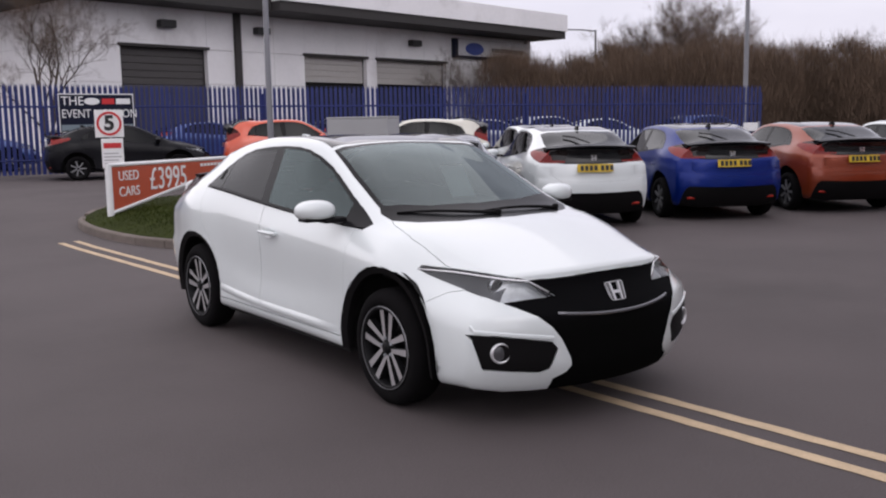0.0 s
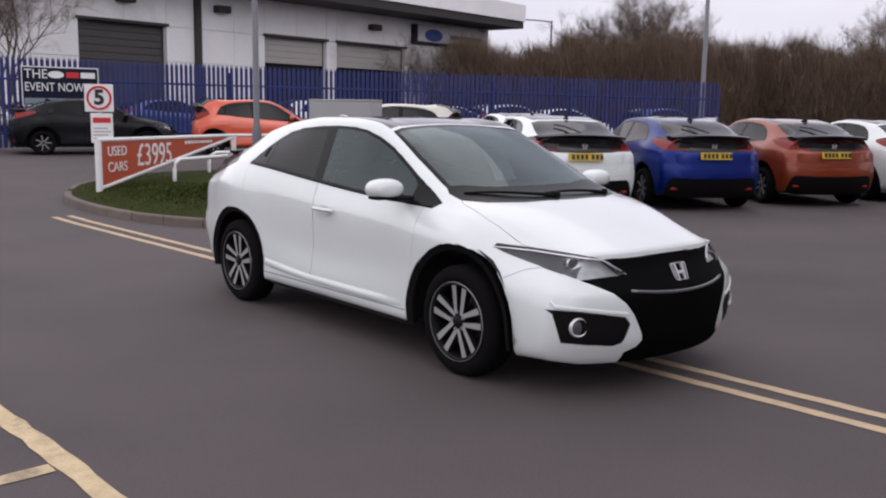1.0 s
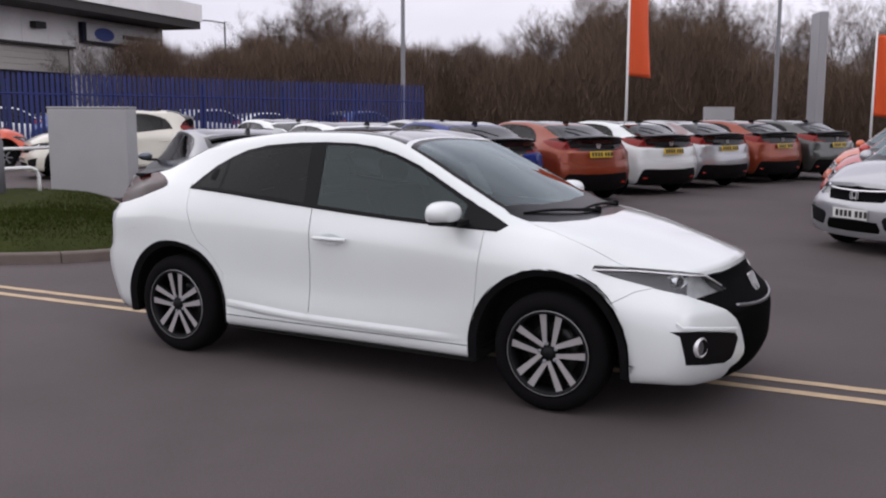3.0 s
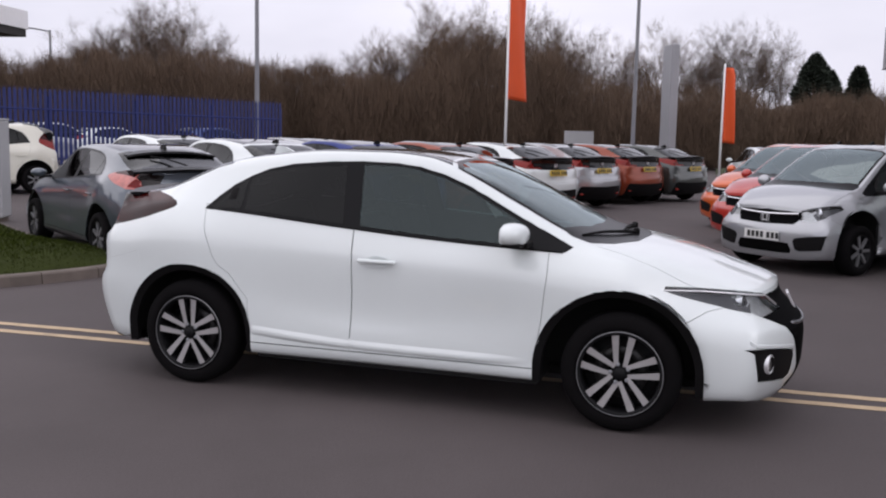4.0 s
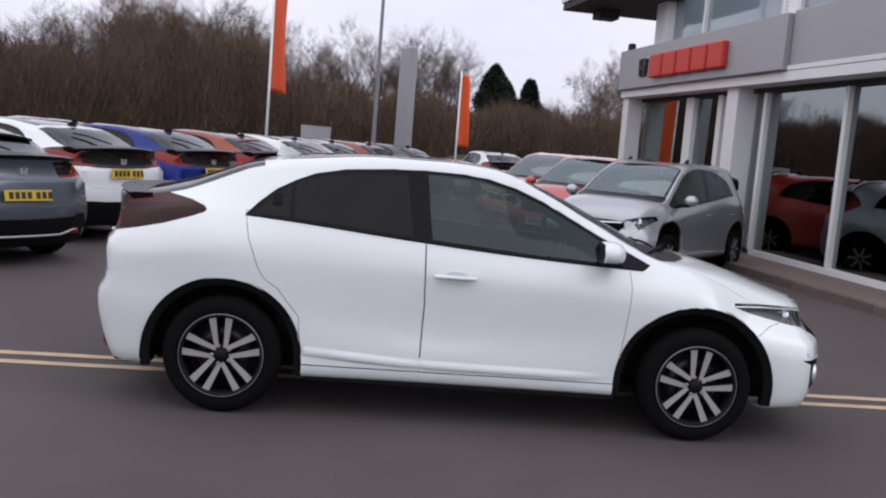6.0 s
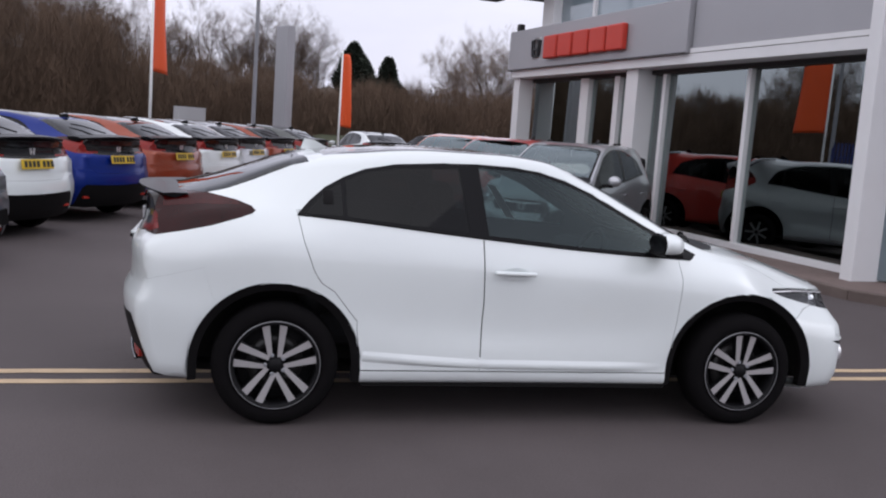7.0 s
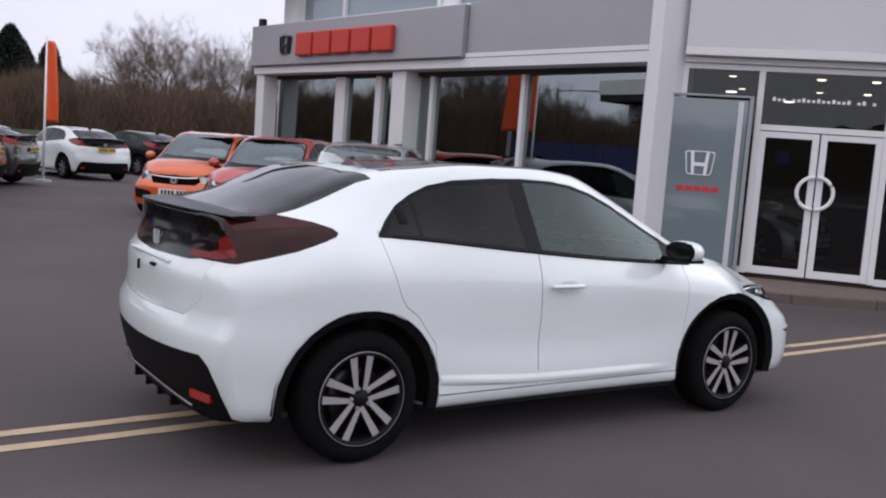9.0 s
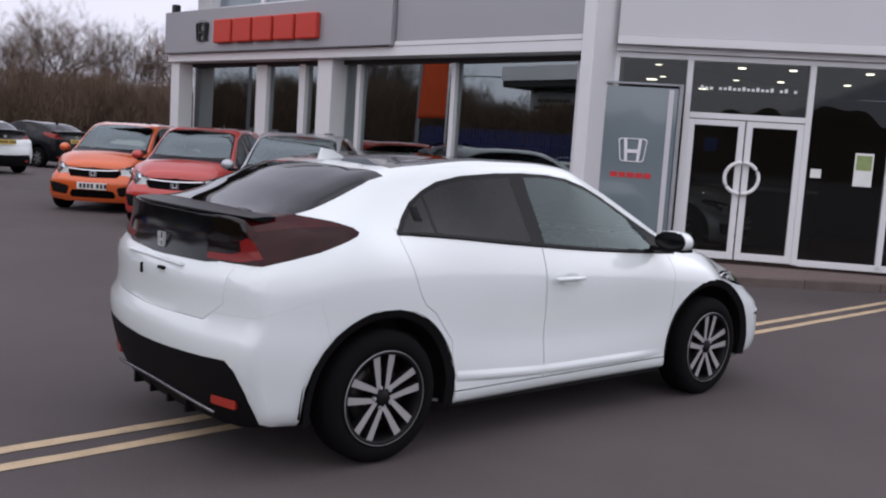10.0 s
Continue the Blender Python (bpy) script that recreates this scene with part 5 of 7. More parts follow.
def small_hatch(p):
    f = lambda k: curve(k)
    fx = f([(-2.2, -1.97), (-1.297, -1.265), (-0.2, -0.10), (0.9, 1.02), (1.165, 1.26), (1.297, 1.34), (1.7, 1.66), (2.3, 2.04)])
    x, y, z = p
    if abs(abs(x) - 1.297) < 0.47 and z < 0.80:
        x2 = x - 0.032 * (1 if x > 0 else -1)
        k = smoothstep(0.72, 0.85, z)
        x2 = x2 * (1 - k) + fx(x) * k
    else:
        x2 = fx(x)
    z2 = z + 0.10 * smoothstep(0.86, 1.35, z) + 0.20 * smoothstep(0.8, 1.75, -x) * smoothstep(1.06, 1.22, z) + 0.07 * smoothstep(0.9, 1.6, x) * smoothstep(0.62, 0.85, z)
    return Vector((x2, 0.955 * y, z2))


SMALL_GROUP = "small hatchbacks parked in front of the showroom"
SMALL_REGIONS = [r for r in HATCH["regions"] if r[2] != R_NOSE] + [
    ([(-0.1, 0.725), (0.44, 0.715), (0.47, 0.67), (0.40, 0.600), (-0.1, 0.585)], (1, 2), R_NOSE, lambda c, f: c.x > 1.7, None),
    ([(-0.1, 0.385), (0.36, 0.375), (0.40, 0.30), (0.38, 0.255), (-0.1, 0.250)], (1, 2), R_NOSE, lambda c, f: c.x > 1.7, None),
]
small_proto = thing("small_hatchback", pose(11.20, 1.50, 0, 0, 0, 138), "silver small hatchback facing out from the showroom", "car", SMALL_GROUP)
skin_parts(small_proto, dict(HATCH, roof=P_SILVER, one_bumper=True, regions=SMALL_REGIONS), 0.10, (3, 2, 4, 2, 2, 2, 2, 1), P_SILVER, False)
parked_details(small_proto, PLATE_YELLOW, True, P_SILVER)
reshape(small_proto, small_hatch)
add_wheels(small_proto, (-1.265, 1.265), 0.745, 0.30)
for x, y, h, p, text in ((13.85, 1.60, 138, P_RED, "bright red small hatchback facing out from the showroom"), (16.50, 1.75, 138, P_SUNSET, "bright orange small hatchback facing out from the showroom")):
    repaint(copy_thing(small_proto, pose(x, y, 0, 0, 0, h)), p, text, p)
# other cars about the yard and behind the fence
for x, y, h, p, text, src in (
    (9.4, 25.3, -16, P_BLACK, "black hatchback parked along the blue fence", hatch_proto),
    (13.6, 23.7, -28, P_FLAME, "bright orange hatchback parked near the blue fence", small_proto),
    (14.6, 19.0, 150, P_CREAM, "cream small car in the yard behind the rows", small_proto),
    (15.0, 32.0, -8, P_MIDBLUE, "blue car behind the palisade fence", hatch_proto),
    (20.6, 30.2, -20, WHITE_PAINT, "white car behind the palisade fence", small_proto),
    (25.5, 28.2, -20, P_SILVER, "silver car behind the palisade fence", hatch_proto),
    (30.0, 26.0, -24, WHITE_PAINT, "white car behind the palisade fence", hatch_proto),
    (34.2, 23.8, -26, P_MIDBLUE, "blue car behind the palisade fence", small_proto),
    (11.2, 31.9, -6, P_SILVER, "silver car behind the palisade fence", hatch_proto),
    (17.9, 31.2, -14, P_DARK, "dark car behind the palisade fence", hatch_proto),
    (23.0, 29.3, -20, P_MIDBLUE, "blue car behind the palisade fence", hatch_proto),
    (27.8, 27.1, -22, P_SILVER, "silver car behind the palisade fence", small_proto),
    (6.5, 31.5, -5, P_MIDBLUE, "dark blue car behind the palisade fence", hatch_proto),
):
    c = repaint(copy_thing(src, pose(x, y, rise(x, y), 0, 0, h)), p, text, p if src is small_proto else None)
    c["group"] = "cars behind the fence" if "palisade" in text else "cars along the yard edge"

# ---- grass island, rails and signs ----
EDGE = [(4.72, 14.9), (4.44, 14.0), (4.36, 12.9), (4.48, 11.7), (4.80, 10.75), (5.25, 10.1), (5.85, 9.72), (6.45, 9.52), (6.95, 9.55), (7.20, 9.85), (7.35, 10.4), (8.2, 11.8), (9.6, 13.8), (10.4, 15.2), (10.2, 16.6), (8.8, 17.2), (7.0, 17.2), (5.5, 16.2)]


def smooth_loop(pts, n):
    """A closed Catmull-Rom loop, n steps from point to point."""
    out, k = [], len(pts)
    for i in range(k):
        p0, p1, p2, p3 = (Vector(pts[(i + j - 1) % k]) for j in range(4))
        for s in range(n):
            t = s / n
            out.append(0.5 * (2 * p1 + (p2 - p0) * t + (2 * p0 - 5 * p1 + 4 * p2 - p3) * t * t + (3 * p1 - p0 - 3 * p2 + p3) * t**3))
    return out


loop = smooth_loop(EDGE, 6)
mid = sum(loop, Vector((0, 0))) / len(loop)


def island_z(p, u):
    return rise(*p) + 0.085 + 0.21 * (1 - u**4)


isl = bmesh.new()
rings = []
for u in (1.0, 0.94, 0.85, 0.7, 0.5, 0.25):
    rings.append([isl.verts.new((*(mid + (p - mid) * (u if u < 1 else 0.985)), island_z(p, u))) for p in loop])
for a, b in zip(rings, rings[1:]):
    for i in range(len(loop)):
        j = (i + 1) % len(loop)
        isl.faces.new((a[i], a[j], b[j], b[i]))
isl.faces.new(rings[-1])
tagged(mesh_object("grass_island", isl, GRASS_SOIL), "low mound of dull green winter turf with kerb", "grass", kind="structure")

# grass blades
rng = np.random.default_rng(11)
gv, gf = [], []
while len(gf) < 26000:
    i = rng.integers(len(loop))
    a = loop[i].lerp(loop[(i + 1) % len(loop)], rng.random())
    u = math.sqrt(rng.random())
    q = mid + (a - mid) * u * 0.965
    z = island_z(q, u) - 0.01
    d, h, w = rng.random() * math.tau, 0.025 + 0.035 * rng.random(), 0.006 + 0.006 * rng.random()
    dx, dy = math.cos(d) * w, math.sin(d) * w
    lx, ly = (rng.random() - 0.5) * 0.06, (rng.random() - 0.5) * 0.06
    k = len(gv)
    gv += [(q.x - dx, q.y - dy, z), (q.x + dx, q.y + dy, z), (q.x + lx, q.y + ly, z + h)]
    gf.append((k, k + 1, k + 2))
me = bpy.data.meshes.new("grass")
me.from_pydata(gv, [], gf)
me.materials.append(GRASS)
tagged(new("grass", me), "short dull green grass blades on the island", "grass", kind="stuff")

# kerb stones round the island
kerb = thing("kerb", pose(0, 0, 0), "worn concrete kerb stones round the grass island", "kerb", kind="structure")
fine_loop = smooth_loop(EDGE, 24)
dist, stones, seg = 0.0, [], [fine_loop[0]]
for a, b in zip(fine_loop, fine_loop[1:] + fine_loop[:1]):
    dist += (b - a).length
    seg.append(b)
    if dist > 0.60:
        stones.append(seg)
        dist, seg = 0.0, [b]
for seg in stones:
    bm = bmesh.new()
    a, b = seg[0], seg[-1]
    d = (b - a).normalized()
    gap = d * 0.006
    rows = []
    pts = [a + gap, seg[len(seg) // 2], b - gap]
    for p in pts:
        n = (mid - p).normalized()
        z = rise(*p)
        rows.append([bm.verts.new((*(p + n * o), z + h)) for o, h in ((0.0, -0.02), (0.006, 0.095), (0.022, 0.112), (0.125, 0.112), (0.125, -0.02))])
    for r, q in zip(rows, rows[1:]):
        for i in range(4):
            bm.faces.new((r[i], r[i + 1], q[i + 1], q[i]))
    bm.faces.new(rows[0][::-1])
    bm.faces.new(rows[-1])
    bmesh.ops.recalc_face_normals(bm, faces=bm.faces)
    part("kerb_stone", bm, KERB, kerb)


def hoop(x0, y0, x1, y1, h, name="hoop_rail", r=0.030):
    a, b = Vector((x0, y0)), Vector((x1, y1))
    d = (b - a).normalized()
    z0 = rise(*a) + 0.14
    pts = [(*a, z0 - 0.1), (*a, z0 + h - 0.14), (*(a + d * 0.04), z0 + h - 0.05), (*(a + d * 0.14), z0 + h), (*(b - d * 0.14), z0 + h), (*(b - d * 0.04), z0 + h - 0.05), (*b, z0 + h - 0.14), (*b, z0 - 0.1)]
    ob = mesh_object(name, tube(pts, r, 10), SIGN_WHITE)
    return tagged(ob, "white painted steel hoop rail set in grass", "rail", "white rails on the grass island")


hoop(6.0, 13.75, 7.73, 14.75, 0.50)
hoop(7.25, 14.95, 8.85, 14.75, 0.52)
# slanting banner frame
fr = thing("price_banner", pose(0, 0, 0), "white rail frame carrying a slanting red price banner", "sign")
A, B = Vector((4.85, 13.86, 0)), Vector((8.46, 16.20, 0))
za, zb = 1.00, 0.98
part("post", tube([(A.x, A.y, 0.05), (A.x, A.y, za)], 0.050, 10), SIGN_WHITE, fr)
part("post", tube([(B.x, B.y, 0.05), (B.x, B.y, zb)], 0.045, 10), SIGN_WHITE, fr)
part("rail", tube([(A.x, A.y, za - 0.02), (B.x, B.y, zb - 0.02)], 0.032, 8), SIGN_WHITE, fr)
part("rail", tube([(A.x, A.y, 0.26), (B.x, B.y, zb - 0.05)], 0.032, 8), SIGN_WHITE, fr)
part("rail", tube([(B.x, B.y, zb - 0.02), (B.x + 1.9, B.y - 0.1, zb - 0.03), (B.x + 2.0, B.y - 0.1, 0.1)], 0.030, 8), SIGN_WHITE, fr)
d3 = (B - A).normalized()
side_n = Vector((d3.y, -d3.x, 0))
bn = bmesh.new()
L = (B - A).length
cor = [A + d3 * 0.05 + Vector((0, 0, za - 0.05)), A + d3 * 0.05 + Vector((0, 0, 0.30)), A + d3 * (L - 0.35) + Vector((0, 0, zb - 0.12)), A + d3 * (L - 0.35) + Vector((0, 0, zb - 0.05))]
f0 = [bn.verts.new(c + side_n * 0.012) for c in cor]
f1 = [bn.verts.new(c - side_n * 0.012) for c in cor]
bn.faces.new(f0)
bn.faces.new(f1[::-1])
for i in range(4):
    bn.faces.new((f0[i], f1[i], f1[(i + 1) % 4], f0[(i + 1) % 4]))
bmesh.ops.recalc_face_normals(bn, faces=bn.faces)
banner = part("banner", bn, SIGN_ORANGE, fr, "orange-red banner with pale lettering")


def on_banner(u, z):
    """A text plane on the banner, u metres along it."""
    m = Matrix((d3, (0, 0, 1), side_n)).transposed().to_4x4()
    return Matrix.Translation(A + d3 * u + Vector((0, 0, z)) + side_n * 0.016) @ m


words("lettering", "USED", 0.21, on_banner(0.46, 0.80), SIGN_WHITE, banner)
words("lettering", "CARS", 0.21, on_banner(0.46, 0.56), SIGN_WHITE, banner)
words("lettering", "£3995", 0.50, on_banner(1.50, 0.70), SIGN_WHITE, banner, stretch=0.84)
for k in range(9):
    part("lettering_bar", box((2.45 + k * 0.11, 0.85, 0.0), (2.53 + k * 0.11, 0.90, 0.006), m=on_banner(0, 0)), SIGN_WHITE, banner)

# speed sign
FACE = math.degrees(math.atan2(-14.17, -5.03)) + 90  # faces back along the approach
sp = thing("speed_sign", pose(5.0, 14.12, 0.0, 0, 0, FACE), "white square speed limit sign on a slim post", "sign")
part("post", tube([(0, 0.03, 0.1), (0, 0.03, 1.80)], 0.028, 10), STEEL, sp)
plate = part("plate", box((-0.205, -0.012, 1.395), (0.205, 0.0, 1.805), 0.01), SIGN_WHITE, sp)
ring = spun([(0.180, 0.0), (0.180, 0.006), (0.146, 0.006), (0.146, 0.0)], 40, Matrix.Translation((0, -0.012, 1.60)) @ Matrix.Rotation(radians(90), 4, "X"))
part("ring", ring, SIGN_RED, plate, "red prohibition ring")
words("numeral", "5", 0.30, Matrix.Translation((0, -0.016, 1.60)) @ Matrix.Rotation(radians(90), 4, "X"), SIGN_BLACK, plate, label="black numeral five", bold=0.012)
low = part("notice_plate", box((-0.13, -0.012, 0.93), (0.185, 0.0, 1.375), 0.01), SIGN_WHITE, sp)
nb = bmesh.new()
add_box(nb, (-0.10, -0.016, 1.23), (0.155, -0.0125, 1.31))
part("heading_bar", nb, SIGN_RED, low)
for k in range(5):
    part("text_bar", box((-0.10, -0.016, 1.14 - k * 0.05), (0.11 + 0.04 * (k % 2), -0.0125, 1.158 - k * 0.05)), CABINET_GREY, low)

# lamp columns
def lamp_column(x, y, h, r, label, head=None):
    z = rise(x, y)
    ob = thing("lamp_column", pose(x, y, z), label, "lamp post")
    part("column", tube([(0, 0, -0.05), (0, 0, 1.1), (0, 0, 1.15), (0, 0, h)], [r * 1.5, r * 1.5, r, r * 0.7], 12), COLUMN_GREY, ob, smooth=True)
    if head:
        dx, dy = head
        part("arm", tube([(0, 0, h - 0.1), (dx * 0.3, dy * 0.3, h), (dx, dy, h + 0.05)], r * 0.5, 8), COLUMN_GREY, ob)
        part("lantern", box((-0.35, -0.11, -0.05), (0.35, 0.11, 0.06), 0.03, Matrix.Translation((dx, dy, h + 0.05)) @ Matrix.Rotation(math.atan2(dy, dx), 4, "Z")), COLUMN_GREY, ob, "grey street lantern")
    return ob


lamp_column(8.0, 14.6, 7.5, 0.055, "grey steel lamp column on the grass island", (0.4, 0.9))
lamp_column(32.4, 20.9, 9.0, 0.10, "grey steel lamp column beyond the fence")
lamp_column(24.5, 5.4, 7.5, 0.06, "slim grey lamp column behind the car row")
lamp_column(52.0, 46.0, 7.6, 0.10, "street lamp with a bent arm beyond the fence", (-2.6, 1.6))

# grey cabinet
cab = thing("utility_cabinet", pose(10.2, 14.95, rise(10, 15), 0, 0, -68), "plain grey steel cabinet on the verge", "cabinet")
part("body", box((-0.70, -0.22, 0.06), (0.70, 0.22, 1.598), 0.02), CABINET_GREY, cab)
part("lid", box((-0.705, -0.225, 1.60), (0.705, 0.225, 1.63), 0.012), CABINET_GREY, cab)
part("plinth", box((-0.66, -0.18, -0.05), (0.66, 0.18, 0.06), 0.005), KERB, cab)


c = copy_thing(cab, pose(26.05, 7.1, 0, 0, 0, -70) @ Matrix.Diagonal((0.58, 0.9, 1.10, 1)))
c["label"] = "tall pale grey steel cabinet behind the car row"

# flags
def flag(x, y, z0, z1, top, w, turn, label, seed):
    ob = thing("banner_flag", pose(x, y, 0, 0, 0, turn), label, "flag", "orange flags in the yard")
    part("pole", tube([(0, 0, -0.02), (0, 0, top)], [0.035, 0.022], 10), SIGN_WHITE, ob, smooth=True)
    part("base", spun([(0.22, 0.0), (0.20, 0.05), (0.05, 0.07), (0.04, 0.12)], 20), STEEL, ob)
    bm = bmesh.new()
    rnd = random.Random(seed)
    ph = rnd.random() * 6
    rows = []
    for k in range(25):
        z = z0 + (z1 - z0) * k / 24
        v = k / 24
        ww = w * (1 - 0.10 * v) if v < 0.9 else w * (1 - 0.10 * v) * (1 - 2.0 * (v - 0.9))
        rows.append([bm.verts.new((0.03 + ww * i / 8, 0.05 * math.sin(ph + 3.5 * v + 5 * i / 8) * (i / 8), z - 0.04 * (i / 8) * (1 - v))) for i in range(9)])
    for a, b in zip(rows, rows[1:]):
        for i in range(8):
            bm.faces.new((a[i], a[i + 1], b[i + 1], b[i]))
    f = part("cloth", bm, ORANGE_FLAG, ob, "orange banner cloth", smooth=True)
    s = f.modifiers.new("thickness", "SOLIDIFY")
    s.thickness = 0.003
    return ob


flag(18.8, 7.87, 2.42, 4.95, 5.0, 0.92, -17, "tall orange banner flag on a white pole", 1)
flag(24.4, 3.04, 1.55, 3.55, 3.65, 0.34, -66, "orange banner flag on a white pole", 2)
# totem sign
to = thing("totem_sign", pose(25.8, 4.5, 0, 0, 0, 20), "tall grey freestanding totem sign", "sign")
part("panel", box((-0.40, -0.12, 0.0), (0.40, 0.12, 4.3), 0.03), GREY_PANEL, to)
part("edge_strip", box((0.31, -0.15, 0.02), (0.41, -0.122, 4.32), 0.02), PALE_PANEL, to, "pale rounded edge strip")
part("badge_panel", box((-0.14, -0.135, 3.55), (0.14, -0.12, 3.85), 0.02), SIGN_WHITE, to)
part("lower_panel", box((-0.40, -0.135, 1.05), (0.10, -0.12, 1.45), 0.005), SIGN_BLACK, to)

# ---- palisade fence ----
fence = thing("palisade_fence", pose(0, 0, 0), "blue painted steel palisade fence along the yard's edge", "fence")
LINE = [Vector((-3.0, 28.6)), Vector((14.5, 26.9)), Vector((30.0, 18.7))]
pale = bmesh.new()
outl = [(-0.049, 0.0), (0.049, 0.0), (0.049, 2.42), (0.025, 2.55), (0.0, 2.44), (-0.025, 2.55), (-0.049, 2.42)]
add_prism(pale, outl, 0.012, Matrix.Rotation(radians(90), 4, "X"))
bmesh.ops.recalc_face_normals(pale, faces=pale.faces)
pale_me = bpy.data.meshes.new("pale")
pale.to_mesh(pale_me)
pale.free()
pale_me.materials.append(BLUE_STEEL)
for a, b in zip(LINE, LINE[1:]):
    d = (b - a).normalized()
    turn = Matrix.Rotation(math.atan2(d.y, d.x), 4, "Z")
    length = (b - a).length
    za, zb = rise(*a), rise(*b)
    for z in (0.45, 1.95):
        part("rail", tube([(*a, za + z), (*b, zb + z)], 0.03, 4), BLUE_STEEL, fence)
    n = int(length / 2.75)
    for k in range(n + 1):
        p = a + d * (length * k / n)
        nrm = Vector((-d.y, d.x)) * 0.07
        part("post", box((p.x + nrm.x - 0.04, p.y + nrm.y - 0.04, rise(*p)), (p.x + nrm.x + 0.04, p.y + nrm.y + 0.04, rise(*p) + 2.35)), BLUE_STEEL, fence)
    n = int(length / 0.150)
    for k in range(n):
        p = a + d * (k + 0.5) * length / n
        o = new("pale", pale_me)
        o.parent = fence
        o.matrix_basis = Matrix.Translation((*p, rise(*p) + 0.05)) @ turn
# event banner tied to the fence
ev = thing("event_banner", pose(9.33, 27.28, 0.25, 0, 0, -5.5), "dark navy banner with white lettering on the fence", "banner")
pnl = part("panel", box((-1.05, -0.03, 1.20), (1.05, 0.0, 2.30), 0.005), SIGN_NAVY, ev)
UPR = Matrix.Rotation(radians(90), 4, "X")
words("lettering", "THE", 0.36, Matrix.Translation((-0.98, -0.032, 2.08)) @ UPR, SIGN_WHITE, pnl, align="LEFT", stretch=0.95)
words("lettering", "EVENT NOW ON", 0.34, Matrix.Translation((-0.98, -0.032, 1.72)) @ UPR, SIGN_WHITE, pnl, align="LEFT", stretch=0.80)
sh = bmesh.new()
bmesh.ops.create_circle(sh, cap_ends=True, segments=24, radius=1.0, matrix=Matrix.Translation((-0.13, -0.034, 2.08)) @ UPR @ Matrix.Diagonal((0.22, 0.10, 1, 1)))
part("badge_shape", sh, SIGN_WHITE, pnl)
for lo, hi in (((-1.05, 2.27), (1.05, 2.30)), ((-1.05, 1.20), (1.05, 1.225)), ((-1.05, 1.225), (-1.025, 2.27)), ((1.025, 1.225), (1.05, 2.27))):
    part("border", box((lo[0], -0.035, lo[1]), (hi[0], -0.0305, hi[1])), SIGN_WHITE, pnl, "white border strip")
part("red_mark", box((0.15, -0.036, 2.0), (0.50, -0.031, 2.16)), SIGN_RED, pnl)
part("pale_mark", box((0.55, -0.036, 2.0), (0.95, -0.031, 2.16)), SIGN_WHITE, pnl)
part("pale_strip", box((-1.0, -0.036, 1.24), (1.0, -0.031, 1.42)), SKY_GLASS, pnl)

nt = thing("notice_board", pose(29.42, 18.72, rise(29.4, 18.7), 0, 0, -28), "small white notice board on the fence's end", "sign")
part("board", box((-0.30, -0.02, 0.98), (0.26, 0.0, 1.28), 0.006), SIGN_WHITE, nt)
part("post", box((0.27, -0.02, 0.0), (0.34, 0.04, 1.32), 0.006), STEEL, nt)

# ---- showroom ----
show = thing("showroom_building", pose(7.95, -0.80, 0, 0, 0, 4.4), "white and grey car showroom with wide dark windows", "building")


def sbox(name, lo, hi, material, bevel=0.008, parent=None, label="", shadow=True):
    o = part(name, box(lo, hi, bevel), material, parent or show, label)
    o.visible_shadow = shadow
    return o


G = -0.45  # the glass line behind the fascia
# fascia in two lengths, the left one a little proud, with a white lintel below
sbox("fascia", (3.72, -0.60, 3.06), (10.72, 0.10, 3.92), GREY_PANEL, 0.012, label="silver-grey fascia panel")
sbox("fascia", (0.0, -0.60, 3.14), (3.70, 0.0, 3.96), GREY_PANEL, 0.012, label="silver-grey fascia panel")
sbox("fascia_trim", (0.0, 0.0, 3.06), (3.70, 0.03, 3.135), WHITE_FRAME, 0.005)
# no trim here: a dark strip draws the shadow line below the fascia
sbox("fascia_trim", (3.72, 0.10, 3.06), (10.72, 0.115, 3.075), DARK_SOFFIT, 0.002, label="thin dark shadow gap")
sbox("lintel", (0.0, -0.62, 2.90), (10.70, 0.02, 3.055), WHITE_FRAME, 0.008, label="white lintel under the fascia")
# near-black strip: the shade under the lintel, put in as colour
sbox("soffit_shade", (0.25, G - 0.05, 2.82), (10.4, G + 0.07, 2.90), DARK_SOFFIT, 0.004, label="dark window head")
sbox("end_wall", (10.45, -9.0, 0.0), (10.70, -0.62, 3.05), WHITE_WALL, label="white end wall")
# columns and mullions
for s0, s1, n0, n1, z1 in ((10.38, 10.70, -0.40, -0.06, 2.90), (5.40, 5.80, -0.50, -0.10, 2.90)):
    sbox("column", (s0, n0, 0.0), (s1, n1, z1), WHITE_FRAME, 0.01, label="white square column")
for s in (7.86, 6.58):
    w = 0.17 if s > 7 else 0.09
    sbox("mullion", (s - w, G - 0.06, 0.18), (s + w, G + 0.08, 2.84), WHITE_FRAME, 0.006)
for s, w in ((2.74, 0.045), (5.02, 0.05), (0.30, 0.04)):
    sbox("mullion", (s - w, G - 0.04, 0.18), (s + w, G + 0.05, 2.84), WHITE_FRAME, 0.006)
for s0, s1 in ((0.30, 5.0), (5.8, 10.40)):
    sbox("window_rail", (s0, G - 0.05, 0.10), (s1, G + 0.06, 0.20), WHITE_FRAME, 0.006)
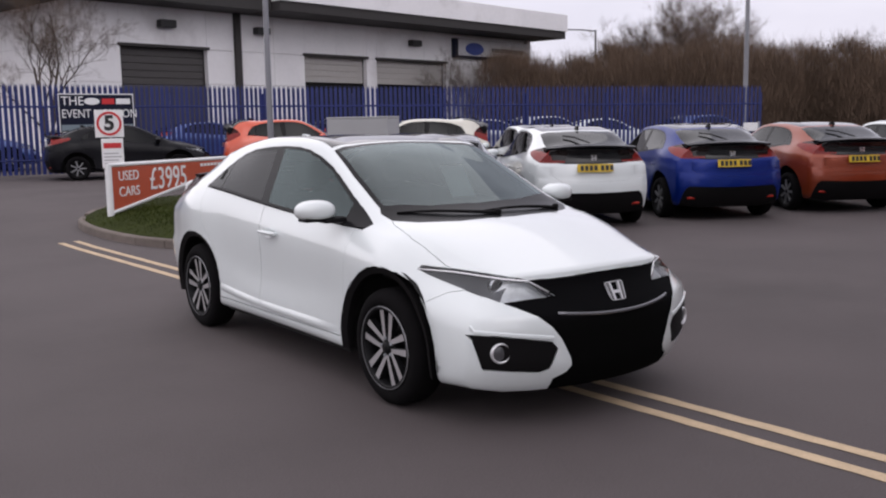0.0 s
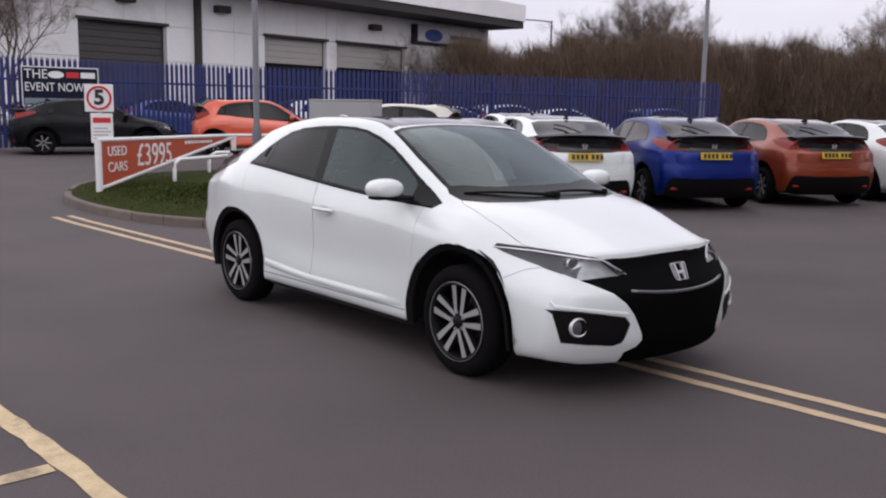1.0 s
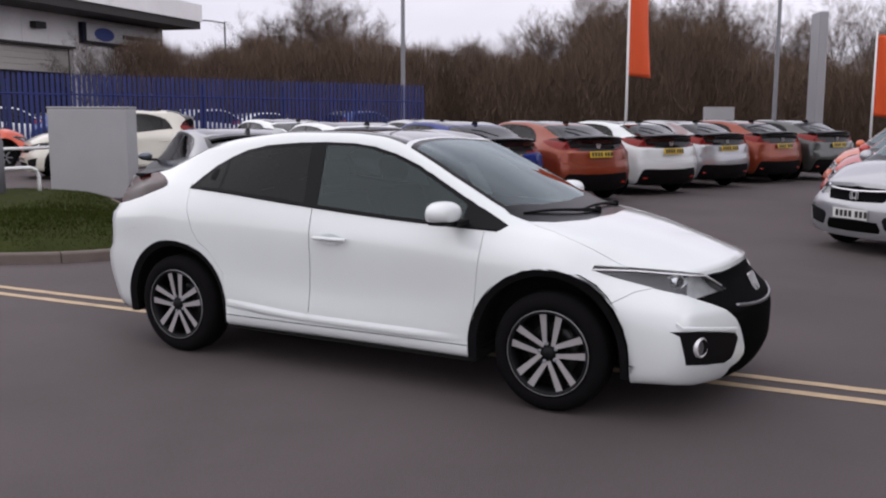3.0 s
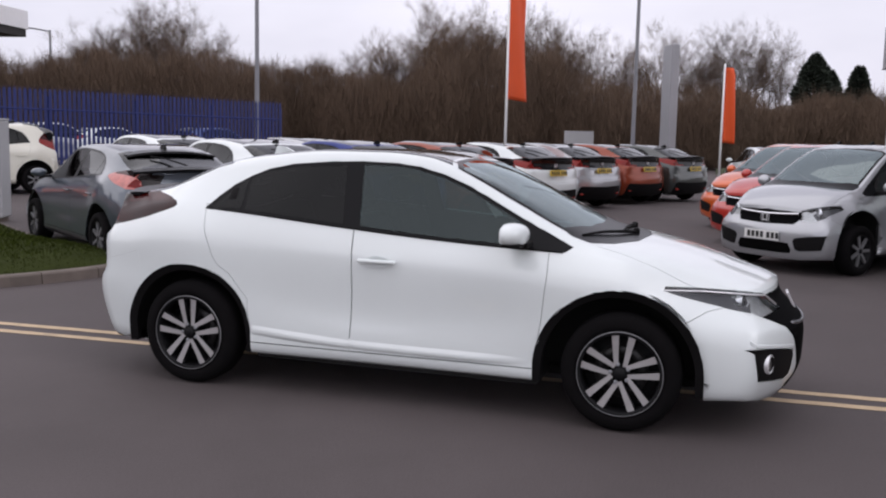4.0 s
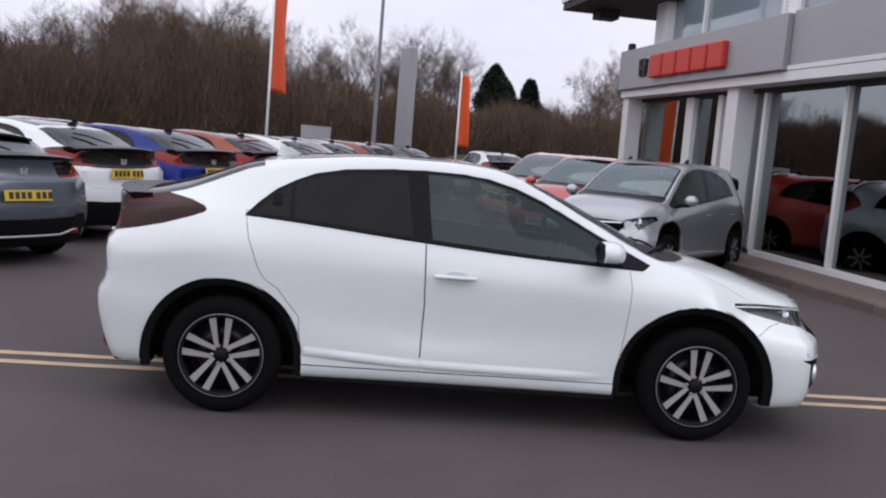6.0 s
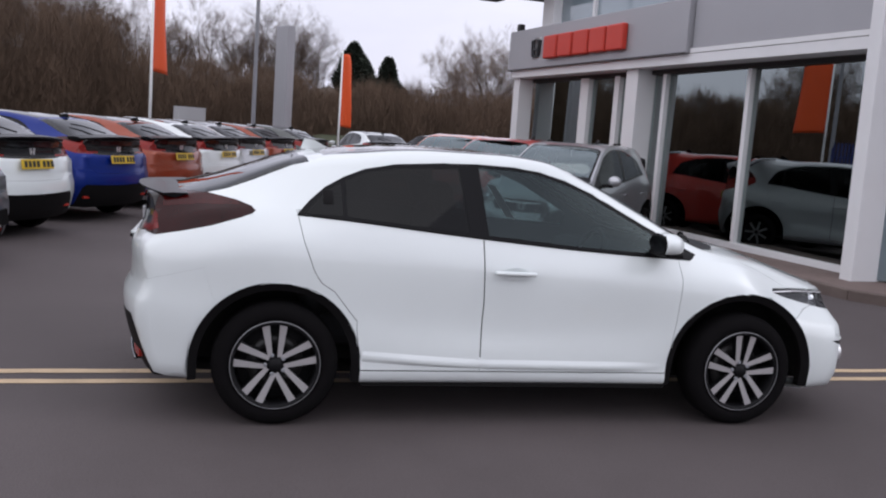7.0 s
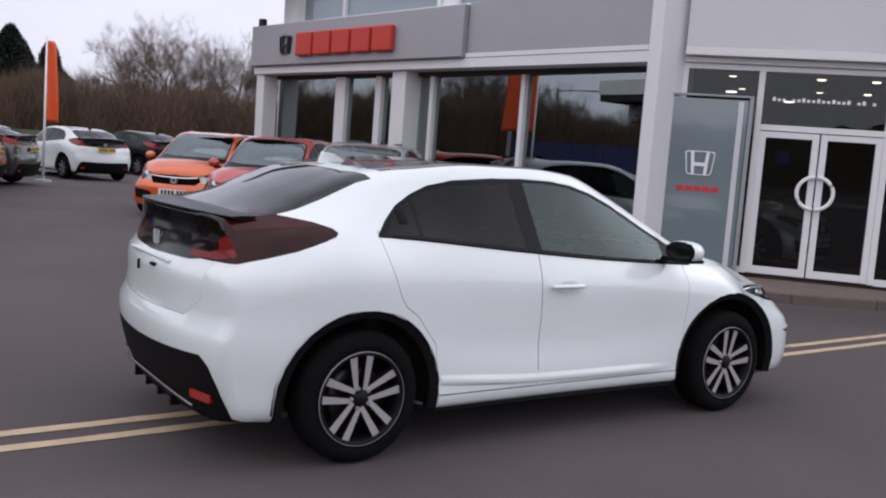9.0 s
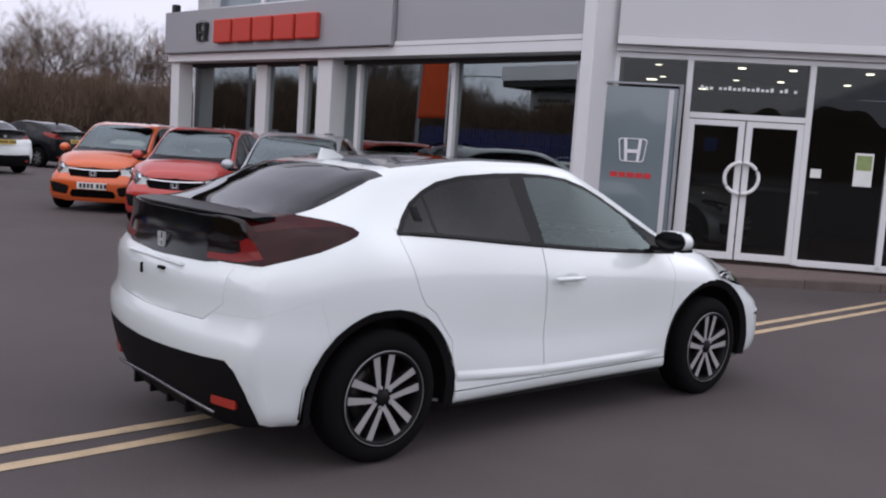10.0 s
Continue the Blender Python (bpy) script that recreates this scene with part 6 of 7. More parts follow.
for s0, s1 in ((0.33, 2.70), (2.78, 4.98), (5.06, 5.42), (5.80, 6.50), (6.66, 7.70), (8.02, 10.40)):
    o = sbox("window_pane", (s0 - 0.02, -0.006, 0.205), (s1 + 0.02, 0.006, 2.83), SHOP_GLASS, 0.0, label="large dark shop window pane", shadow=False)
    # the sheets sit a shade out of true in their frames
    o.matrix_basis = Matrix.Translation(((s0 + s1) / 2, G, 1.5)) @ Matrix.Rotation(radians(-1.7), 4, "Z") @ Matrix.Rotation(radians(0.5), 4, "X") @ Matrix.Translation((-(s0 + s1) / 2, 0, -1.5))
# upper storey, set back
sbox("upper_wall", (10.05, -0.95, 3.92), (10.60, -0.60, 7.0), WHITE_WALL, label="white upper pier")
sbox("upper_wall", (-0.3, -0.90, 3.90), (10.1, -0.70, 4.12), WHITE_WALL)
sbox("upper_wall", (-0.3, -0.90, 5.55), (10.1, -0.70, 7.0), WHITE_WALL)
for s in (2.0, 4.9, 5.4, 8.45):
    sbox("upper_mullion", (s - 0.05, -0.88, 4.12), (s + 0.05, -0.74, 5.55), WHITE_FRAME)
for s0, s1 in ((-0.3, 1.95), (2.05, 4.85), (5.45, 8.40), (8.50, 10.05)):
    sbox("upper_pane", (s0, -0.83, 4.12), (s1, -0.81, 5.55), SKY_GLASS, 0.0, label="pale reflective upper window")
sbox("upper_wall", (4.95, -0.86, 4.12), (5.35, -0.80, 5.55), WHITE_WALL)
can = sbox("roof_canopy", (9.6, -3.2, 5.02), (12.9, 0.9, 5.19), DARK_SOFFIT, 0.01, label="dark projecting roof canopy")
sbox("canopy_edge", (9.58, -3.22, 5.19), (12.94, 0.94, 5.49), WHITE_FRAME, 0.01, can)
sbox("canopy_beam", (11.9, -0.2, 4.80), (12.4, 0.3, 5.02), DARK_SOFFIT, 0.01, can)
sbox("fascia_lamp", (10.60, -0.2, 3.92), (10.75, -0.05, 4.12), SIGN_BLACK, 0.03, label="small dark lamp on the fascia")
# sign: five plain blocks and a round-cornered plaque
sg = part("sign_plaque", box((9.02, 0.0, 3.20), (9.48, 0.10, 3.74), 0.06), SIGN_WHITE, show, "white sign plaque")
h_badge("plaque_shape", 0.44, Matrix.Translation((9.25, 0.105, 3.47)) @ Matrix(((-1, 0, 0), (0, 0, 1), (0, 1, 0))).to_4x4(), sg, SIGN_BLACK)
for k in range(5):
    s = 8.72 - k * 0.655
    bm = bmesh.new()
    add_box(bm, (s - 0.575, 0.10, 3.22), (s, 0.22, 3.68), 0.03)
    part("sign_block", bm, RED_SIGN, show, "orange-red raised sign block")
# tall white pier at the corner
sbox("corner_pier", (-0.22, -0.75, 0.0), (-0.02, 0.06, 7.0), WHITE_FRAME, 0.012, label="tall white corner pier")
# inside
room = thing("showroom_interior", pose(7.95, -0.80, 0, 0, 0, 4.4), "dim showroom interior with grey floor and walls", "room", kind="structure")
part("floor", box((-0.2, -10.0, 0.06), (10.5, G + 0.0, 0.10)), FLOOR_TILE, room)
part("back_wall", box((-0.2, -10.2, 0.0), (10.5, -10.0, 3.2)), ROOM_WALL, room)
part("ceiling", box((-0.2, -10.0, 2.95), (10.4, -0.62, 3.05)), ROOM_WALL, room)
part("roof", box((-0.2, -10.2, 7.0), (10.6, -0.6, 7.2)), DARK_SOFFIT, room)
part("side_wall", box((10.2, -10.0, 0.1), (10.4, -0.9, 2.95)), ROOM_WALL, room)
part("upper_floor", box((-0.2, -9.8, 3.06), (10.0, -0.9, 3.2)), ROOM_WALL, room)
for x in (1.5, 4.5, 7.5):
    for y in (-2.4, -4.4, -6.4):
        part("downlight", spun([(0.0005, 0.0), (0.09, 0.0), (0.10, 0.01)], 16, Matrix.Translation((x, y, 2.93))), DOWNLIGHT, room, "small warm ceiling downlight")
# cars inside
c = repaint(copy_thing(hatch_proto, show.matrix_basis @ pose(4.3, -3.3, 0.10, 0, 0, 20)), P_RUBY, "dark red hatchback inside the showroom")
c["group"] = "cars inside the showroom"
c = repaint(copy_thing(small_proto, show.matrix_basis @ pose(0.9, -3.0, 0.10, 0, 0, 188)), P_SILVER, "silver small car inside the showroom", P_SILVER)
c["group"] = "cars inside the showroom"

# entrance wing, turned towards the yard
wing = thing("entrance_wing", pose(7.0, -2.0, 0, 0, 0, 38), "glazed entrance wing with white double doors", "building")


def wbox(name, lo, hi, material, bevel=0.006, parent=None, label="", shadow=True):
    o = part(name, box(lo, hi, bevel), material, parent or wing, label)
    o.visible_shadow = shadow
    return o


wbox("fascia", (-9.0, -0.3, 3.16), (1.02, 0.22, 7.0), PALE_PANEL, 0.01, label="pale grey upper panel")
wbox("fascia_trim", (-9.0, 0.0, 3.04), (1.02, 0.25, 3.155), WHITE_FRAME, label="white trim under the panel")
wbox("soffit", (-9.0, -0.25, 2.96), (1.02, 0.10, 3.035), WHITE_FRAME)
wbox("head_frame", (-9.0, -0.05, 2.88), (1.02, 0.04, 2.955), WHITE_FRAME)
wbox("jamb", (0.96, -0.06, 0.15), (1.06, 0.06, 2.88), WHITE_FRAME)
for s in (0.0, -1.62, -2.72, -4.0, -5.2, -6.5):
    wbox("mullion", (s - 0.04, -0.05, 0.16), (s + 0.04, 0.05, 2.88), WHITE_FRAME)
wbox("transom", (-1.58, -0.04, 2.10), (-0.04, 0.05, 2.18), WHITE_FRAME)
wbox("sill", (-9.0, -0.05, 0.15), (-1.66, 0.05, 0.24), WHITE_FRAME)
wbox("sill", (0.04, -0.05, 0.15), (0.96, 0.05, 0.24), WHITE_FRAME)
for s0, s1, z0, z1 in ((0.04, 0.96, 0.24, 2.88), (-1.58, -0.04, 2.18, 2.88), (-2.68, -1.66, 0.24, 2.88), (-3.96, -2.76, 0.24, 2.88), (-5.16, -4.04, 0.24, 2.88), (-6.46, -5.24, 0.24, 2.88), (-9.0, -6.54, 0.24, 2.88)):
    wbox("window_pane", (s0, -0.006, z0), (s1, 0.006, z1), WING_GLASS, 0.0, label="dark glazing", shadow=False)
for k, (s0, s1) in enumerate(((-0.80, -0.04), (-1.58, -0.82))):
    d = wbox("door", (s0, -0.03, 0.17), (s0 + 0.085, 0.04, 2.09), WHITE_FRAME, label="white framed glass door leaf")
    wbox("stile", (s1 - 0.085, -0.03, 0.17), (s1, 0.04, 2.09), WHITE_FRAME, parent=d)
    wbox("rail", (s0 + 0.085, -0.03, 0.17), (s1 - 0.085, 0.04, 0.27), WHITE_FRAME, parent=d)
    wbox("rail", (s0 + 0.085, -0.03, 2.01), (s1 - 0.085, 0.04, 2.09), WHITE_FRAME, parent=d)
    wbox("door_pane", (s0 + 0.085, -0.006, 0.27), (s1 - 0.085, 0.006, 2.01), WING_GLASS, 0.0, d, "door glass", False)
    half = [(-0.81 + 0.215 * math.cos(a) + (0.012 if k == 0 else -0.012), 0.085, 1.31 + 0.215 * math.sin(a)) for a in np.linspace(-math.pi / 2, math.pi / 2, 15) + (0 if k == 0 else math.pi)]
    part("ring_handle", tube(half, 0.026, 10), SIGN_WHITE, d, "white half-ring pull handle", smooth=True)
for k in range(21):
    if k not in (3, 16, 19):
        part("lettering_bar", box((-0.16 - k * 0.062, 0.008, 2.50), (-0.16 - k * 0.062 - 0.040, 0.012, 2.535 + 0.018 * (k % 3 == 0))), SIGN_WHITE, wing, "white lettering above the doors")
wbox("poster", (-2.52, 0.010, 1.30), (-2.28, 0.016, 1.75), PAPER, 0.002, label="small paper poster on the glass")
wbox("poster_picture", (-2.50, 0.017, 1.52), (-2.30, 0.020, 1.72), mat("poster_green", (0.25, 0.32, 0.12), var=0.2, scale=12.0), 0.001)
wbox("sticker", (-1.86, 0.010, 1.38), (-1.72, 0.014, 1.50), PAPER, 0.001)
wbox("blue_notice", (-0.46, -0.02, 1.66), (-0.28, -0.012, 1.84), SIGN_BLUE, 0.002)
lobby = thing("entrance_lobby", wing.matrix_basis.copy(), "dim entrance lobby with dark walls and downlights", "room", kind="structure")
part("floor", box((-9.0, -7.0, 0.05), (1.0, -0.06, 0.09)), FLOOR_TILE, lobby)
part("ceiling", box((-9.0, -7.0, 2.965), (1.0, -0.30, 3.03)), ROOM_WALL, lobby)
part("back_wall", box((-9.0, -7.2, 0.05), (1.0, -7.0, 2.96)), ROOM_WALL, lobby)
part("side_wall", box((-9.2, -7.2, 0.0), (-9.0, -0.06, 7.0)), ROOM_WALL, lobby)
part("roof", box((-9.2, -7.2, 7.0), (1.0, -0.3, 7.15)), DARK_SOFFIT, lobby)
for x in (0.5, -0.75, -1.5, -2.6, -3.4, -4.8):
    for y in (-1.5, -3.6):
        part("downlight", spun([(0.0005, 0.0), (0.05, 0.0), (0.065, 0.012)], 16, Matrix.Translation((x + 0.1 * y, y, 2.945))), DOWNLIGHT, lobby, "small warm ceiling downlight")
desk = thing("reception_desk", wing.matrix_basis @ pose(-1.5, -3.6, 0.09), "grey reception desk inside the entrance", "desk")
part("top", box((-1.1, -0.35, 0.98), (1.0, 0.35, 1.03), 0.01), GREY_PANEL, desk)
part("front_panel", box((-1.05, 0.24, 0.0), (0.95, 0.30, 0.975), 0.008), ROLLER_DARK, desk)
part("side_panel", box((-1.05, -0.30, 0.0), (-1.0, 0.235, 0.975), 0.008), ROLLER_DARK, desk)
part("side_panel", box((0.90, -0.30, 0.0), (0.95, 0.235, 0.975), 0.008), ROLLER_DARK, desk)
# free-standing glass panel beside the doors
gp = thing("glass_display_panel", wing.matrix_basis @ pose(0, 0, 0), "tall blue-grey glass display panel with badge", "sign")
part("panel", box((0.14, 0.16, 0.12), (1.30, 0.20, 2.47), 0.006), FROSTED, gp)
part("light_band", box((0.20, 0.203, 0.14), (0.27, 0.206, 2.45), 0.001), PALE_PANEL, gp, "pale vertical band along the glass")
part("frame_strip", box((0.08, 0.14, 0.12), (0.135, 0.22, 2.50), 0.006), STEEL, gp)
part("frame_strip", box((1.305, 0.14, 0.12), (1.34, 0.22, 2.50), 0.006), STEEL, gp)
part("frame_strip", box((0.08, 0.14, 2.50), (1.34, 0.22, 2.53), 0.006), STEEL, gp)
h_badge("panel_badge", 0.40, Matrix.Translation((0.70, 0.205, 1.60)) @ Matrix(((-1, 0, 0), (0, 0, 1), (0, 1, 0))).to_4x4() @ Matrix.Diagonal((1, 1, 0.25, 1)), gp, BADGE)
for k in range(5):
    part("lettering_bar", box((0.42 + k * 0.115, 0.203, 1.22), (0.515 + k * 0.115, 0.207, 1.29)), SIGN_RED, gp)

# paved strip along the building
pav = bmesh.new()
out = [Vector((19.2, 0.75)), Vector((7.0, -0.15)), Vector((5.6, -1.05)), Vector((4.4, -2.7)), Vector((1.0, -6.0)), Vector((1.0, -14.0)), Vector((19.6, -12.0))]
add_prism(pav, [(p.x, p.y) for p in out][::-1], 0.125, Matrix.Translation((0, 0, -0.02)))
bmesh.ops.recalc_face_normals(pav, faces=pav.faces)
tagged(mesh_object("pavement", pav, PAVING, smooth=False), "brown paved strip along the showroom front", "pavement", kind="structure")
pk = thing("pavement_kerb", pose(0, 0, 0), "brown concrete kerb edging the paved strip", "kerb", kind="structure")
for a, b in zip(out[:4], out[1:5]):
    d = (b - a)
    n = max(1, round(d.length / 0.9))
    for k in range(n):
        p, q = a + d * k / n, a + d * (k + 1) / n
        u = (q - p).normalized()
        part("kerb_stone", box((0.004, -0.02, -0.02), ((q - p).length - 0.004, 0.10, 0.118), 0.012, Matrix.Translation((*p, 0)) @ Matrix.Rotation(math.atan2(u.y, u.x), 4, "Z")), BROWN_KERB, pk)

# ---- workshop building across the fence ----
FX = pose(41.97, 42.88, 0.35, 0, 0, 9.2)
ws = thing("workshop_building", FX, "white clad workshop building with roller doors and flat roof", "building")


def fbox(name, lo, hi, material, bevel=0.0, parent=None, label=""):
    return part(name, box(lo, hi, bevel), material, parent or ws, label)


doors = ((-28.1, -23.9, ROLLER_DARK), (-18.3, -14.1, ROLLER_PALE), (-13.35, -7.8, ROLLER_PALE))
segs = [(-30.0, -28.1), (-23.9, -18.3), (-14.1, -13.35), (-7.8, 0.0)]
for a, b in segs:
    n = max(1, round((b - a) / 1.9))
    for k in range(n):
        for z0, z1 in ((0.0, 1.55), (1.56, 3.10), (3.11, 4.62), (4.63, 6.3)):
            x0, x1 = a + (b - a) * k / n, a + (b - a) * (k + 1) / n
            fbox("wall_panel", (x0 + 0.008, -0.02, z0), (x1 - 0.008, 0.25, z1 - 0.008), WHITE_WALL)
for a, b, m_ in doors:
    n = max(1, round((b - a) / 1.9))
    for k in range(n):
        fbox("wall_panel", (a + (b - a) * k / n + 0.008, -0.02, 4.63), (a + (b - a) * (k + 1) / n - 0.008, 0.25, 6.3), WHITE_WALL)
    foot = 0 if m_ is ROLLER_DARK else 11  # the pale shutters hang part open
    dr = fbox("roller_door", (a, 0.32, 0.05 + foot * 0.30), (b, 0.40, 4.62), m_, label="roller shutter door")
    for k in range(foot, 15):
        fbox("slat", (a + 0.05, 0.28, 0.05 + k * 0.30), (b - 0.05, 0.325, 0.31 + k * 0.30), m_, 0.012, dr)
    fbox("door_head", (a - 0.1, -0.10, 4.60), (b + 0.1, 0.30, 4.72), DARK_SOFFIT, 0.0, dr)
# near-black sheet behind joints and open doorways, painted for the unlit inside
for a, b in ((-30.0, -28.1), (-28.1, -23.9), (-23.9, 0)):
    fbox("backing_wall", (a, 0.45, 0.0), (b, 0.6, 6.3), DARK_LINER)
fbox("side_wall", (0.01, 0.0, 0.0), (0.2, 18.0, 6.3), WHITE_WALL)
for k in range(9):
    for z0, z1 in ((0.0, 1.55), (1.56, 3.10), (3.11, 4.62), (4.63, 6.3)):
        fbox("wall_panel", (-30.25, 0.26 + 2.0 * k, z0), (-30.0, 2.245 + 2.0 * k, z1 - 0.008), WHITE_WALL)
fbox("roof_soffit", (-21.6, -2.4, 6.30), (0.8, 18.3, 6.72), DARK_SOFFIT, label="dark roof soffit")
fbox("roof_edge", (-21.6, -2.5, 6.73), (0.9, 18.4, 7.75), WHITE_WALL, 0.02, label="pale roof edge")
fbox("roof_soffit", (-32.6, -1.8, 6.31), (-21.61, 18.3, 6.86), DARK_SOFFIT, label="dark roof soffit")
fbox("roof_edge", (-32.7, -1.9, 6.87), (-21.61, 18.4, 8.0), WHITE_WALL, 0.02, label="pale roof edge")
fbox("corner_post", (-0.35, -0.25, 0.0), (0.05, -0.03, 6.3), WHITE_FRAME)
fbox("downpipe", (-22.45, -0.22, 0.0), (-22.15, -0.03, 6.3), DARK_SOFFIT)
for s in (-26.0, -21.0, -10.6):
    fbox("flood_light", (s - 0.38, -0.45, 5.42), (s + 0.38, -0.05, 5.75), SIGN_BLACK, 0.05, label="black floodlight")
sn = fbox("sign_panel", (-7.35, -0.32, 4.95), (-0.42, -0.05, 6.05), SIGN_NAVY, 0.02, label="dark framed sign panel")
fbox("sign_face", (-7.05, -0.34, 5.10), (-0.46, -0.325, 6.03), PALE_PANEL, 0.0, sn)
sb = bmesh.new()
bmesh.ops.create_circle(sb, cap_ends=True, segments=28, radius=1.0, matrix=Matrix.Translation((-5.6, -0.352, 5.5)) @ UPR @ Matrix.Diagonal((0.85, 0.36, 1, 1)))
part("badge_oval", sb, SIGN_BLUE, sn)
for k in range(12):
    fbox("lettering_bar", (-4.0 + k * 0.27, -0.36, 5.38), (-3.80 + k * 0.27, -0.345, 5.62), PLATE_INK, 0.0, sn)

# ---- trees ----
def add_branch(vs, fs, p, d, length, r, rng, level, tips, levels):
    """A tapering, wandering limb and its children, as three-sided tubes."""
    n = 4 if level < 2 else 3
    pts, rad = [p.copy()], [r]
    for k in range(n):
        d = (d + Vector(rng.normal(0, 0.10 + 0.04 * level, 3)) + Vector((0, 0, 0.05))).normalized()
        p = p + d * (length / n)
        pts.append(p.copy())
        rad.append(r * (1 - 0.62 * (k + 1) / n))
    sides = 5 if level == 0 else 3
    base = len(vs)
    for q, rr in zip(pts, rad):
        a = d.orthogonal().normalized()
        b = d.cross(a)
        for k in range(sides):
            t = k * math.tau / sides
            vs.append(tuple(q + rr * (math.cos(t) * a + math.sin(t) * b)))
    for i in range(n):
        for k in range(sides):
            k2 = (k + 1) % sides
            fs.append((base + i * sides + k, base + i * sides + k2, base + (i + 1) * sides + k2, base + (i + 1) * sides + k))
    if level >= levels:
        tips.append((pts[-1], d))
        tips.append((pts[-2], d))
        return
    kids = 5 if level == 0 else 4
    for i in range(kids):
        at = 0.35 + 0.65 * (i + rng.random()) / kids
        j = min(int(at * n), n - 1)
        q = pts[j].lerp(pts[j + 1], at * n - j)
        out = Vector(rng.normal(0, 1, 3))
        out = (out - out.dot(d) * d).normalized()
        nd = (d * (0.75 + 0.3 * rng.random()) + out * (0.55 + 0.3 * rng.random()) + Vector((0, 0, 0.18))).normalized()
        add_branch(vs, fs, q, nd, length * (0.52 + 0.16 * rng.random()), rad[j] * 0.62, rng, level + 1, tips, levels)


def twig_mesh(name, tips, rng, per, length, width, material):
    vs, fs = [], []
    for p, d in tips:
        for _ in range(per):
            e = (d + Vector(rng.normal(0, 0.42, 3)) + Vector((0, 0, 0.30))).normalized()
            q = p - d * length * rng.random() * 0.9 + Vector(rng.normal(0, 0.08, 3))
            s = e.cross(Vector(rng.normal(0, 1, 3))).normalized() * width * (0.6 + 0.8 * rng.random())
            t = q + e * length * (0.5 + rng.random())
            k = len(vs)
            vs += [tuple(q - s), tuple(q + s), tuple(t)]
            fs.append((k, k + 1, k + 2))
    me = bpy.data.meshes.new(name)
    me.from_pydata(vs, [], fs)
    me.materials.append(material)
    return me


def bare_tree(name, h, seed, levels, per, twig_mat, label, spread=0.0, trunks=1, width=0.0045):
    rng = np.random.default_rng(seed)
    tree = thing(name, pose(0, 0, 0), label, "tree", "bare winter trees beyond the yard")
    vs, fs, tips = [], [], []
    for k in range(trunks):
        a = rng.random() * math.tau
        lean = Vector((math.cos(a) * spread, math.sin(a) * spread, 1)).normalized()
        add_branch(vs, fs, Vector((math.cos(a) * spread * 1.2, math.sin(a) * spread * 1.2, -0.2)), lean, h * (0.55 + 0.1 * rng.random()), h * 0.016, rng, 0, tips, levels)
    me = bpy.data.meshes.new("trunk")
    me.from_pydata(vs, [], fs)
    me.materials.append(BARK)
    o = new("trunk", me)
    o.parent = tree
    o = new("crown", twig_mesh("crown", tips, rng, per, h * 0.060, width, twig_mat))
    o.parent = tree
    o["label"] = "crown of fine bare twigs"
    return tree


def polar(az, r):
    cy = float(np.interp(az, (45, 55, 64, 75, 90, 100, 108, 116, 180, 360), (0.0, 0.5, 1.8, 4.2, 4.8, 6.0, 7.6, 9.0, 5.0, 5.0)))
    return r * math.sin(radians(az)) - 1.2, r * math.cos(radians(az)) + cy


protos = [
    bare_tree("bare_tree", 10, 1, 4, 8, TWIG, "tall bare brown tree beyond the yard", 0.10, 2),
    bare_tree("bare_tree", 10, 2, 4, 9, TWIG_PALE, "slender pale bare tree beyond the yard", 0.16, 3),
    bare_tree("bare_tree", 10, 3, 4, 8, TWIG, "bushy bare brown tree beyond the yard", 0.32, 4, 0.005),
]
# where each one stands: azimuth, distance, height, kind
SPOTS = [
    (45.5, 66, 6.0, 2), (48.5, 70, 5.2, 2), (51, 62, 6.6, 2), (52.8, 60, 7.4, 2), (54.8, 64, 9.6, 1), (55.8, 66, 8.8, 1), (57, 60, 6.8, 2), (59.5, 66, 5.8, 2), (62, 70, 6.0, 0), (65, 72, 6.4, 0),
    (68, 68, 6.4, 0), (70.2, 66, 8.0, 1), (71.6, 66, 8.4, 1), (73.5, 64, 7.4, 0), (75.2, 62, 10.0, 1), (76.2, 60, 9.6, 2), (78.2, 60, 9.0, 2), (80, 62, 9.2, 2), (82, 66, 8.6, 0), (84.2, 68, 8.4, 0),
    (86.4, 66, 8.2, 1), (88.5, 66, 8.8, 0), (90.6, 68, 8.6, 1), (92.4, 66, 8.8, 0), (94.2, 66, 9.0, 1), (95.6, 70, 8.2, 0), (106.2, 72, 8.6, 1), (107.8, 70, 9.4, 1), (109.5, 76, 7.2, 0), (111.5, 70, 8.4, 1), (113.2, 72, 8.0, 0), (115, 70, 8.4, 1), (117.5, 72, 8.8, 0),
]
rng = np.random.default_rng(5)
used = set()
for az, r, h, k in SPOTS:
    x, y = polar(az, r)
    z = min(rise(x, y), 0.5)
    m = pose(x, y, z, 0, 0, rng.random() * 360) @ Matrix.Diagonal((h / 11, h / 11, h / 11.0, 1))
    if k in used:
        c = copy_thing(protos[k], Matrix())
        c.matrix_basis = m
    else:
        used.add(k)
        protos[k].matrix_basis = m
# small bare trees by the workshop
for x, y, h in ((9.9, 33.7, 6.2), (33.0, 39.5, 4.6)):
    c = copy_thing(protos[0], Matrix())
    c.matrix_basis = pose(x, y, rise(x, y), 0, 0, 40 * x) @ Matrix.Diagonal((h / 11, h / 11, h / 11, 1))
    c["label"] = "small bare tree in front of the workshop"


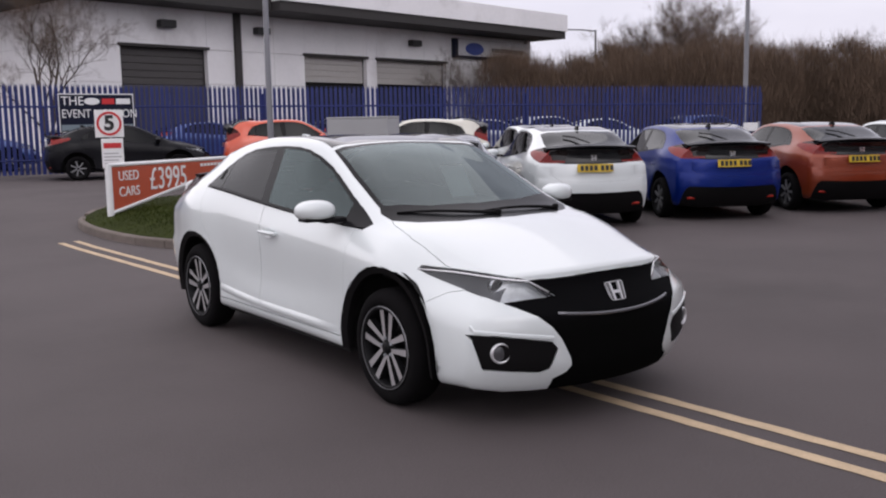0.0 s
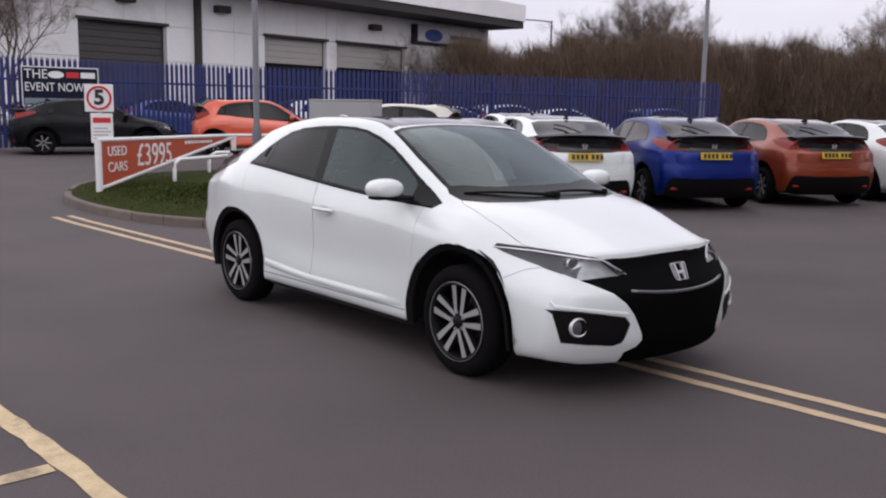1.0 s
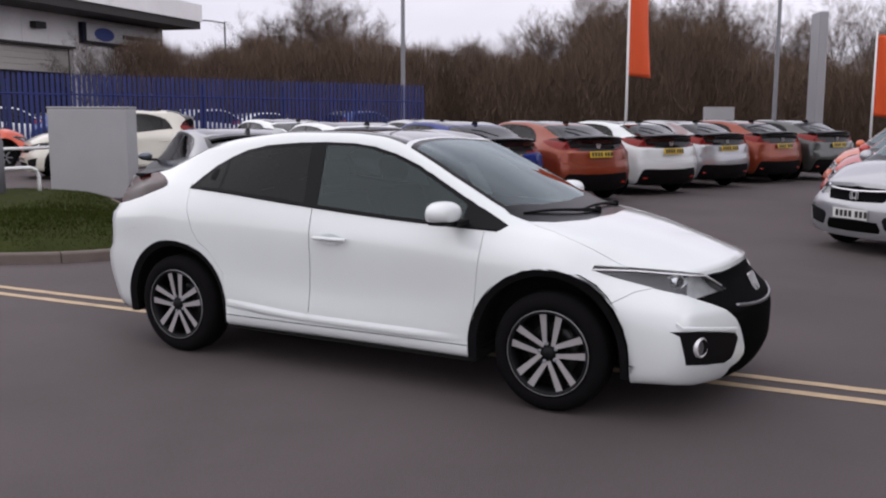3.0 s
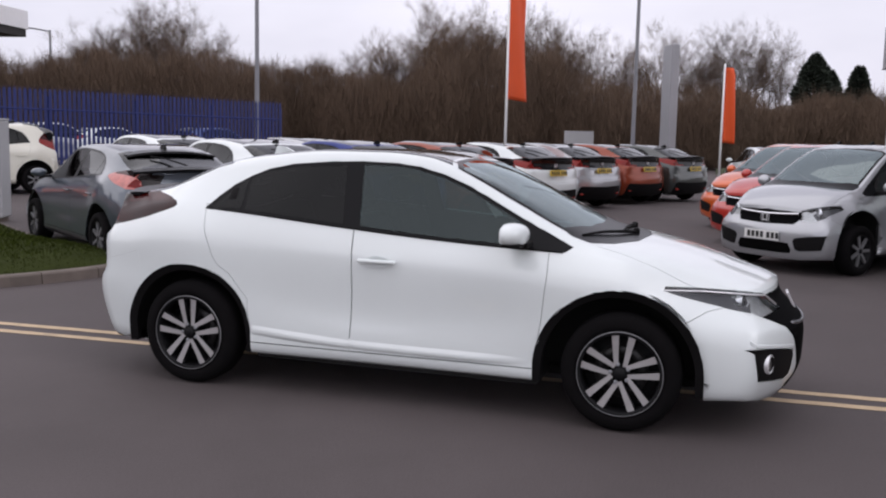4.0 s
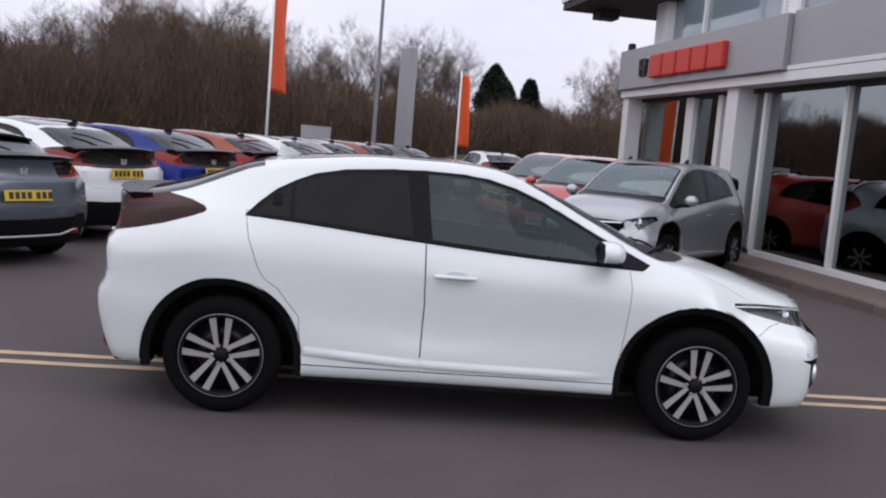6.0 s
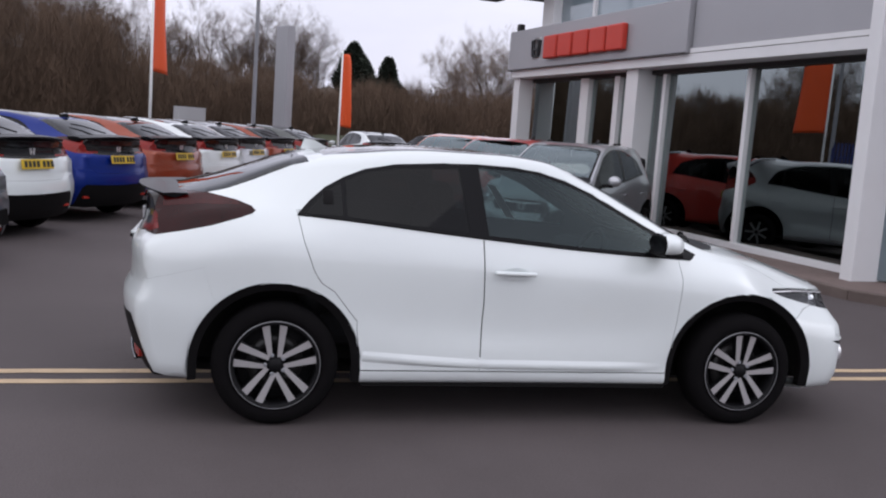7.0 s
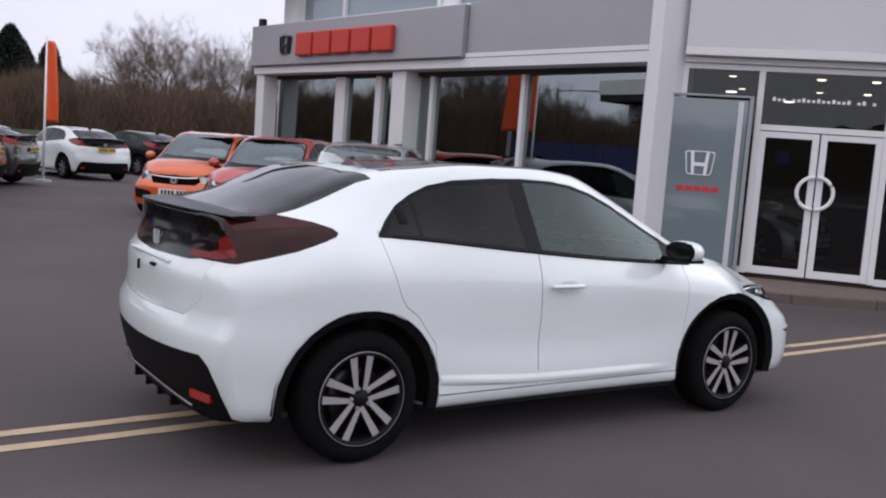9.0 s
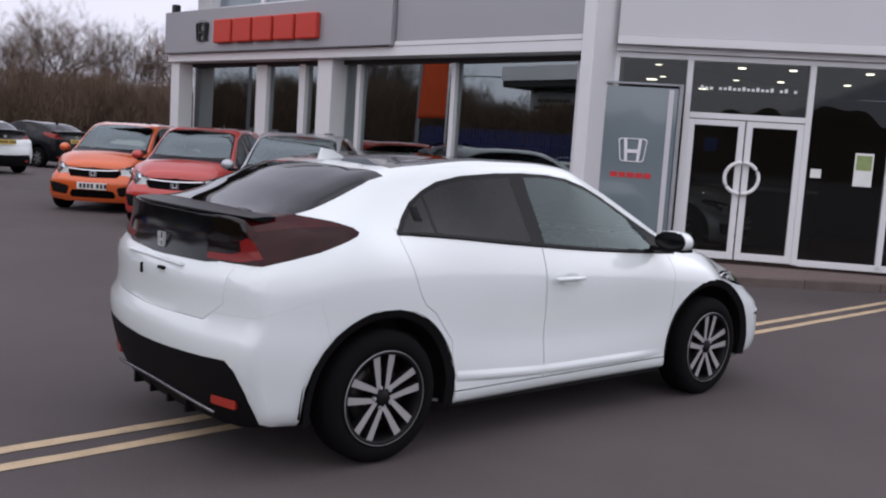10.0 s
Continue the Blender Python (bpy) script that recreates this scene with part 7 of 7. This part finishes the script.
def conifer(x, y, h, seed):
    rng = np.random.default_rng(seed)
    t = thing("conifer_tree", pose(x, y, 0.2), "dark green conifer beyond the yard", "tree", "dark conifers")
    part("trunk", tube([(0, 0, -0.2), (0, 0, h * 0.9)], [0.22, 0.04], 7), BARK, t)
    vs, fs = [], []
    for _ in range(5200):
        u = rng.random() ** 0.75
        z = h * (0.08 + 0.92 * u)
        lump = 1 + 0.25 * math.sin(9 * u + seed) + 0.15 * math.sin(23 * u)
        r = (1 - u) ** 0.7 * h * 0.30 * lump * (0.45 + 0.6 * rng.random())
        a = rng.random() * math.tau
        p = Vector((r * math.cos(a), r * math.sin(a), z))
        e = Vector((math.cos(a), math.sin(a), 0.25)) + Vector(rng.normal(0, 0.5, 3))
        e = e.normalized() * 0.38
        s = e.cross(Vector(rng.normal(0, 1, 3))).normalized() * 0.10
        k = len(vs)
        vs += [tuple(p - s), tuple(p + s), tuple(p + e)]
        fs.append((k, k + 1, k + 2))
    me = bpy.data.meshes.new("crown")
    me.from_pydata(vs, [], fs)
    me.materials.append(CONIFER)
    o = new("crown", me)
    o.parent = t
    o["label"] = "dense dark needles"


for az, r, h, seed in ((98.3, 62, 6.8, 1), (99.1, 64, 5.9, 2), (100.8, 66, 6.3, 3)):
    conifer(*polar(az, r), h, seed)

# dense thicket of bare scrub in front of the trees
rng = np.random.default_rng(21)
vs = []
az = 43.0
while az < 122:
    tall = 4.4 if az < 66 else 3.8 if az < 69 else 4.4 if az < 73 else 6.0 if az < 84 else 4.1 if az < 95 else 3.2
    for r in (51.0, 53.5, 56.0, 58.5):
        r += rng.random() * 2.5
        x, y = polar(az + rng.normal(0, 0.6), r)
        z0 = min(rise(x, y), 0.5)
        h = 1.08 * tall * (0.72 + 0.4 * rng.random())
        n = 2600
        u = rng.random(n) ** 0.8
        wide = 1.9 * np.sqrt(np.maximum(0.05, 1 - (u - 0.35) ** 2 / 0.45))
        ta, tr = rng.random(n) * math.tau, np.sqrt(rng.random(n)) * wide
        foot = np.stack((x + tr * np.cos(ta), y + tr * np.sin(ta), z0 + h * u), 1)
        reach = np.stack((rng.normal(0, 0.36, n), rng.normal(0, 0.36, n), 0.5 + 0.6 * rng.random(n)), 1) * (0.45 + 0.75 * rng.random(n))[:, None]
        w, t = 0.005 + 0.008 * rng.random(n), rng.random(n) * math.tau
        across = np.stack((w * np.cos(t), w * np.sin(t), 0 * t), 1)
        vs.append(np.stack((foot - across, foot + across, foot + reach), 1).reshape(-1, 3))
    az += 1.75
me = bpy.data.meshes.new("thicket")
vs = np.concatenate(vs)
me.from_pydata(vs.tolist(), [], np.arange(len(vs)).reshape(-1, 3).tolist())
me.materials.append(TWIG)
tagged(new("thicket", me), "dense brown thicket of bare winter scrub", "hedge", kind="stuff")


# scrub bank and far hills
def bank(name, r0, r1, a0, a1, height, material, label, seed, rough):
    bm = bmesh.new()
    rows = []
    n = int((a1 - a0) / 0.6)
    for i in range(n + 1):
        a = a0 + (a1 - a0) * i / n
        row = []
        for j in range(9):
            t = j / 8
            x, y = polar(a, r0 + (r1 - r0) * t)
            h = height(a) * math.sin(math.pi * min(t * 0.62, 0.5)) if t < 0.8 else height(a) * (1 - (t - 0.8) * 2)
            h += rough * noise.noise(Vector((x * 0.25 + seed, y * 0.25, seed)))
            row.append(bm.verts.new((x, y, (-0.1 if j == 0 else h + 0.2))))
        rows.append(row)
    for a, b in zip(rows, rows[1:]):
        for j in range(8):
            bm.faces.new((a[j], a[j + 1], b[j + 1], b[j]))
    tagged(mesh_object(name, bm, material), label, "hill", kind="structure")


bank("scrub_bank", 59, 70, 40, 126, lambda a: 4.2 if a < 66 else 3.6 if a < 73 else 4.9 if a < 84 else 3.8 if a < 95 else 2.7, SCRUB, "brown scrub-covered bank behind the yard", 3.0, 1.3)
bank("grass_bank", 46, 52, 93, 104, lambda a: 0.9 * smoothstep(93, 96, a) * (1 - smoothstep(101, 104, a)), FAR_GRASS, "low grassy bank beyond the cars", 5.0, 0.15)
# added out of view, so glass and paint reflect a dark horizon
bank("far_treeline", 62, 80, 122, 404, lambda a: 6.2 + 0.5 * math.sin(a * 0.23) + 0.4 * math.sin(a * 1.9), SCRUB, "brown wooded bank closing the yard behind", 12.0, 2.0)
bank("far_hill", 320, 520, 30, 150, lambda a: 15 + 5 * math.sin(a * 0.21), SCRUB, "far wooded hill on the horizon", 8.0, 4.0)
